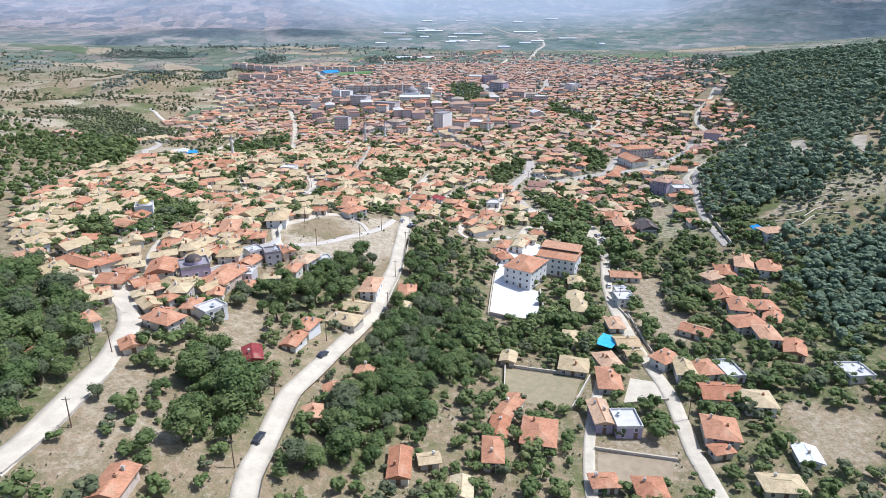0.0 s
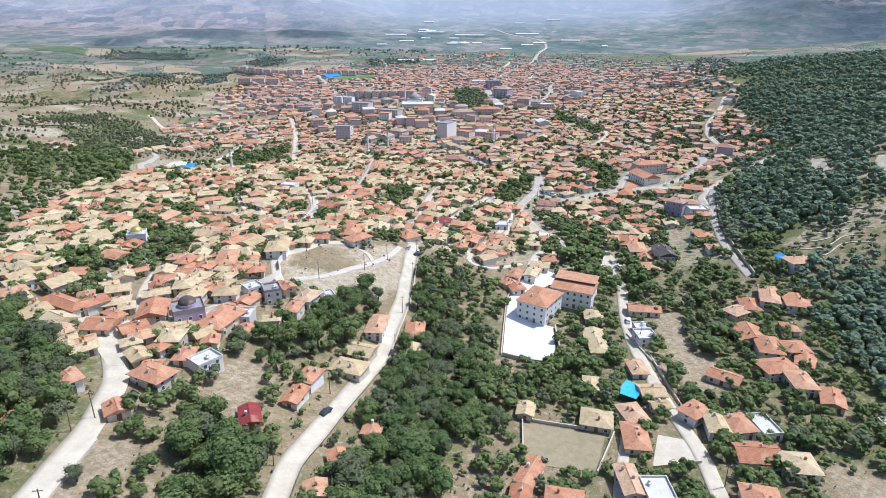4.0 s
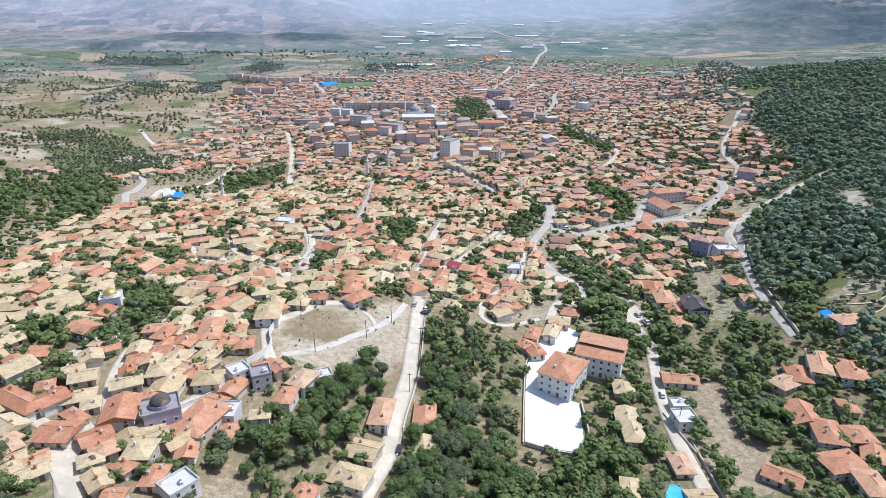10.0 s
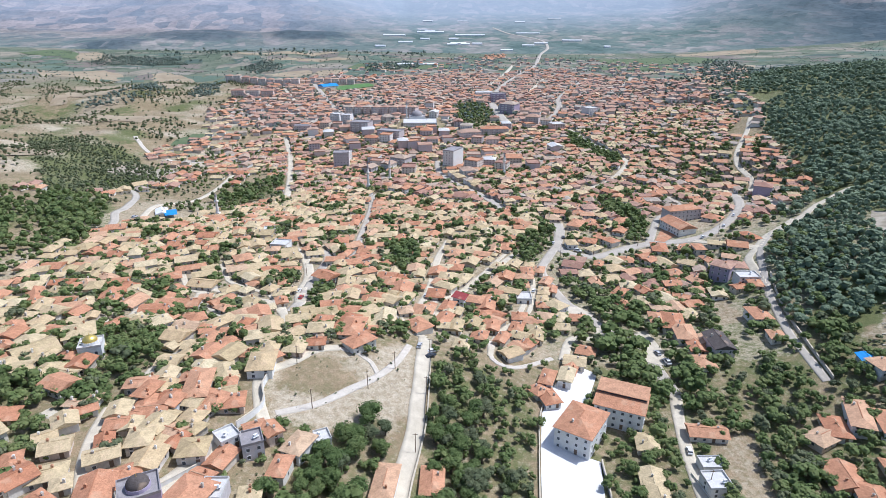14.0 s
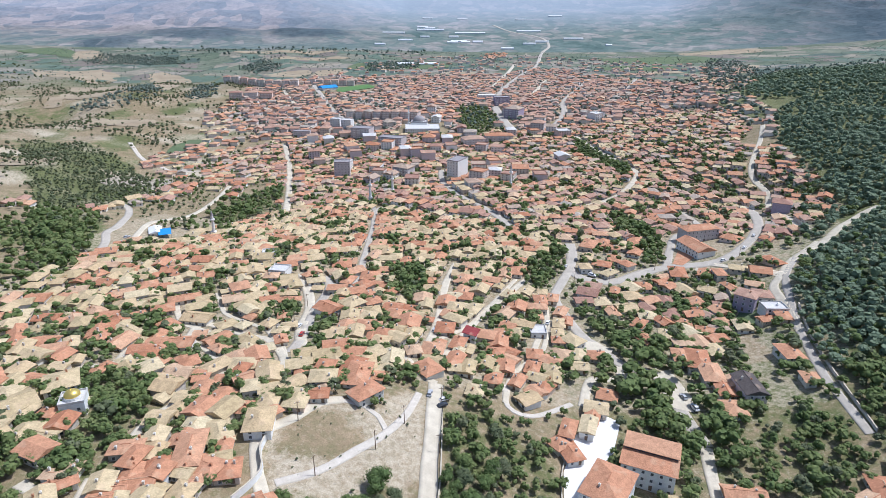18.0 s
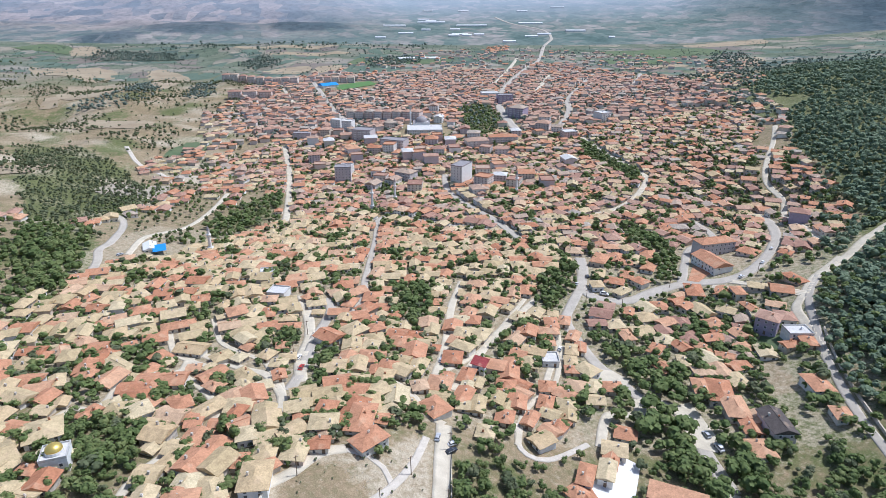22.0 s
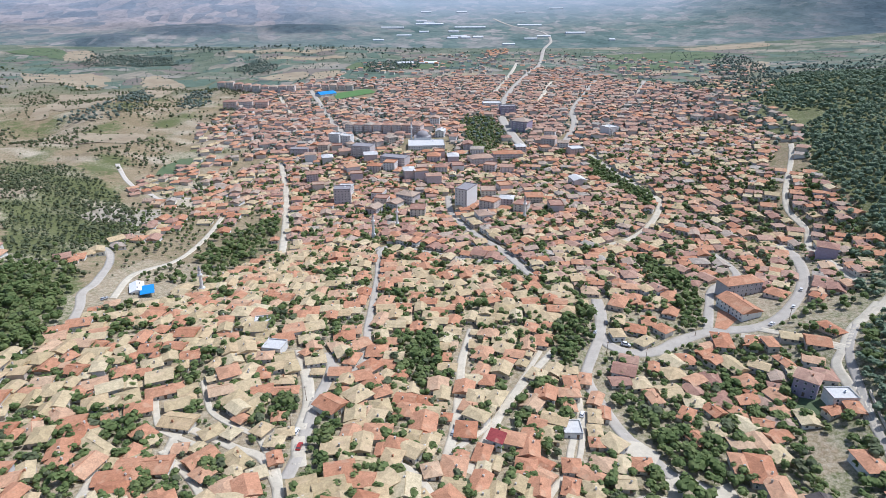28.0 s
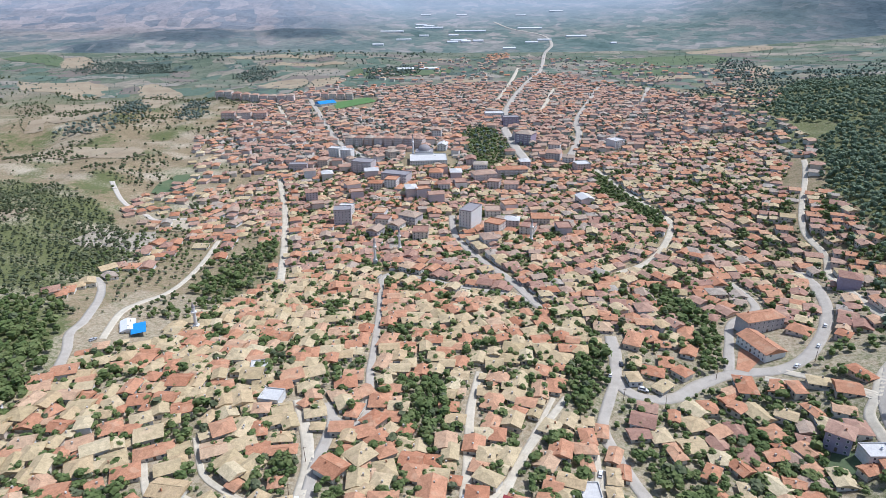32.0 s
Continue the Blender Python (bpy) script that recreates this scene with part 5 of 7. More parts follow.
house(127.2, 213.1, 5.9, 11.1, -30, 1, "roof_red", "hip", "wall", near=True)
house(-57.6, 216.3, 4.5, 8.1, -7, 1.5, "roof_red", "hip", "wall", near=True)
house(-81.7, 217.7, 7.6, 7.4, 7, 1.5, "roof_tan", "hip", "wall", near=True)
house(-97.2, 219.7, 6.4, 7.4, 11, 1.5, "roof_tan", "hip", "wall", near=True)
house(126.8, 220.0, 7.8, 8.0, -2, 1.5, "roof_red", "hip", "wall", near=True)
house(-28.6, 220.4, 6.0, 13.3, -6, 1.5, "roof_red", "hip", "white_wall", near=True)
house(118.3, 222.5, 8.1, 13.2, -14, 1.5, "roof_red", "hip", "wall", near=True)
house(-67.1, 222.9, 6.0, 6.5, 24, 2.2, "lead", "flat", "grey_wall", near=True)
house(-74.7, 224.5, 5.9, 6.2, 42, 1.5, "flat_roof", "flat", "white_wall", near=True)
house(-15.0, 225.8, 6.4, 11.6, -2, 1, "roof_red", "hip", "wall", near=True)
house(55.1, 226.3, 6.2, 12.3, -4, 1, "roof_tan", "hip", "wall", near=True)
house(-54.7, 226.6, 6.3, 9.1, -22, 1.5, "roof_red", "hip", "white_wall", near=True)
house(-141.2, 229.8, 5.3, 6.5, 17, 1, "roof_red", "shed", "wall", near=True)
house(-63.5, 230.1, 4.5, 6.4, 41, 1.5, "roof_red", "gable", "wall", near=True)
house(-105.5, 231.8, 5.3, 3.9, 11, 1, "roof_red", "gable", "wall", near=True)
house(74.8, 231.8, 7.4, 7.7, 4, 1.5, "flat_roof", "flat", "white_wall", near=True)
house(-48.9, 232.7, 4.5, 5.4, 25, 1, "flat_roof", "flat", "white_wall", near=True)
house(-121.3, 233.1, 8.1, 4.3, 36, 1, "roof_red", "gable", "wall", near=True)
house(116.3, 233.2, 10.0, 11.9, -7, 1, "roof_red", "gable", "wall", near=True)
house(55.3, 233.3, 7.0, 10.8, -7, 1, "roof_tan", "gable", "stone_wall", near=True)
house(133.2, 236.0, 5.2, 7.1, -9, 1, "roof_red", "hip", "wall", near=True)
house(-125.3, 236.5, 5.1, 3.2, -6, 1, "roof_red", "hip", "wall", near=True)
house(-96.3, 238.3, 5.8, 5.9, -10, 1.5, "roof_red", "gable", "white_wall", near=True)
house(-121.4, 239.2, 4.5, 4.9, 0, 1, "roof_red", "hip", "wall", near=True)
house(77.1, 241.7, 7.2, 5.5, 0, 1, "flat_roof", "flat", "white_wall", near=True)
house(-78.6, 241.9, 7.0, 7.7, 12, 1, "roof_red", "hip", "wall", near=True)
house(-158.9, 242.5, 4.9, 6.4, 30, 1, "roof_tan", "gable", "wall", near=True)
house(-99.1, 242.9, 6.4, 5.4, 17, 1, "roof_red", "hip", "wall", near=True)
house(-105.9, 243.8, 5.2, 8.6, -11, 1.5, "roof_red", "hip", "wall", near=True)
house(-91.6, 248.5, 7.3, 15.8, 9, 1.5, "roof_red", "hip", "wall", near=True)
house(59.4, 252.6, 6.9, 8.8, -9, 1, "roof_tan", "hip", "wall")
house(121.1, 252.9, 13.0, 7.0, 27, 1, "roof_red", "hip", "wall")
house(-137.1, 253.0, 5.8, 4.7, -14, 1, "roof_tan", "gable", "wall")
house(-144.3, 253.6, 6.7, 10.5, -4, 1, "roof_tan", "hip", "wall")
house(145.3, 255.2, 9.3, 14.1, -16, 1, "roof_red", "hip", "white_wall")
house(-161.8, 256.1, 10.0, 7.7, 47, 1, "roof_tan", "gable", "wall")
house(126.8, 256.9, 7.2, 11.8, -12, 1, "roof_red", "hip", "wall")
house(82.4, 258.0, 12.7, 6.6, -7, 1, "roof_red", "gable", "wall")
house(-86.5, 258.0, 7.2, 12.2, 27, 1, "roof_tan", "hip", "white_wall")
house(136.6, 260.6, 7.0, 17.6, -22, 1.5, "roof_red", "hip", "white_wall")
house(-94.7, 260.9, 7.5, 9.8, -6, 1, "roof_tan", "hip", "wall")
house(-170.4, 262.5, 7.2, 6.9, 12, 1, "roof_tan", "gable", "wall")
house(-74.9, 262.8, 8.4, 11.7, 6, 1.5, "roof_tan", "hip", "white_wall")
house(-143.1, 264.8, 5.6, 4.7, -8, 1, "roof_red", "hip", "wall")
house(-150.5, 264.8, 4.6, 7.9, -19, 1, "roof_tan", "hip", "stone_wall")
house(-156.6, 267.4, 13.0, 12.8, 48, 1, "roof_tan", "gable", "wall")
house(-82.3, 270.6, 4.9, 6.0, 0, 1, "roof_red", "hip", "wall")
house(-169.7, 270.6, 4.5, 5.7, 56, 1, "roof_red", "gable", "wall")
house(-75.3, 275.0, 6.4, 7.3, 0, 1, "roof_tan", "hip", "wall")
house(28.5, 275.8, 6.1, 9.6, 16, 1, "roof_red", "hip", "white_wall")
house(-65.8, 276.1, 7.2, 10.5, -6, 1, "roof_tan", "hip", "wall")
house(-59.1, 279.0, 6.0, 5.4, 4, 1, "roof_red", "gable", "wall")
house(25.1, 279.2, 5.9, 5.8, 35, 1, "roof_red", "hip", "wall")
house(-180.4, 280.0, 10.1, 10.0, 10, 1, "roof_tan", "gable", "wall")
house(159.2, 282.1, 11.6, 8.0, 10, 1.5, "roof_red", "hip", "white_wall")
house(-43.7, 282.8, 10.6, 7.1, 44, 1.5, "roof_red", "hip", "wall")
house(-149.9, 283.1, 10.6, 11.3, 30, 1.5, "roof_tan", "hip", "white_wall")
house(-176.0, 285.8, 6.7, 8.2, 43, 1, "roof_red", "gable", "wall")
house(29.8, 286.4, 4.8, 10.0, -21, 1.5, "roof_red", "hip", "white_wall")
house(155.8, 287.6, 5.3, 7.1, -8, 1, "blue_sheet", "gable", "white_wall")
house(-59.5, 289.1, 8.9, 7.4, 3, 1.5, "roof_tan", "hip", "wall")
house(37.8, 289.2, 5.2, 9.6, -20, 1.5, "roof_tan", "gable", "white_wall")
house(-88.5, 290.5, 7.1, 6.6, 34, 1, "roof_red", "gable", "wall")
house(-47.6, 294.0, 8.1, 14.5, -6, 1.5, "roof_red", "hip", "wall")
house(40.5, 295.1, 4.9, 8.7, -22, 1, "roof_red", "gable", "wall")
house(-191.7, 296.2, 12.1, 10.4, 30, 1, "roof_tan", "gable", "wall")
house(-143.0, 296.9, 4.5, 7.2, -27, 1, "roof_red", "hip", "wall")
house(-92.7, 297.5, 4.5, 10.4, -15, 1, "roof_red", "hip", "wall")
house(-60.8, 300.1, 6.3, 7.7, -9, 1, "roof_red", "hip", "wall")
house(-3.9, 301.4, 6.1, 6.7, -15, 1, "roof_tan", "hip", "wall")
house(-50.8, 301.9, 6.7, 11.4, -18, 1, "roof_red", "hip", "wall")
house(97.7, 302.1, 8.6, 9.4, 0, 1, "roof_red", "hip", "white_wall")
house(-103.4, 303.0, 6.7, 11.4, -39, 1, "roof_tan", "hip", "stone_wall")
house(-125.9, 306.0, 5.7, 5.0, -22, 1, "roof_red", "hip", "wall")
house(-46.1, 306.3, 6.9, 9.9, 9, 1, "roof_tan", "hip", "stone_wall")
house(-22.6, 311.0, 10.4, 8.5, -52, 1, "roof_red", "hip", "wall")
house(24.8, 311.6, 5.9, 7.7, -38, 1, "roof_red", "hip", "wall")
house(4.1, 312.6, 6.3, 7.2, -14, 1, "roof_red", "hip", "wall")
house(108.6, 312.8, 8.4, 14.2, 0, 2.2, "roof_dark", "gable", "grey_wall")
house(14.0, 313.5, 4.6, 7.9, -27, 1, "roof_red", "gable", "wall")
house(-37.3, 313.9, 9.4, 10.0, 0, 1, "roof_tan", "gable", "wall")
house(100.0, 314.9, 6.4, 9.5, -4, 1, "roof_red", "gable", "wall")
house(-187.3, 315.4, 5.9, 10.1, 24, 1, "roof_red", "gable", "wall")
house(134.9, 315.8, 6.1, 8.0, -8, 1, "roof_red", "hip", "wall")
house(-130.6, 316.8, 7.2, 5.3, -30, 1, "roof_red", "hip", "wall")
house(-6.4, 317.5, 6.0, 9.2, -11, 1, "roof_tan", "gable", "wall")
house(-166.6, 317.6, 4.9, 8.3, 28, 1, "roof_tan", "gable", "stone_wall")
house(29.5, 318.4, 5.9, 6.0, -11, 1, "roof_tan", "gable", "wall")
house(105.3, 319.4, 6.7, 7.0, 0, 1, "roof_red", "gable", "wall")
house(-107.9, 320.1, 6.4, 5.8, -35, 1, "roof_red", "hip", "wall")
house(-11.9, 321.6, 6.4, 10.9, -22, 1, "roof_red", "gable", "wall")
house(-149.4, 322.4, 9.1, 10.4, -15, 1, "roof_red", "gable", "wall")
house(10.0, 323.4, 6.8, 8.2, -10, 1, "roof_red", "gable", "wall")
house(-192.7, 324.4, 6.5, 11.0, 33, 1, "roof_red", "gable", "wall")
house(-125.5, 324.5, 9.1, 8.5, 4, 1, "roof_red", "gable", "wall")
house(-28.8, 325.5, 5.8, 6.4, 14, 1, "roof_red", "hip", "wall")
house(-159.7, 325.5, 6.2, 5.7, -15, 1, "roof_red", "hip", "wall")
house(-55.4, 325.5, 12.5, 5.8, -8, 1, "roof_tan", "hip", "wall")
house(21.9, 325.9, 5.4, 8.4, -17, 1, "roof_red", "hip", "wall")
house(98.7, 326.0, 8.5, 13.9, -6, 1.5, "roof_red", "hip", "wall")
house(30.4, 326.2, 6.5, 6.8, -4, 1, "roof_tan", "hip", "stone_wall")
house(-98.5, 327.8, 11.4, 6.4, -42, 1, "roof_tan", "hip", "stone_wall")
house(-84.9, 328.2, 4.5, 6.1, 21, 1, "roof_red", "gable", "wall")
house(-20.8, 329.1, 9.1, 9.8, -11, 1, "roof_red", "hip", "wall")
house(-43.3, 329.7, 6.7, 9.2, -14, 1, "roof_tan", "hip", "stone_wall")
house(43.1, 330.5, 7.0, 6.1, -4, 1, "roof_tan", "gable", "stone_wall")
house(-138.2, 331.7, 5.7, 7.4, -25, 1, "roof_red", "hip", "wall")
house(-5.4, 333.9, 4.5, 6.5, -17, 1, "roof_tan", "gable", "stone_wall")
house(-152.2, 334.5, 17.6, 5.7, -33, 1, "roof_tan", "hip", "stone_wall")
house(6.7, 335.4, 7.3, 5.9, -11, 1, "roof_red", "hip", "wall")
house(136.4, 335.5, 8.1, 11.8, 0, 1.5, "roof_red", "hip", "white_wall")
house(97.3, 337.3, 9.2, 15.6, -13, 1.5, "roof_red", "hip", "wall")
house(24.5, 337.4, 6.4, 7.0, -6, 1, "roof_red", "hip", "wall")
house(-88.0, 339.3, 6.5, 5.1, -1, 1, "roof_tan", "hip", "stone_wall")
house(-9.5, 339.5, 5.5, 9.4, -18, 1, "roof_red", "hip", "wall")
house(44.6, 340.3, 5.6, 9.5, -16, 1, "roof_tan", "hip", "wall")
house(-30.7, 340.4, 7.1, 9.1, -15, 1, "roof_tan", "gable", "stone_wall")
house(52.6, 340.6, 7.7, 6.6, -4, 1, "roof_red", "hip", "wall")
house(90.8, 340.6, 6.3, 10.8, -9, 1.5, "roof_red", "hip", "white_wall")
house(-180.3, 342.8, 6.3, 6.9, 34, 1, "roof_red", "gable", "wall")
house(8.8, 344.8, 8.3, 8.5, -7, 1, "roof_red", "gable", "wall")
house(-163.0, 346.1, 9.2, 6.0, -31, 1, "roof_red", "hip", "wall")
house(-114.3, 346.4, 6.2, 8.0, -48, 1, "roof_tan", "hip", "wall")
house(-95.3, 348.1, 5.8, 6.4, -28, 1, "roof_tan", "hip", "wall")
house(-58.5, 350.6, 7.0, 7.5, -55, 1, "roof_tan", "gable", "stone_wall")
house(37.6, 352.1, 5.4, 5.2, -5, 1, "roof_red", "hip", "wall")
house(-129.8, 353.5, 12.6, 8.5, -10, 1, "roof_tan", "gable", "wall")
house(-15.3, 353.8, 8.0, 9.3, -7, 1, "roof_red", "hip", "wall")
house(-177.8, 354.8, 10.5, 6.9, -30, 1, "roof_red", "hip", "wall")
house(-32.4, 355.0, 10.2, 11.5, -6, 1, "roof_red", "gable", "wall")
house(19.6, 356.0, 6.9, 9.4, -9, 1, "roof_tan", "hip", "stone_wall")
house(-91.0, 357.0, 4.9, 4.8, 10, 1, "roof_red", "hip", "wall")
house(80.3, 357.9, 9.3, 6.6, -61, 1, "roof_red", "hip", "wall")
house(38.6, 359.5, 5.1, 6.7, -5, 1, "roof_tan", "hip", "stone_wall")
house(29.2, 360.5, 7.5, 8.3, -1, 1, "flat_roof", "flat", "white_wall")
house(91.5, 362.8, 4.9, 8.4, -12, 1, "roof_tan", "hip", "wall")
house(-39.3, 364.7, 8.7, 8.7, -15, 1, "roof_red", "hip", "wall")
house(-71.4, 365.1, 9.2, 10.7, 54, 1.5, "roof_red", "gable", "wall")
house(-50.7, 365.9, 7.7, 8.4, 15, 1, "roof_tan", "hip", "wall")
house(112.3, 366.5, 8.2, 5.6, -16, 1, "roof_red", "gable", "wall")
house(149.2, 366.6, 6.1, 8.4, -10, 1, "roof_red", "hip", "wall")
house(142.1, 367.7, 7.9, 5.0, 15, 1, "roof_red", "gable", "wall")
house(-157.5, 368.9, 8.9, 9.1, 29, 1, "roof_tan", "hip", "wall")
house(41.0, 369.1, 5.3, 8.9, -12, 1, "roof_tan", "hip", "wall")
house(-13.2, 370.8, 6.9, 6.8, -19, 1, "roof_red", "hip", "wall")
house(45.4, 371.3, 4.5, 7.6, -13, 1, "roof_red", "gable", "wall")
house(81.9, 372.9, 5.4, 9.1, -36, 1, "roof_red", "hip", "wall")
house(-61.1, 373.0, 9.6, 9.7, -46, 1.5, "roof_tan", "hip", "stone_wall")
house(148.5, 374.7, 11.0, 8.3, -1, 1.5, "flat_roof", "flat", "white_wall")
house(31.3, 375.2, 4.5, 6.8, -1, 1, "roof_red", "hip", "wall")
house(-144.5, 375.3, 14.6, 6.7, 24, 1, "roof_red", "hip", "wall")
house(95.2, 375.4, 7.4, 6.6, -66, 1, "roof_red", "gable", "wall")
house(-93.5, 376.7, 11.7, 5.0, 6, 1, "roof_red", "hip", "wall")
house(-121.3, 377.4, 9.3, 8.6, 22, 1, "roof_red", "gable", "wall")
house(-0.8, 378.8, 6.5, 11.0, -25, 1, "roof_tan", "hip", "stone_wall")
house(44.0, 381.2, 5.2, 8.8, -25, 1, "roof_red", "gable", "wall")
house(21.6, 382.5, 8.9, 9.0, -16, 1.5, "roof_red", "gable", "wall")
house(-54.5, 383.6, 12.4, 9.6, -54, 1, "roof_red", "hip", "wall")
house(71.1, 384.6, 10.0, 5.6, -81, 1, "roof_red", "hip", "wall")
house(-14.8, 384.6, 8.3, 8.9, -9, 1, "roof_red", "gable", "wall")
house(-95.9, 384.9, 9.9, 5.7, 4, 1, "roof_tan", "hip", "stone_wall")
house(117.4, 385.9, 7.4, 4.6, -78, 1, "roof_red", "hip", "wall")
house(-189.9, 388.8, 7.5, 7.4, -10, 1, "roof_red", "gable", "wall")
house(79.6, 388.8, 8.9, 10.2, -79, 1, "roof_tan", "gable", "wall")
house(-113.7, 390.2, 6.8, 11.5, -11, 1, "roof_tan", "gable", "stone_wall")
house(-106.4, 390.6, 6.4, 9.6, 10, 1, "roof_red", "hip", "wall")
house(34.8, 391.1, 5.9, 10.0, -1, 1.5, "roof_red", "hip", "wall")
house(42.4, 396.3, 5.0, 8.5, -14, 1, "roof_red", "hip", "wall")
house(118.7, 396.3, 8.3, 9.1, -71, 1, "roof_red", "hip", "wall")
house(-129.9, 397.6, 5.0, 8.5, -21, 1, "roof_tan", "hip", "wall")
house(19.8, 398.5, 7.6, 8.7, -32, 1, "roof_tan", "hip", "wall")
house(-198.8, 399.0, 7.4, 6.1, -34, 1, "roof_red", "hip", "wall")
house(-5.7, 400.6, 6.5, 11.0, -24, 1, "roof_red", "hip", "wall")
house(-108.5, 402.6, 7.0, 6.5, 4, 1.5, "roof_red", "hip", "wall")
house(-99.6, 403.6, 8.2, 7.5, 19, 1, "roof_tan", "gable", "wall")
house(-144.1, 403.8, 8.1, 8.0, 19, 1, "roof_red", "gable", "wall")
house(-211.9, 404.3, 6.9, 10.8, -12, 1, "roof_red", "gable", "wall")
house(-67.6, 405.1, 5.6, 9.6, -14, 1, "roof_red", "hip", "wall")
house(-176.7, 406.1, 7.0, 9.0, 45, 1, "roof_tan", "hip", "wall")
house(141.1, 406.2, 10.4, 5.1, -78, 1, "roof_red", "hip", "wall")
plain_house(78.5, 407.4, 4.5, 7.6, -18, 1, "roof_red", "gable", "wall")
plain_house(117.7, 408.8, 12.5, 9.2, -70, 1, "roof_tan", "gable", "stone_wall")
plain_house(-90.5, 409.2, 4.5, 4.9, -37, 1, "roof_red", "hip", "wall")
plain_house(-106.4, 412.3, 9.6, 8.7, -10, 1.5, "flat_roof", "flat", "white_wall")
plain_house(97.0, 414.3, 7.3, 9.0, -1, 1, "roof_red", "hip", "wall")
plain_house(-56.9, 414.5, 9.5, 10.8, -1, 1, "roof_red", "hip", "wall")
plain_house(161.0, 415.7, 10.4, 9.8, -18, 1, "roof_red", "gable", "wall")
plain_house(-4.1, 416.5, 8.7, 11.9, -20, 1, "roof_red", "hip", "wall")
plain_house(-123.2, 417.8, 5.4, 6.9, -16, 1, "roof_tan", "hip", "wall")
plain_house(-67.7, 418.8, 7.7, 13.2, -50, 1, "roof_red", "gable", "wall")
plain_house(141.5, 421.8, 5.6, 9.5, -1, 1.5, "roof_red", "hip", "wall")
plain_house(153.5, 424.5, 10.0, 7.0, -19, 1, "roof_tan", "hip", "stone_wall")
plain_house(172.5, 424.6, 12.4, 6.6, -74, 1, "roof_red", "hip", "wall")
plain_house(19.5, 425.8, 7.4, 12.6, -12, 1, "roof_red", "gable", "wall")
plain_house(120.1, 427.8, 8.5, 14.5, -11, 1.5, "roof_red", "hip", "wall")
plain_house(80.7, 429.7, 5.9, 10.0, -52, 1, "roof_tan", "hip", "stone_wall")
plain_house(27.0, 429.9, 6.6, 11.3, -14, 1, "roof_red", "hip", "wall")
plain_house(10.4, 434.3, 7.8, 12.3, -13, 1, "roof_tan", "gable", "stone_wall")
plain_house(-119.0, 437.7, 8.0, 8.5, 11, 1.5, "flat_roof", "flat", "white_wall")
plain_house(-163.3, 439.6, 6.4, 10.9, 14, 1, "roof_red", "hip", "wall")
plain_house(-181.6, 445.3, 11.1, 11.1, -10, 1, "roof_red", "hip", "wall")
plain_house(88.9, 449.6, 6.9, 10.0, -15, 1, "roof_red", "hip", "wall")
plain_house(72.6, 450.4, 5.9, 10.0, -18, 1, "roof_tan", "gable", "stone_wall")
plain_house(-58.3, 450.6, 7.6, 12.9, -14, 1, "roof_red", "gable", "wall")
plain_house(34.6, 453.8, 11.5, 12.3, -20, 1, "roof_tan", "hip", "wall")
plain_house(-107.0, 458.7, 5.1, 8.7, -13, 1, "roof_red", "hip", "wall")
plain_house(11.2, 466.4, 10.8, 10.2, -12, 1, "roof_tan", "hip", "stone_wall")
plain_house(78.1, 470.8, 8.5, 14.5, -28, 1.5, "roof_red", "hip", "wall")
plain_house(99.5, 472.4, 8.5, 14.4, -29, 1, "roof_tan", "hip", "stone_wall")
plain_house(89.7, 474.5, 8.8, 10.7, -1, 1, "roof_red", "gable", "wall")
plain_house(-58.4, 477.9, 8.4, 14.2, -15, 1, "roof_red", "hip", "wall")
plain_house(-169.4, 478.3, 11.6, 11.4, 10, 1, "roof_red", "gable", "wall")
plain_house(-125.8, 478.6, 7.3, 8.5, -35, 1, "roof_red", "gable", "wall")
plain_house(110.0, 478.8, 8.4, 14.2, -15, 1, "roof_red", "hip", "wall")


# ---- the school with its yard ----
YARD = [(18.2, 221), (37.3, 216.8), (41.6, 245), (30, 251), (28, 254), (35, 268), (45, 279), (52, 296), (45, 301), (33, 287), (25, 268), (22, 250)]
draped("school_yard", YARD, "yard", "bright white concrete school yard", 0.3, category="yard")
house(36.9, 256.3, 12.9, 17.2, -33, 3, "roof_red", "hip", "white_wall", near=True, rise=2.6, name="school_building", category="school", label="three-storey cream school building with red hipped roof")
wing = house(54.2, 268.6, 17.5, 13.4, -24, 3, "roof_red", "gable", "white_wall", near=True, rise=1.3, name="school_wing", category="school", label="long three-storey school wing with red gabled roof")
part("clerestory", mesh_of("clerestory", *box(-8.6, 8.6, -0.2, 0.0, 8.7, 10.5), "glass"), wing, "dark strip of clerestory windows")
part("upper_wall", mesh_of("upper_wall", *box(-8.6, 8.6, 0.0, 6.6, 8.5, 10.5), "white_wall"), wing)
part("upper_roof", mesh_of("upper_roof", [(-9.2, -0.7, 10.5), (9.2, -0.7, 10.5), (9.2, 7.2, 11.3), (-9.2, 7.2, 11.3), (-9.2, -0.7, 10.7), (9.2, -0.7, 10.7), (9.2, 7.2, 11.5), (-9.2, 7.2, 11.5)], box(0, 1, 0, 1, 0, 1)[1], "roof_red"), wing)
wall_line([(18.0, 220.6), (37.6, 216.4), (42.0, 245)], 1.6, 0.35, "grey_wall", "grey rendered wall along the school yard")
wall_line([(17.6, 221), (21.5, 250), (24.5, 268), (32.5, 288)], 0.9, 0.3, "white_wall", "low white wall along the school yard")
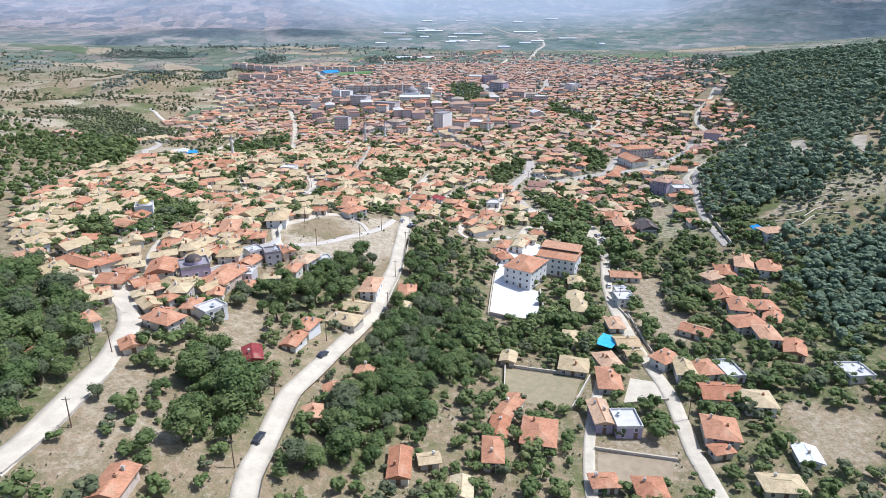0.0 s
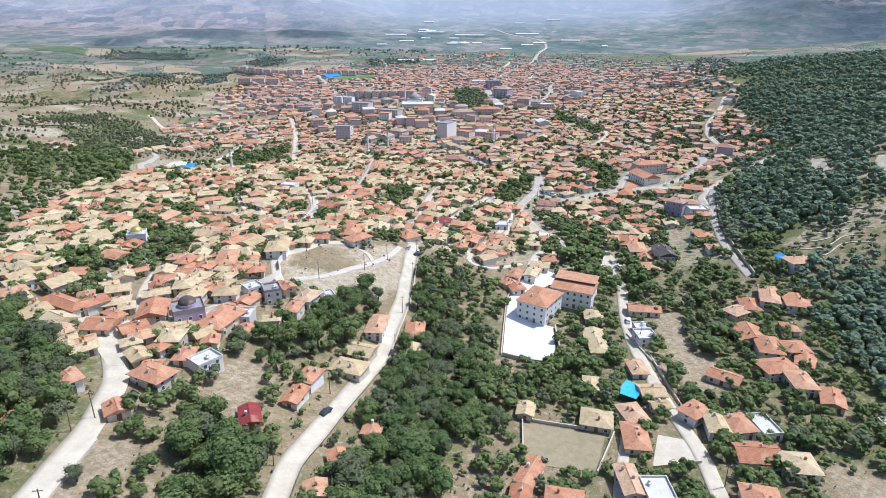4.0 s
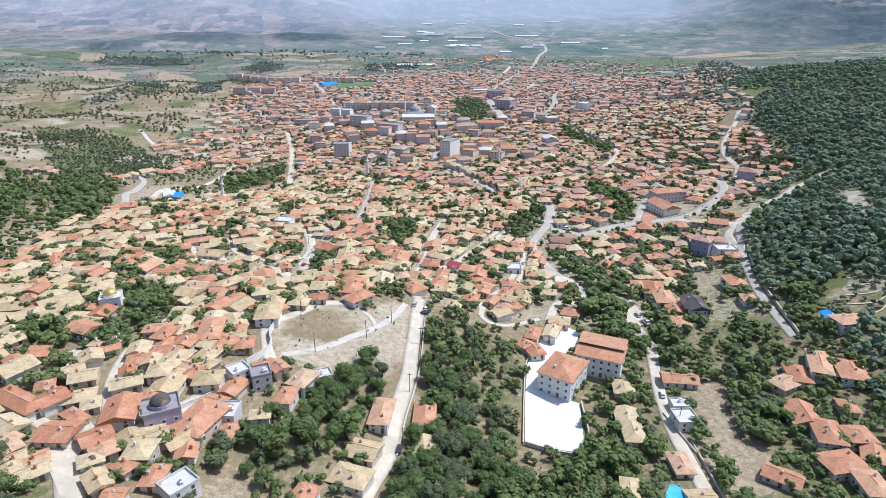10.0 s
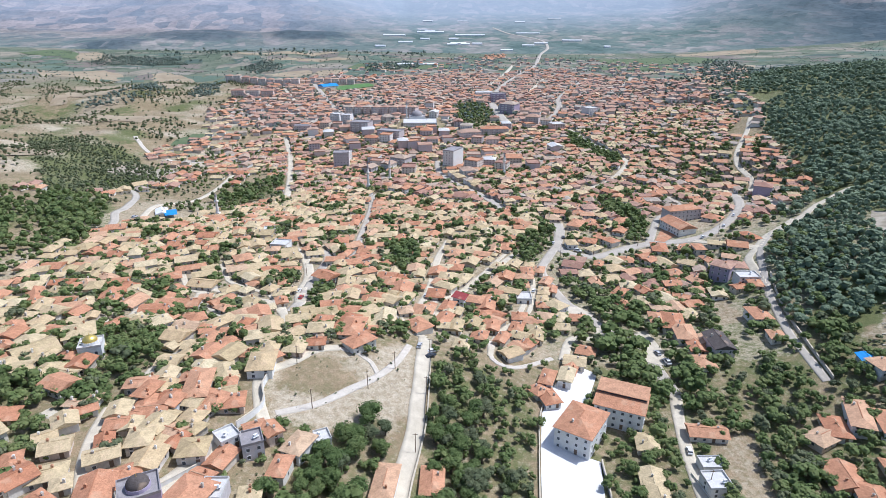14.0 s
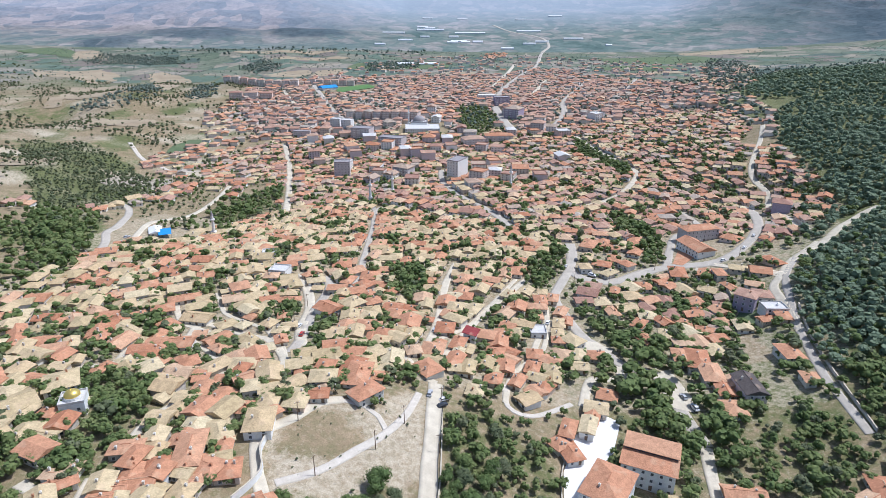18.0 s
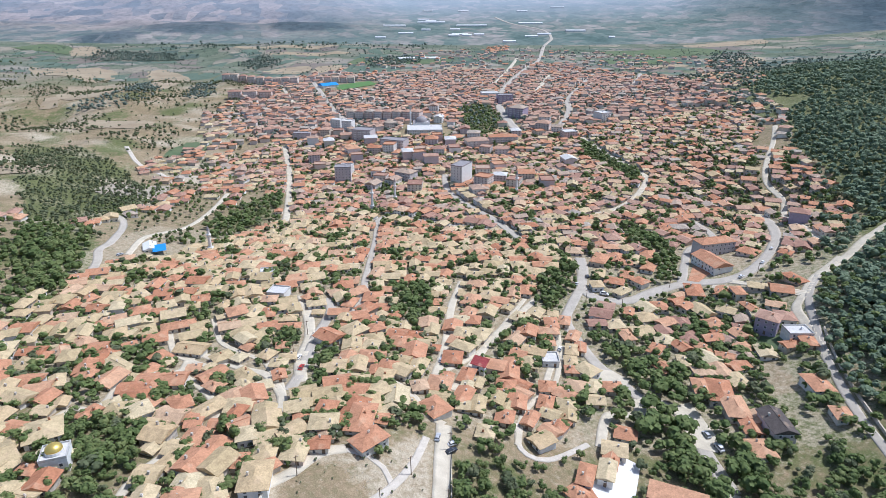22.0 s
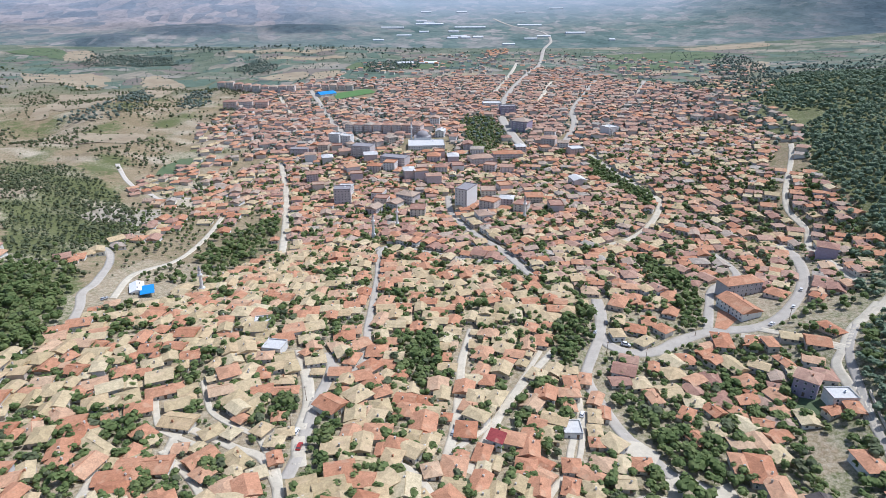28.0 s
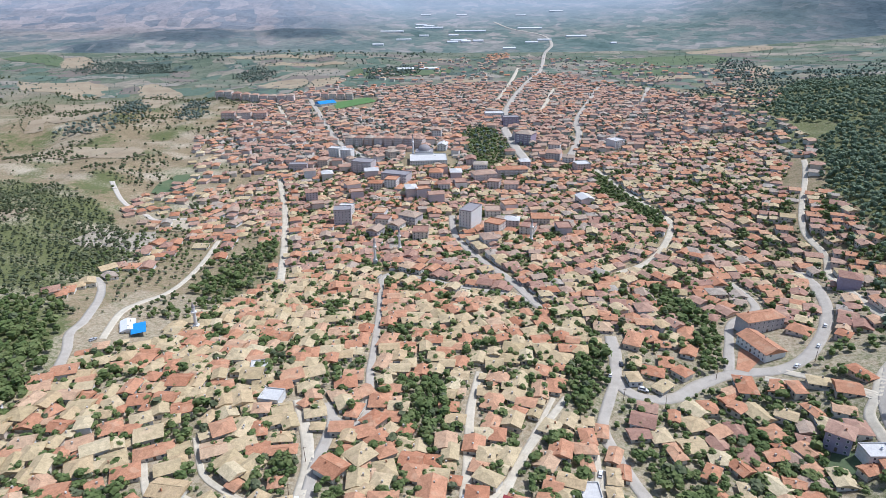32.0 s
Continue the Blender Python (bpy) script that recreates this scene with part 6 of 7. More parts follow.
# ---- mosques and minarets ----
mosque(-87.2, 197.8, 9.5, 8.5, 28, 6.0, 2.8, "lilac_wall", "roof_dark", "lilac mosque with a dark lead dome on a flat grey roof")
mosque(-137.5, 269.5, 7.5, 7.5, 20, 5.0, 2.5, "white_wall", "gold", "small white mosque with a golden dome")
minaret(-79, 612, 24)
minaret(-171, 491, 19)
minaret(-62, 640, 22)
minaret(45, 640, 22)
mosque(-48, 930, 22, 20, 0, 7, 8, "white_wall", "lead", "large white town mosque with a grey dome")
minaret(-62, 925, 30)
# ---- canopies, sheds and civic buildings ----
canopy(58.2, 192.8, 6.5, 9.0, -35, 2.6, "blue_tarp", "bright blue tarpaulin canopy stretched over a yard")
canopy(-14.5, 216, 3.2, 3.0, 0, 2.3, "blue_tarp", "small blue tarpaulin over a lean-to")
canopy(-201, 484, 8, 13, 25, 3.4, "blue_sheet", "blue sheet roof of an open shed beside the town")
house(-209, 488, 7, 13, 25, 1, "white_metal", "gable", "white_wall", label="low white shed with a white sheet roof beside a blue one", category="shed", name="shed")
house(142.4, 459.6, 21.5, 12.5, -75, 2, "roof_red", "gable", "white_wall", name="civic_building", category="building", label="long two-storey public building with a red roof")
house(152.5, 482.5, 24, 10, 14, 3, "roof_red", "hip", "grey_wall", name="civic_building", category="building", label="three-storey grey public building with a red hipped roof")
draped("paved_square", [(133, 463), (141, 453), (128, 441), (123, 444)], "roof_red", "pinkish paved square beside the public building", 0.3, category="square")
house(140.3, 386, 10, 9.5, -40, 3, "roof_town", "hip", "lilac_wall", label="tall lilac-walled house standing in a vegetable garden")
house(-3.5, 347.5, 5.5, 6.0, -20, 2, "roof_wine", "shed", "white_wall", label="white house with a wine-red sheet roof")
house(-120, 722, 16, 13, 5, 6, "lead", "flat", "grey_wall", label="tall grey apartment block standing over the old town", name="apartment_block", category="apartment")
house(-2, 690, 12, 22, -28, 7, "lead", "flat", "white_wall", label="tall white tower block with a flat roof", name="apartment_block", category="apartment")
block(-77, 837, 30, 16, -20, 4, "grey_wall", "lead", "flat")
block(-118, 880, 24, 18, -15, 5, "grey_wall", "lead", "flat")
block(-145, 936, 14, 12, -15, 5, "white_wall", "flat_roof", "flat")
block(-162, 950, 14, 12, -15, 5, "white_wall", "flat_roof", "flat")
block(-56, 711, 18, 14, -30, 4, "grey_wall", "roof_town")
block(187, 924, 16, 16, 30, 4, "white_wall", "flat_roof", "flat")
block(228, 524, 11, 12, 60, 3, "lilac_wall", "roof_town")
for k in range(9):
    block(-470 + 18.5 * k, 1440 - 4 * k, 15, 16, 2, 5, "town_wall", "roof_town")
for k in range(6):
    block(-296 + 17 * k, 1455 - 3 * k, 14, 14, 2, 4, "town_wall", "roof_town")
for k in range(3):
    block(-385 + 26 * k, 1222 + 3 * k, 22, 14, 8, 5, "town_wall", "roof_town")
for k in range(8):
    block(-150 + 13.5 * k, 1010 - 4.5 * k, 12, 13, -20, 5, "town_wall", "roof_town")
block(20, 840, 26, 16, 14, 3, "town_wall", "roof_town")
block(52, 850, 34, 14, 4, 3, "town_wall", "roof_red")
block(85, 985, 22, 20, -30, 5, "lilac_wall", "roof_town")
block(78, 1110, 24, 16, 5, 5, "lilac_wall", "lead", "flat")
block(60, 1190, 30, 20, 5, 3, "white_wall", "flat_roof", "flat")
house(-43, 905, 44, 34, 3, 2, "flat_roof", "flat", "white_wall", name="market_hall", category="hall", label="wide market hall with a flat white roof")
house(-5, 870, 24, 14, 25, 1, "roof_red", "hip", "white_wall", name="market_shelter", category="hall", label="low hall with an orange-red hipped roof")
house(-200, 905, 22, 12, 0, 3, "lead", "flat", "grey_wall", label="pinkish grey block with a flat roof beside the avenue", name="apartment_block", category="apartment")
# ---- sports ground ----
draped("football_pitch", [(-217, 1310), (-152, 1400), (-176, 1460), (-236, 1385)], "turf", "green football pitch", 0.9, 20, "pitch")
house(-246, 1362, 34, 22, 40, 2, "blue_sheet", "gable", "white_wall", name="sports_hall", category="hall", label="sports hall with a bright blue sheet roof")
# ---- walls, poles and vehicles along the near roads ----
wall_line([(-22.8, 205), (-21.0, 226), (-17.8, 248), (-17.0, 262), (-16.6, 285)], 0.7, 0.35, "white_wall", "low pale parapet wall along the road")
wall_line([(-84.5, 94), (-82.3, 108), (-82.5, 122), (-83.2, 134)], 0.6, 0.3, "stone_wall", "low stone kerb wall along the left road")
wall_line([(20.5, 178), (18.2, 157)], 1.2)
wall_line([(20.5, 178.5), (45, 173)], 1.0)
wall_line([(38.2, 154), (47.5, 172)], 1.3)
wall_line([(54.5, 157), (69, 159.5)], 1.0)
wall_line([(40.8, 136), (62, 132)], 0.9)
wall_line([(73.2, 180), (72.8, 197), (73.6, 222)], 1.0)
wall_line([(70, 239), (73, 216)], 0.8, 0.3, "white_wall", "low white wall beside the village street")
wall_line([(-74.5, 232), (-69.5, 243), (-72, 252), (-71, 261)], 2.4, 0.4, "white_wall", "tall white retaining wall at the foot of the bald hill")
wall_line([(-86, 204), (-78, 216), (-72, 230)], 1.5, 0.35, "white_wall", "white wall along the village street")
wall_line([(140.8, 283), (143, 302), (147, 325), (152.5, 349), (160, 374)], 1.4, 0.4, "stone_wall", "long stone retaining wall at the forest edge")
for k in range(6):
    wall_line([(163 + 4 * k, 290 + 6.6 * k), (174 + 4 * k, 287 + 7 * k), (186 + 4 * k, 294 + 6.2 * k), (197 + 4 * k - 3 * (k % 2), 291 + 6 * k)], 0.25, 0.6, "rubble", "dry stone terrace wall on the hillside", "terrace_wall")
for x, y, turn in ((-79.9, 109.2, 10), (-90.2, 136.1, 10), (-88.1, 142.2, 10), (-17.6, 265.7, 0), (-20.6, 238, 0), (-54.5, 245.8, 60), (-63.8, 266.7, 30), (-29.6, 274.5, 40), (-38.1, 175.5, 20), (-45.4, 107.4, 0), (-44.8, 137.9, 0),
                   (-21.3, 209.9, 0), (-38, 260.2, 50), (-21, 196, 0), (-17.1, 290, 0), (71.5, 150, 0), (72, 186, 0), (72.8, 232, 0), (58.5, 420, 0), (77, 415, 80), (-83, 372, 20), (-84.5, 350, 10), (110, 437, 70), (162, 443, 60)):
    utility_pole(x, y, turn, random.uniform(-3, 3))
for x, y, turn, c, van in ((-37.4, 165, 62, 2, False), (-43.2, 118, 80, 2, False), (57.4, 440, 70, 0, False), (65.6, 449.4, 85, 2, False), (70.6, 428, -25, 0, True), (-82.0, 348.3, 80, 0, False), (-218, 468, 60, 1, False), (-21.3, 294.5, 80, 1, False),
                      (-16.6, 289, 35, 2, False), (-15.8, 293, 30, 0, False), (-22.3, 208, 85, 2, False), (82.4, 312.6, 100, 1, False), (78.5, 322, 120, 0, False), (152, 441, 35, 0, False), (171, 456, 50, 0, False), (36, 372, 70, 0, False),
                      (-20.3, 353, 75, 1, False), (73.4, 250, 80, 0, False), (-78.5, 338, 85, 3, False), (186, 476, 55, 0, False), (84, 305, 100, 0, True)):
    car(x, y, turn, PAINTS[c], van)

# ---- garden plots and bare ground ----
draped("garden_plot", [(20.9, 177), (45, 172), (38, 155), (18.6, 157.5)], "weeds", "walled garden plot with dry weeds and rows", 0.1)
draped("building_plot", [(41.2, 134), (61.3, 134), (58, 124), (38.6, 123)], "field", "dry straw-covered building plot", 0.1)
draped("yard_plot", [(54.7, 158), (69, 159.4), (70.5, 169), (60.7, 172)], "concrete", "pale walled yard", 0.1)
draped("vegetable_plot", [(128, 372), (141, 366), (150, 377), (138, 385)], "green_field", "green vegetable plot in rows", 0.15)
draped("forest_clearing", [(238, 420), (241, 412), (221, 370), (219, 384), (230, 408)], "rubble", "pale bare clearing in the forest", 0.3)
draped("forest_clearing", [(258, 387), (263, 383), (245, 356), (246, 366), (250, 378)], "rubble", "pale bare clearing in the forest", 0.3)
draped("rock_face", [(-339, 656), (-336, 699), (-310, 690), (-287, 700), (-264, 647), (-284, 636), (-300, 650), (-320, 642)], "rubble", "pale eroded rock face on the scrub hill", 0.4)
for yard in ([(50, 357), (57, 356), (63, 349), (58, 342), (49, 349)], [(74, 330), (84, 334), (86, 312), (83, 303), (76, 306)], [(62, 335), (67, 338), (64, 325), (60, 322)]):
    draped("street_yard", yard, "concrete", "pale concrete yard beside the tree-lined road", 0.3, category="yard")
draped("village_square", [(-112.4, 184.9), (-108.5, 197.9), (-100.5, 190.1), (-102.1, 182.3), (-93.4, 168.3), (-97.5, 166.5), (-104.4, 174.2)], "concrete", "pale concrete village square where lanes meet", 0.3, category="square")
draped("mosque_court", [(-85.2, 202.8), (-76.9, 217.8), (-73.0, 215.9), (-80.3, 201.2)], "concrete", "pale concrete court beside the lilac mosque", 0.3, category="square")
SQUARE = [(-112, 184), (-108, 198), (-100, 190), (-102, 182), (-93, 168), (-98, 166), (-105, 174)]
OPEN_PLACES = [[(50, 357), (57, 356), (63, 349), (58, 342), (49, 349)], [(74, 330), (84, 334), (86, 312), (83, 303), (76, 306)], [(113, 299), (121, 298), (125, 318), (132, 339), (121, 335), (116, 314)], [(51, 188), (60, 184), (66, 192), (66, 199), (56, 200)], YARD, SQUARE, [(-86, 202), (-77, 218), (-73, 216), (-80, 201)], [(18, 157), (20, 178), (46, 173), (39, 154)], [(38, 122), (41, 136), (62, 135), (59, 123)], [(54, 157), (60, 173), (72, 170), (70, 158)], [(118, 330), (128, 322), (134, 345), (124, 352)], [(128, 292), (136, 300), (131, 326), (122, 315)],
               [(127, 372), (141, 365), (151, 377), (138, 386)], [(238, 424), (244, 412), (221, 366), (216, 384)], [(258, 391), (267, 383), (245, 352), (243, 366)], [(-225, 470), (-185, 465), (-188, 505), (-228, 505)], [(128, 440), (165, 445), (170, 495), (130, 490)],
               [(-75, 880), (-10, 880), (-10, 960), (-75, 960)], [(-270, 1300), (-150, 1300), (-150, 1470), (-270, 1470)]]

# ---- the crowded town ----
TOWN_OLD = [(-22, 312), (-48, 288), (-78, 262), (-100, 262), (-112, 255), (-118, 232), (-150, 205), (-185, 250), (-215, 330), (-228, 400), (-205, 470), (-165, 540), (-150, 590), (-70, 600), (40, 530), (62, 480), (62, 440), (45, 395), (52, 355), (40, 322), (5, 318)]
TOWN_EAST = [(62, 450), (110, 445), (150, 452), (160, 400), (100, 330), (85, 345), (55, 385)]
TOWN_CANAL = [(150, 445), (215, 470), (250, 500), (285, 590), (300, 680), (250, 740), (180, 760), (165, 640), (140, 540), (112, 450)]
TOWN_MIDDLE = [(-150, 590), (-70, 600), (40, 530), (70, 480), (112, 450), (140, 540), (165, 640), (185, 760), (260, 690), (310, 760), (340, 900), (-240, 900), (-225, 780), (-190, 690)]
TOWN_FAR = [(-250, 900), (345, 900), (420, 1150), (430, 1400), (330, 1700), (240, 1950), (150, 1700), (-80, 1650), (-330, 1560), (-400, 1330), (-330, 1050)]
WEST_ROW = [(-330, 520), (-270, 525), (-262, 560), (-330, 560)]
WEST_HAMLET = [(-360, 760), (-300, 700), (-225, 700), (-240, 850), (-330, 900)]


def placed_clear(x, y, r, tight=0.97):
    for hx, hy, hr, *_ in NEARBY.get((int(x // 30), int(y // 30)), ()):
        if math.hypot(hx - x, hy - y) < (r + hr) * tight:
            return False
    return True


NEARBY = {}


def note(x, y, r):
    for i in (-1, 0, 1):
        for j in (-1, 0, 1):
            NEARBY.setdefault((int(x // 30) + i, int(y // 30) + j), []).append((x, y, r))


for _h in HOUSES:
    note(_h[0], _h[1], (_h[3] + _h[4]) / 4)
KEEP_OPEN = WOODS + [BALD] + OPEN_PLACES
wood_boxes = [(z, min(p[0] for p in z), max(p[0] for p in z), min(p[1] for p in z), max(p[1] for p in z)) for z in KEEP_OPEN]


def in_any(x, y, boxes):
    return any(a <= x <= b and c <= y <= d and inside(z, x, y) for z, a, b, c, d in boxes)


def fill(poly, pitch, roofs, walls, storeys, sizes, chance_of=1.0, singles=False, forms=("hip", "gable", "gable"), seed=1, tight=0.86):
    """Houses on a loose grid in a quarter, turned along the streets, off the roads and woods."""
    r = random.Random(seed)
    x0, x1, y0, y1 = min(p[0] for p in poly), max(p[0] for p in poly), min(p[1] for p in poly), max(p[1] for p in poly)
    rows = int((y1 - y0) / pitch) + 1
    for j in range(rows):
        for i in range(int((x1 - x0) / pitch) + 1):
            x, y = x0 + (i + 0.5 * (j % 2)) * pitch + r.uniform(-0.3, 0.3) * pitch, y0 + j * pitch + r.uniform(-0.3, 0.3) * pitch
            w, d = r.uniform(*sizes), r.uniform(sizes[0], sizes[1] * 0.92)
            if r.random() > chance_of or not inside(poly, x, y) or in_any(x, y, wood_boxes) or (y > 300 and waves(x, y, 48, 77) > 0.4):
                continue
            gap, turn = road_gap(x, y)
            if gap < min(w, d) * 0.47 or not placed_clear(x, y, (w + d) / 4, tight):
                continue
            rot = math.degrees(turn) + r.uniform(-7, 7) if gap < 26 else 25 * waves(x, y, 160, 11) + r.uniform(-12, 12)
            form, st = r.choice(forms), r.choice(storeys)
            note(x, y, (w + d) / 4)
            if singles and y < 372:
                house(x, y, w, d, rot % 180 - 90, st, r.choice(roofs), form, r.choice(walls))
            else:
                plain_house(x, y, w, d, rot % 180 - 90, st, r.choice(roofs), form if st < 4 or r.random() < 0.7 else "flat", r.choice(walls), y < 640)


OLD = ("roof_tan", "roof_tan", "roof_tan", "roof_red", "roof_red")
NEW = ("roof_red", "roof_red", "roof_town", "roof_town", "roof_tan")
FAR = ("roof_town", "roof_town", "roof_town", "roof_red", "roof_town")
VILLAGE_WEST = [(-162, 198), (-118, 232), (-112, 255), (-78, 262), (-68, 240), (-72, 190), (-88, 158), (-128, 182)]
fill(VILLAGE_WEST, 7.5, ("roof_red", "roof_red", "roof_tan", "roof_tan"), ("wall", "wall", "stone_wall"), (1, 1, 1.2), (5.5, 9.0), 1.0, True, seed=8, tight=0.76)
fill(VILLAGE_WEST, 6.2, ("roof_red", "roof_tan", "roof_tan"), ("wall", "stone_wall"), (0.9, 1), (4.2, 6.5), 1.0, True, seed=12, tight=0.76)
TOWN_CENTER = [(-140, 680), (-60, 640), (70, 640), (120, 760), (150, 980), (60, 1050), (-160, 1040), (-190, 860)]
fill(TOWN_CENTER, 25, ("roof_town", "roof_red", "roof_town", "flat_roof"), ("wall", "town_wall", "white_wall", "grey_wall"), (3.5, 4, 5), (11, 17), 0.6, seed=13, forms=("hip", "flat", "gable"))
fill([(-80, 1660), (60, 1680), (240, 1960), (330, 1700), (430, 1400), (700, 1500), (800, 1900), (480, 2350), (100, 2450), (-250, 2050), (-330, 1600)], 30, FAR, ("town_wall", "wall"), (1, 2, 3), (9, 15), 0.4, seed=14)
fill([(0, 296), (48, 300), (62, 335), (45, 350), (0, 335)], 7.0, OLD, ("wall", "white_wall"), (1, 1.2), (5.5, 9), 0.95, seed=15, tight=0.8)
fill(TOWN_OLD, 6.6, OLD, ("wall", "wall", "stone_wall", "white_wall"), (1, 1, 1.2, 1.5), (6.0, 10.5), 0.95, seed=1, tight=0.85)
fill(TOWN_OLD, 5.2, OLD, ("wall", "stone_wall"), (0.8, 1), (4.0, 6.2), 0.5, seed=10, tight=0.8)
fill(TOWN_EAST, 7.4, NEW, ("wall", "white_wall"), (1, 1, 1.4), (6, 10.5), 0.9, seed=2, tight=0.82)
fill(TOWN_CANAL, 7.6, NEW, ("wall", "town_wall"), (1, 1, 1.4), (6.5, 11), 0.9, seed=3, tight=0.82)
fill(TOWN_MIDDLE, 7.4, NEW, ("wall", "town_wall", "white_wall"), (1, 1, 1.3, 1.9), (6.5, 11), 0.97, seed=4, tight=0.8)
fill(TOWN_MIDDLE, 6.0, NEW, ("wall", "town_wall"), (0.8, 1, 1.2), (4.5, 7.5), 0.85, seed=11, tight=0.78)
fill(TOWN_FAR, 11.0, FAR, ("town_wall", "town_wall", "wall"), (1, 1.4, 2, 2, 3), (8, 13), 0.85, seed=5, tight=0.86)
fill(TOWN_FAR, 8.5, FAR, ("town_wall", "wall"), (1, 1, 1.3), (5.5, 8.5), 0.75, seed=23, tight=0.84)
fill(WEST_ROW, 9, NEW, ("wall",), (1, 1.5), (7, 11), 0.85, seed=6)
fill([(-319, 855), (-399, 1114), (-377, 1182), (-320, 1171), (-227, 850), (-215, 741), (-253, 723)], 13, NEW, ("wall", "town_wall"), (1, 1.5, 2), (7, 12), 0.62, seed=20)
fill([(300, 690), (371, 826), (423, 1035), (559, 1251), (500, 1420), (420, 1150), (345, 900)], 14, NEW, ("wall", "white_wall"), (1, 1.5), (8, 12), 0.6, seed=21)
fill([(131, 2290), (222, 2450), (225, 2600), (145, 2550)], 17, ("roof_red",), ("wall",), (1.5, 2), (10, 13), 0.9, seed=22)
for k, z in enumerate(([(-298, 498), (-309, 552), (-282, 574), (-268, 546), (-278, 498)], [(-290, 596), (-269, 646), (-274, 710), (-247, 662), (-251, 597), (-262, 568)], [(-269, 731), (-261, 842), (-222, 857), (-178, 716), (-196, 684), (-209, 623), (-228, 634)])):
    fill(z, 9.5, NEW, ("wall", "white_wall"), (1, 1, 1.4), (7, 11.5), 0.85, seed=24 + k)
fill(WEST_HAMLET, 12, NEW, ("wall",), (1, 1.5), (7, 11), 0.6, seed=7)

for (kind, mat), (v, f) in STUFF.items():
    name = {"walls": "town_house_walls", "roofs": "town_house_roofs", "windows": "town_house_windows"}[kind]
    words = {"walls": "plastered walls of many crowded town houses", "roofs": "tiled roofs of many crowded town houses", "windows": "dark windows of many crowded town houses"}[kind]
    tagged(new(name, mesh_of(name, v, f, mat)), words, "houses", kind="stuff")

# ---- trees and scrub ----
KINDS = [tree_kind(10 + k, leaf) for k, leaf in enumerate(("leaf", "leaf", "leaf", "olive", "leaf"))]
TREEWORDS = ["broad green leafy tree with a rounded crown", "dense green tree with an uneven crown", "full green walnut-like tree on dry ground", "grey-green olive-like tree on dry ground", "bright green fruit tree"]
CLOUDS = {k: [leaf_cloud(40 + s, n, size, 1.0, 0.85, lobes, (0.72, 0.92) if k == "mid" else (0.85, 1.05), 0.35) for s in range(5)] for k, n, size, lobes in (("mid", 72, 0.15, 4), ("bush", 26, 0.24, 2), ("far", 14, 0.3, 1), ("speck", 7, 0.36, 1))}
CONES = [cone_cloud(70 + s, 60, 0.3) for s in range(3)]
WOODSTUFF = {}
single_trees = 0
grow = random.Random(9)


def stuff_tree(x, y, r, leaf, detail, shape=None, squash=1.0):
    if detail == "mid" and (r < 1.9 or y > 300):
        detail = "bush" if y < 400 else "far"
    if detail == "far" and y > 900:
        detail = "speck"
    v, f = shape or grow.choice(CLOUDS[detail])
    v = np.asarray(v) * (r, r, r * squash)
    a = grow.uniform(0, 6.28)
    c, s = math.cos(a), math.sin(a)
    z = G(x, y) + r * (0.95 if shape is None else 0.4)
    got = WOODSTUFF.setdefault(leaf, [[], [], 0])
    got[0].append(np.stack([x + c * v[:, 0] - s * v[:, 1], y + s * v[:, 0] + c * v[:, 1], z + v[:, 2]], 1))
    got[1].append((f, got[2]))
    got[2] += len(v)


def tree(x, y, r, kind=None):
    """One tree: a thing of its own in the near stretch, part of the woods beyond."""
    global single_trees
    if y < 262 and single_trees < 295 and r > 1.9:
        k = grow.randrange(5) if kind is None else kind
        t = copy_thing(KINDS[k], Matrix.LocRotScale((x, y, G(x, y) - 0.05), Euler((0, 0, grow.uniform(0, 6.28))), (r, r, r * grow.uniform(0.85, 1.2))))
        tagged(t, TREEWORDS[k], "tree", "trees among the houses")
        single_trees += 1
    else:
        stuff_tree(x, y, r, "olive" if kind == 3 else "leaf", "mid" if y < 520 else "far")


def scatter(poly, pitch, sizes, keep=1.0, leaf=None, seed=1, detail=None, clear=True, cones=0.0, near_walls=0.7, clump=None, verge=0.75, sway=None):
    sway = min(9.0, 1.2 * pitch) if sway is None else sway
    r = random.Random(seed)
    x0, x1, y0, y1 = min(p[0] for p in poly), max(p[0] for p in poly), min(p[1] for p in poly), max(p[1] for p in poly)
    for j in range(int((y1 - y0) / pitch) + 1):
        for i in range(int((x1 - x0) / pitch) + 1):
            x, y = x0 + (i + 0.5 * (j % 2)) * pitch + r.uniform(-0.45, 0.45) * pitch, y0 + j * pitch + r.uniform(-0.45, 0.45) * pitch
            size = r.uniform(*sizes) * (0.75 + 0.5 * r.random())
            if clump and waves(x, y, clump[0], seed) < clump[1]:
                continue
            if r.random() > keep or not inside(poly, x + sway * math.sin(y * 0.21 + x * 0.05) * r.uniform(0.3, 1), y + sway * math.sin(x * 0.17 - y * 0.04) * r.uniform(0.3, 1)):
                continue
            if clear and (road_gap(x, y)[0] < size * verge or not placed_clear(x, y, size * 0.7, near_walls) or in_any(x, y, open_boxes)):
                continue
            if r.random() < cones:
                stuff_tree(x, y, size * 0.55, "pine", "far", grow.choice(CONES))
            elif leaf:
                stuff_tree(x, y, size, leaf, detail or ("mid" if y < 520 else "far"))
            else:
                tree(x, y, size, 3 if r.random() < 0.12 else None)


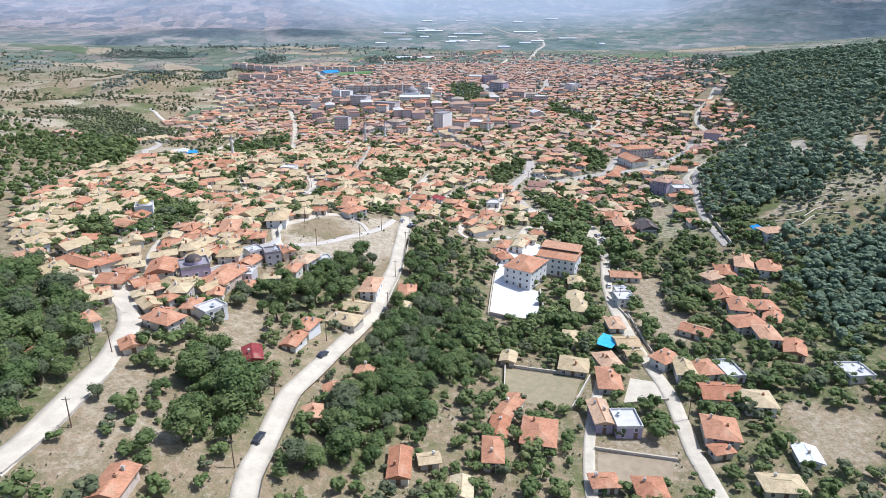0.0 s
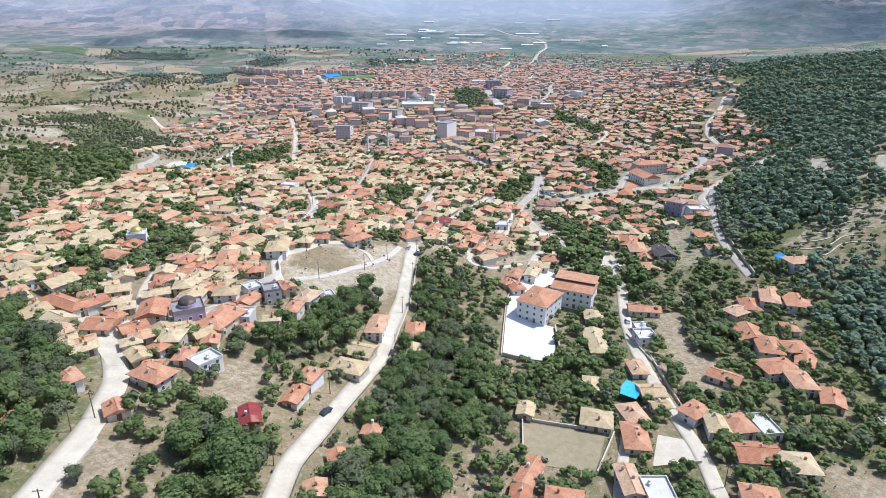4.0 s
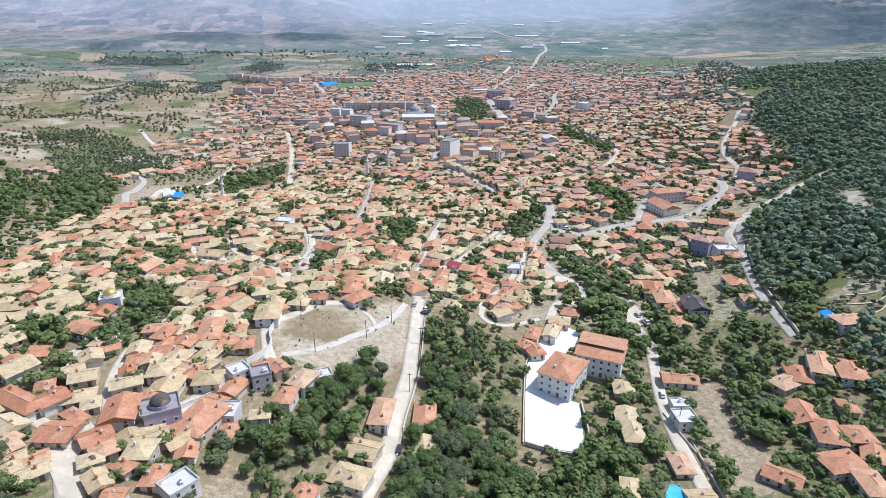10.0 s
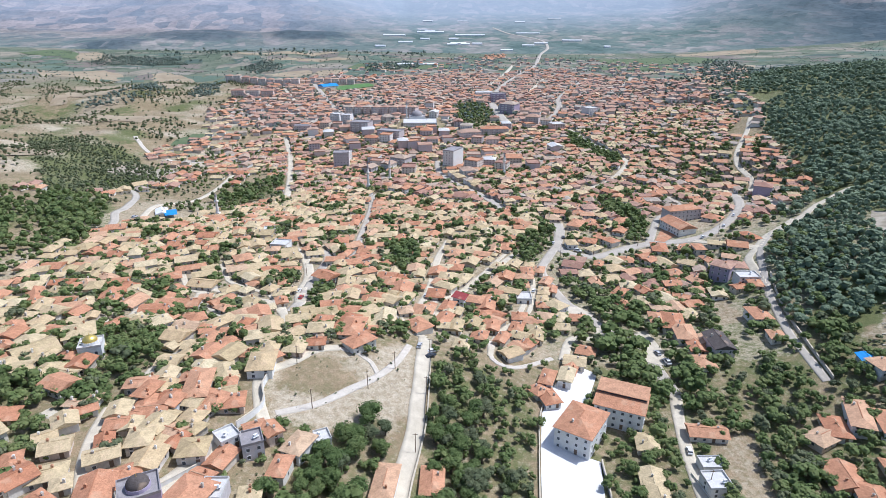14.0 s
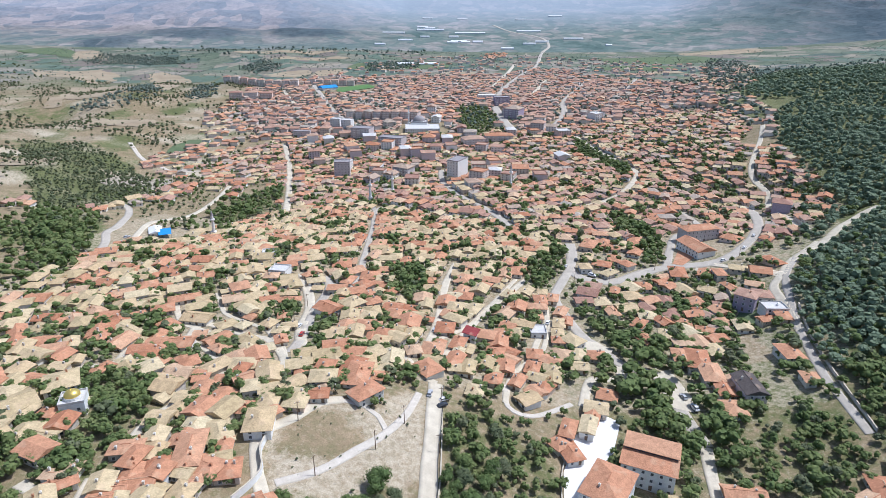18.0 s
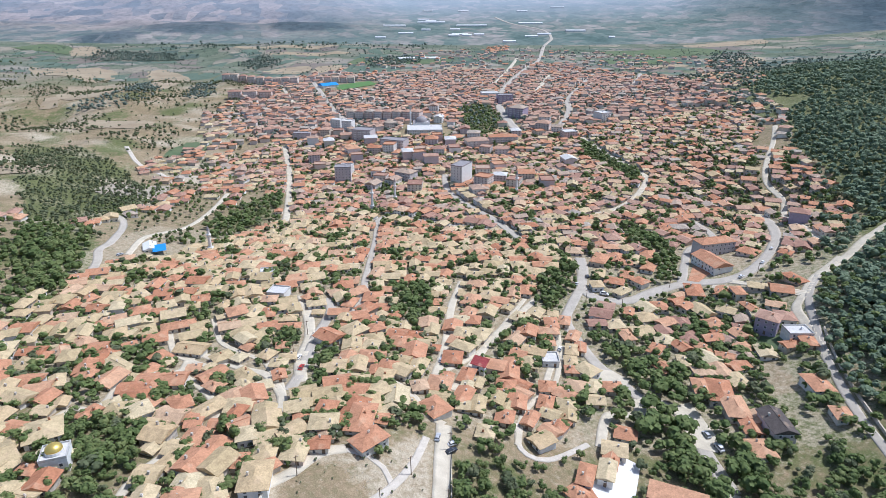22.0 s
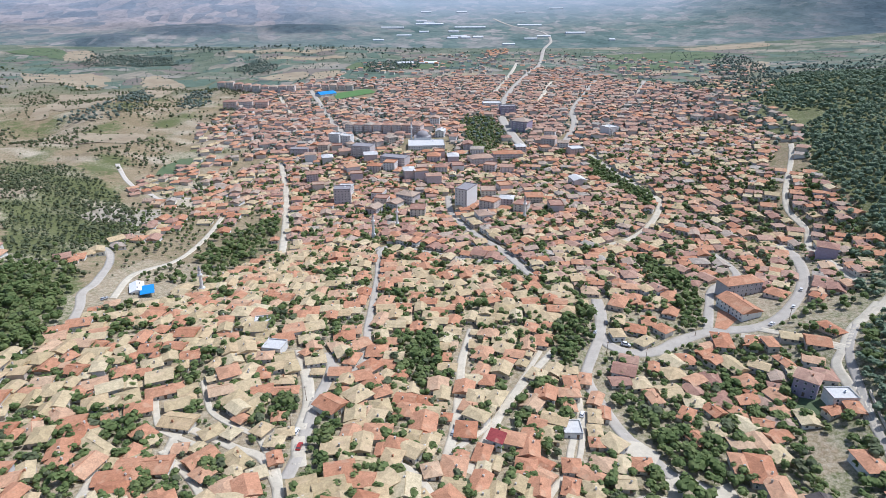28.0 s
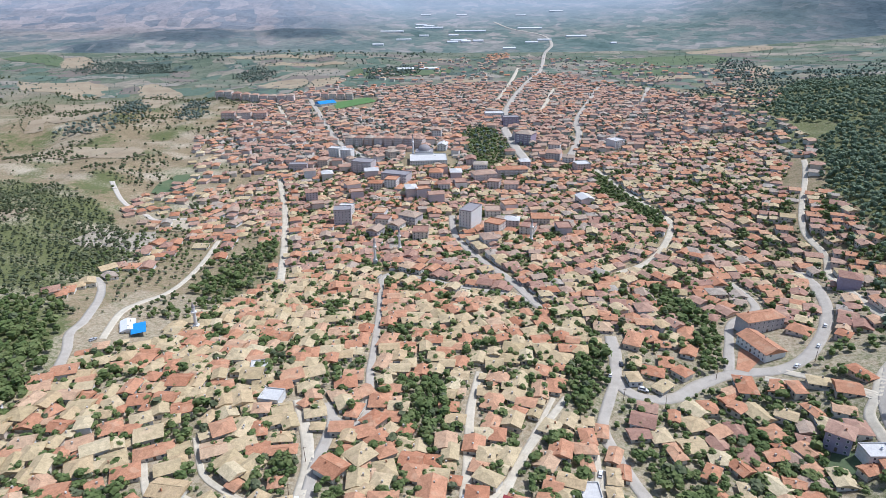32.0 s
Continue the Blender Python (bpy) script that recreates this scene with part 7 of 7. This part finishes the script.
open_boxes = [(z, min(p[0] for p in z), max(p[0] for p in z), min(p[1] for p in z), max(p[1] for p in z)) for z in [BALD, BARE_A, BARE_B, BARE_C, BARE_D, BARE_E, BARE_F, BARE_H, BARE_J] + OPEN_PLACES]
scatter(GROVE_ROAD, 5.2, (2.4, 4.2), 0.95, seed=21)
scatter(GROVE_FORK, 5.2, (3.8, 5.8), 1.0, seed=22)
scatter(GROVE_WEST, 5.4, (3.0, 4.8), 0.97, seed=23)
scatter(ORCHARD_WEST, 6.0, (1.6, 2.9), 0.7, seed=24)
scatter(GROVE_SLOPE, 5.2, (2.6, 4.2), 0.92, seed=25)
scatter(GROVE_HILLEAST, 5.6, (1.6, 3.2), 0.72, seed=26)
scatter(GROVE_SCHOOL, 5.2, (3.4, 5.2), 1.0, seed=27, verge=0.15)
scatter(GROVE_EAST, 6.0, (2.8, 4.4), 0.95, seed=28)
scatter([(84, 150), (64, 190), (70, 300), (96, 410), (134, 356), (165, 300), (150, 180)], 6.0, (1.8, 3.8), 0.8, seed=55, near_walls=0.55)
scatter([(-80, 120), (-46, 100), (-40, 190), (-76, 190)], 7.0, (1.6, 3.4), 0.7, seed=70)
for k, z in enumerate((PARK_A, CANAL, CANAL_UPPER, PARK_B)):
    scatter(z, 4.2, (2.6, 4.2), 1.0, seed=95 + k, near_walls=0.2, verge=0.2, sway=1.5)
for k, z in enumerate(( LOWWOOD, WOOD_WEST, WOOD_NW, TOWNPARK, MARKETWOOD, GROVE_RIVER, GROVE_LOWER, GROVE_TREELINE, WOOD_LEFT, HILLGROVE, PARK_C, SHADE_A)):
    scatter(z, 5.6, (2.6, 4.6), 0.95, seed=30 + k)
for k, z in enumerate((DOMEWOOD, DOMEGROVE)):
    scatter(z, 7.0, (2.4, 4.2), 0.62, seed=85 + k)
stones = ([], [])
chip = random.Random(6)
for k in range(900):
    x, y = chip.uniform(-72, -22), chip.uniform(236, 294)
    if inside(BALD, x, y) and math.hypot((x + 57) / 13, (y - 262) / 11) > 0.9 and road_gap(x, y)[0] > 0.4:
        r, n = chip.uniform(0.08, 0.24), len(stones[0])
        stones[0].extend((x + a * r * chip.uniform(0.7, 1.3), y + b * r * chip.uniform(0.7, 1.3), G(x, y) + c * r) for a, b, c in ((-1, -1, -0.3), (1, -1, -0.3), (1, 1, -0.3), (-1, 1, -0.3), (-0.6, -0.6, 0.6), (0.6, -0.5, 0.5), (0.5, 0.6, 0.7), (-0.6, 0.6, 0.4)))
        stones[1].extend(tuple(i + n for i in q) for q in box(0, 1, 0, 1, 0, 1)[1])
tagged(new("stones", mesh_of("stones", *stones, "rubble")), "pale stones strewn on the bald hill", "stones", kind="stuff")
for k, z in enumerate((GARDEN_A, GARDEN_B)):
    scatter(z, 4.6, (1.4, 3.2), 0.9, seed=60 + k, near_walls=0.5)
scatter([(66, 374), (80, 374), (92, 348), (87, 337), (73, 337), (62, 353)], 4.6, (2.4, 3.8), 0.95, "leaf", 101, "mid", near_walls=0.3, verge=0.3, sway=1.5)
scatter([(117, 369), (132, 365), (136, 332), (120, 300), (106, 302), (107, 334)], 5.0, (1.2, 2.8), 0.75, "leaf", 102, "mid", near_walls=0.45, sway=2)
scatter([(166, 405), (190, 395), (170, 340), (146, 318), (150, 348)], 4.8, (2.6, 3.8), 1.0, "pine", 103, "bush", near_walls=0.4, verge=0.35, sway=2)
scatter([(102, 408), (131, 406), (146, 379), (138, 358), (115, 362), (93, 368)], 4.6, (1.8, 3.6), 0.9, "leaf", 104, "mid", near_walls=0.3, sway=2)
scatter([(140, 404), (150, 440), (158, 463), (174, 465), (176, 430), (164, 394)], 5.2, (2.0, 3.4), 0.8, "leaf", 105, "mid", near_walls=0.4, sway=2)
scatter(FOREST_C, 4.8, (2.6, 4.0), 0.98, "pine", 62, "bush")
scatter(FOREST_D, 4.5, (2.6, 3.9), 1.0, "pine", 63, "far")
scatter(TERRACES, 4.4, (0.8, 2.3), 0.6, "olive", 64, "bush")
scatter([(116, 284), (150, 298), (180, 344), (212, 396), (182, 432), (163, 400), (148, 360), (133, 320)], 5.4, (2.0, 3.8), 0.9, seed=78, verge=0.3)
scatter([(146, 204), (180, 200), (225, 262), (230, 310), (198, 262), (164, 284), (146, 245)], 5.6, (2.4, 4.0), 0.92, "pine", 79, "bush", near_walls=0.5)
scatter([(-150, 300), (150, 300), (260, 480), (300, 700), (-200, 700), (-230, 420)], 5.6, (2.2, 4.2), 0.9, seed=77, near_walls=0.36, clump=(48, 0.3))
scatter(FOREST_A, 4.4, (2.8, 4.2), 1.0, "pine", 41, "far")
scatter(FOREST_B, 6.0, (3.2, 4.8), 0.98, "pine", 42, "far")
scatter(FOREST_E, 7.5, (3.8, 5.8), 0.98, "pine", 80, "speck")
scatter([(883, 2278), (944, 2192), (660, 1380), (559, 1251), (547, 1287), (614, 1658)], 15, (3.6, 6.0), 0.9, "hazed_leaf", 81, "speck", False)
scatter([(323, 508), (806, 1233), (1150, 1300), (640, 700), (440, 480), (340, 400)], 9.0, (4.2, 6.4), 0.95, "pine", 71, "speck")
scatter([(214, 272), (240, 322), (250, 347), (215, 372), (257, 420), (323, 508), (450, 520), (340, 300), (250, 190)], 6.0, (2.8, 4.6), 0.95, "pine", 72, "far")
scatter([(150, 262), (164, 284), (180, 280), (200, 288), (216, 280), (236, 250), (215, 210), (160, 210)], 5.4, (2.2, 3.8), 0.92, "pine", 83, "bush", near_walls=0.5)
scatter(SCRUB_WEST, 4.4, (1.1, 2.8), 0.92, "olive", 43, "speck", clump=(70, -0.9))
scatter([(-12, 96), (66, 96), (68, 190), (40, 205), (14, 200)], 5.2, (1.6, 3.4), 0.72, seed=82, near_walls=0.6)
scatter([(-160, 60), (150, 60), (165, 330), (-160, 330)], 5.6, (1.2, 3.1), 0.78, seed=44, near_walls=0.55)
scatter(TOWN_OLD, 4.2, (1.3, 3.0), 0.92, seed=45, near_walls=0.36)
scatter(TOWN_OLD, 9.0, (2.2, 3.8), 0.85, seed=67, near_walls=0.3, clump=(55, 0.0))
scatter(TOWN_EAST, 4.6, (1.4, 3.0), 0.95, seed=46, near_walls=0.42)
scatter(TOWN_CANAL, 4.8, (1.6, 3.2), 0.95, seed=47, near_walls=0.42)
scatter(TOWN_MIDDLE, 5.4, (1.7, 3.4), 0.9, "leaf", 48, "speck", near_walls=0.42)
scatter(TOWN_MIDDLE, 8.0, (2.4, 4.2), 0.9, "leaf", 73, "far", near_walls=0.3, clump=(80, 0.0))
scatter(TOWN_FAR, 9.0, (2.4, 4.6), 0.8, "hazed_leaf", 49, "speck", cones=0.06, near_walls=0.42)
scatter([(300, 690), (371, 826), (423, 1035), (559, 1251), (520, 1420), (430, 1400), (340, 900)], 11, (3.0, 5.2), 0.8, "hazed_leaf", 50, "speck", near_walls=0.5)
WEST_HILLS = [(-1000, 560), (-300, 560), (-260, 900), (-340, 1500), (-1000, 1600)]
scatter(WEST_HILLS, 8.5, (1.8, 4.0), 0.9, "olive", 51, "speck", clump=(140, 0.15))
scatter(WEST_HILLS, 20, (1.4, 3.2), 0.6, "olive", 74, "speck")
scatter([(-420, 300), (-200, 270), (-222, 440), (-300, 520), (-560, 560)], 6.8, (2.4, 4.4), 0.85, "leaf", 52, "far", clump=(70, -0.5))
scatter([(140, 70), (260, 70), (240, 300), (200, 260), (160, 250)], 6.5, (2.4, 4.0), 0.9, "pine", 53, "bush")
scatter([(60, 100), (140, 100), (140, 190), (95, 200), (76, 180)], 6.5, (1.6, 3.4), 0.7, seed=56)
scatter([(225, 470), (330, 480), (420, 760), (330, 760), (290, 650), (235, 540)], 7.0, (2.5, 4.5), 0.85, "pine", 57, "far")
scatter([(-262, 480), (-200, 505), (-215, 640), (-235, 700), (-330, 720), (-300, 560)], 6.5, (1.2, 3.0), 0.55, "olive", 68)
scatter([(-205, 470), (-160, 545), (-215, 560), (-225, 505)], 6.0, (1.4, 3.0), 0.6, "leaf", 69)
scatter([(-66, 240), (-30, 240), (-24, 290), (-62, 276)], 3.4, (0.25, 0.85), 0.5, "olive", 58, "mid", False, clump=(20, -0.1))
scatter([(-112, 90), (132, 90), (135, 200), (60, 215), (-75, 215), (-100, 160)], 2.5, (0.25, 0.7), 0.55, "olive", 84, "speck", near_walls=0.9, clump=(30, -0.35))
scatter([(-330, 470), (-290, 478), (-282, 491), (-255, 478), (-223, 446), (-209, 407), (-215, 383), (-260, 380)], 5.6, (2.4, 4.2), 0.85, "leaf", 87, "far", verge=0.5)
scatter([(-300, 560), (-240, 560), (-200, 640), (-190, 700), (-250, 860), (-300, 760)], 6.5, (1.6, 3.2), 0.6, "leaf", 88, "far", near_walls=0.5)
FAR_PLAIN = [(340, 1400), (900, 1300), (1500, 1500), (1900, 2620), (-1500, 2620), (-1500, 1500), (-340, 1580), (-100, 1700), (200, 1980)]
scatter(FAR_PLAIN, 21, (2.0, 3.6), 0.85, "hazed_leaf", 54, "speck", False, clump=(230, 0.3))
scatter(FAR_PLAIN, 44, (2.0, 3.8), 0.7, "hazed_leaf", 75, "speck", False)
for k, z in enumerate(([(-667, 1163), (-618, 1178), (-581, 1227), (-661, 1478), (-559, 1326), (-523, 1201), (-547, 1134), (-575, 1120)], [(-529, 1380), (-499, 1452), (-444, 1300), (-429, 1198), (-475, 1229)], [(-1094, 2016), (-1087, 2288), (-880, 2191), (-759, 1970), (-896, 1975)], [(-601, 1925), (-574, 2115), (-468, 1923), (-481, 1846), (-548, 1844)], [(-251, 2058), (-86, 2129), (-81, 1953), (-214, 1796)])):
    scatter(z, 9.0, (3.4, 5.4), 0.95, "hazed_leaf", 90 + k, "speck", False)
scatter([(-1100, 2050), (-100, 2150), (-60, 2600), (-1300, 2600)], 21, (5, 9), 0.5, "hazed_leaf", 59, "far", False, clump=(200, 0.2))
scatter([(-1500, 1450), (-950, 900), (-950, 1650), (-1400, 2100)], 22, (3, 6), 0.7, "olive", 65, "far", False, clump=(180, -0.1))
scatter([(660, 1340), (1000, 1300), (1400, 2000), (760, 1700)], 20, (4, 7), 0.8, "hazed_leaf", 66, "far", False, clump=(160, -0.3))

for leaf, (parts_, faces_, n) in WOODSTUFF.items():
    me = bpy.data.meshes.new("woods")
    allv = np.concatenate(parts_)
    loops, starts, at = [], [], 0
    for f, base in faces_:
        for q in f:
            starts.append(at)
            at += len(q)
            loops.extend(i + base for i in q)
    me.vertices.add(len(allv))
    me.vertices.foreach_set("co", allv.ravel())
    me.loops.add(len(loops))
    me.loops.foreach_set("vertex_index", np.array(loops))
    me.polygons.add(len(starts))
    me.polygons.foreach_set("loop_start", np.array(starts))
    me.update(calc_edges=True)
    me.materials.append(M[leaf])
    tagged(new("woods", me), {"leaf": "green leafy garden trees between the houses", "hazed_leaf": "green woods on the far plain, haze painted into the leaves", "olive": "grey-green scrub and olive trees on dry slopes", "pine": "dark pine forest on the hillside"}[leaf], "trees", kind="stuff")
for k in KINDS:
    for o in (*k.children_recursive, k):
        bpy.data.objects.remove(o)


# ---- fields and tracks of the far country ----
def far_field(surface, label, corners, seed):
    """A field with rounded, slightly ragged edges that lies on the hills."""
    line = smooth_line(corners + corners[:1], 14.0)[:-1]
    p = [(q.x + 5 * waves(q.x, q.y, 60, seed), q.y + 7 * waves(q.x, q.y, 45, seed + 1)) for q in line]
    size = max(max(q[0] for q in p) - min(q[0] for q in p), max(q[1] for q in p) - min(q[1] for q in p))
    draped("far_field", p, surface, label, 0.9, size / 22, "field")


STRAW, GREEN = "pale harvested field on the far hills", "green cultivated field on the far plain"
for k, (s, corners) in enumerate((
        ("field", [(-801, 1434), (-690, 1418), (-587, 1216), (-634, 1198), (-662, 1190), (-708, 1244)]), ("field", [(-708, 1196), (-706, 1234), (-667, 1163), (-691, 1154)]),
        ("field", [(-1134, 1834), (-1000, 1818), (-860, 1755), (-777, 1532), (-883, 1580), (-1017, 1670)]), ("field", [(-756, 1702), (-726, 1743), (-616, 1603), (-591, 1522), (-573, 1350), (-685, 1555)]),
        ("field", [(-1338, 2422), (-1288, 2477), (-1078, 2111), (-1192, 2146)]), ("field", [(-354, 1806), (-297, 1866), (-272, 1771), (-330, 1630)]),
        ("field", [(-468, 1796), (-397, 1838), (-360, 1773), (-356, 1640), (-396, 1647), (-453, 1662)]), ("green_field", [(-1537, 2383), (-1530, 2560), (-1374, 2468), (-1225, 2180), (-1400, 2300)]),
        ("field", [(790, 1944), (928, 2031), (767, 1700), (690, 1660)]), ("field", [(-440, 720), (-410, 730), (-408, 680), (-450, 668)]), ("green_field", [(-350, 900), (-312, 895), (-310, 830), (-348, 826)]),
        ("green_field", [(-280, 2060), (-20, 2080), (-30, 1920), (-270, 1900)]), ("green_field", [(520, 2350), (900, 2420), (860, 2180), (560, 2130)]), ("field", [(430, 1760), (600, 1800), (590, 1720), (440, 1700)]),
        ("green_field", [(440, 2000), (640, 2050), (620, 1880), (450, 1850)]), ("field", [(-10, 1790), (70, 1800), (60, 1730), (-20, 1720)]), ("field", [(-560, 1040), (-470, 1050), (-430, 980), (-540, 965)]),
        ("field", [(880, 2560), (1180, 2600), (1150, 2480), (900, 2460)]), ("field", [(-720, 2330), (-420, 2380), (-400, 2300), (-700, 2260)]), ("field", [(-560, 2150), (-340, 2190), (-330, 2150), (-540, 2110)]))):
    far_field(s, STRAW if s == "field" else GREEN, corners, 100 + 2 * k)
# a patchwork of small plots beyond the town
patch = random.Random(77)
PLOTS = {}
for k in range(230):
    y = patch.uniform(1500, 2520)
    x = patch.uniform(-0.72, 0.72) * y
    w, d, turn = patch.uniform(30, 130), patch.uniform(35, 150), 0.35 * waves(x, y, 900, 41) + patch.choice((0, 1.57)) + 0.2
    if not inside(FAR_PLAIN, x, y):
        continue
    tone = patch.choice(("plot_straw", "plot_green", "plot_green", "plot_dark", "plot_brown"))
    v, f = PLOTS.setdefault(tone, ([], []))
    c, q, n = math.cos(turn), math.sin(turn), len(v)
    for j in range(5):
        for i in range(5):
            a, b = (i / 4 - 0.5) * w * (1 + 0.2 * math.sin(j + k)), (j / 4 - 0.5) * d
            px, py = x + c * a - q * b, y + q * a + c * b
            v.append((px, py, G(px, py) + 0.5))
            if i and j:
                m = n + j * 5 + i
                f.append((m - 6, m - 5, m, m - 1))
for tone, a, b in (("plot_straw", (0.30, 0.275, 0.225), (0.25, 0.225, 0.18)), ("plot_green", (0.105, 0.15, 0.105), (0.13, 0.175, 0.13)), ("plot_dark", (0.075, 0.11, 0.088), (0.095, 0.13, 0.105)), ("plot_brown", (0.22, 0.185, 0.15), (0.185, 0.16, 0.135))):
    M[tone] = mottled(tone, a, b, 0.02, fine=0.15)
    tagged(new("far_plots", mesh_of("far_plots", *PLOTS[tone], tone, smooth=True)), {"plot_straw": "pale harvested plots on the far plain", "plot_green": "green crop plots on the far plain", "plot_dark": "dark green orchard plots on the far plain", "plot_brown": "brown ploughed plots on the far plain"}[tone], "fields", kind="stuff")
for x, y, w, d, t in ((27, 2980, 46, 26, 5), (85, 2990, 40, 26, 5), (140, 3010, 44, 26, 5), (250, 2760, 50, 22, 0), (590, 3120, 90, 24, 0), (-60, 2060, 60, 26, 8), (-130, 2050, 50, 30, 8), (120, 3350, 150, 24, 0), (-260, 3350, 110, 24, 0), (420, 3420, 120, 22, 0), (-80, 3480, 140, 24, 0)):
    greenhouse(x, y, w, d, t)
plots = random.Random(31)
for k in range(14):
    greenhouse(plots.uniform(-300, 700), plots.uniform(2750, 4100), plots.uniform(24, 80), plots.uniform(10, 16), plots.uniform(-4, 8))


# ---- the far plain and the mountains round it ----
def backdrop():
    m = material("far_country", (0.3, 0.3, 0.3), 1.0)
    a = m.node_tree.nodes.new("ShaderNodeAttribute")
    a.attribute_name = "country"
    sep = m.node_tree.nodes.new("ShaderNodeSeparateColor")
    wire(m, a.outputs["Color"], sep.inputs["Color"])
    # Plain, western and eastern tones carry bluish haze in their base colour.
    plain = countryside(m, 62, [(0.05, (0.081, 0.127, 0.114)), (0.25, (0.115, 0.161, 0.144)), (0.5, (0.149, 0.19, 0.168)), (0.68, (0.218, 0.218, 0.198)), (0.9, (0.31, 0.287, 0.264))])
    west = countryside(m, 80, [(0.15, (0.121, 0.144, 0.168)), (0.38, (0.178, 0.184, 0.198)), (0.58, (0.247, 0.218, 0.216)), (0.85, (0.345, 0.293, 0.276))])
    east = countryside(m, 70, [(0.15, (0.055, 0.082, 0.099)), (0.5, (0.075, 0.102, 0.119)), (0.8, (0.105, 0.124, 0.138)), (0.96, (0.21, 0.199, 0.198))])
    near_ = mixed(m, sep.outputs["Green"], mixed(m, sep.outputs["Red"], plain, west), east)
    # Painted haze: base colour shifts to pale blue-grey by the blue channel.
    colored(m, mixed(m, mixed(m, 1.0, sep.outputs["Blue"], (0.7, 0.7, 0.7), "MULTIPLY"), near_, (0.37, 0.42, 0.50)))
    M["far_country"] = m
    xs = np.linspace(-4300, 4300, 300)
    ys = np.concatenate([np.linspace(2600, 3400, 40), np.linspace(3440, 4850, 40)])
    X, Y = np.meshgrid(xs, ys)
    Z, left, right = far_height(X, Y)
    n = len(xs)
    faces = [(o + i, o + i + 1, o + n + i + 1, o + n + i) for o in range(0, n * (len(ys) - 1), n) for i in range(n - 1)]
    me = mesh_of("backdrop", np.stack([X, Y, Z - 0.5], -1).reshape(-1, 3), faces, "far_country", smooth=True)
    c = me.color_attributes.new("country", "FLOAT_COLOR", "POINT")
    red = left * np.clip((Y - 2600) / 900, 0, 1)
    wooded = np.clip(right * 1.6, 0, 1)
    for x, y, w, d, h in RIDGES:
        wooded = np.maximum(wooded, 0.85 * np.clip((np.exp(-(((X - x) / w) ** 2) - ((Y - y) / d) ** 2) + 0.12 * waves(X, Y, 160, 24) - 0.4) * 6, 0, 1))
    # Blue channel holds the painted haze, stronger with distance, weaker on wooded slopes.
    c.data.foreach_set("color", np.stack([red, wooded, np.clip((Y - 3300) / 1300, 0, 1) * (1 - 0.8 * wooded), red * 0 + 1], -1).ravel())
    tagged(new("backdrop", me), "far plain and mountains with haze painted into the colour", "distance", kind="structure")


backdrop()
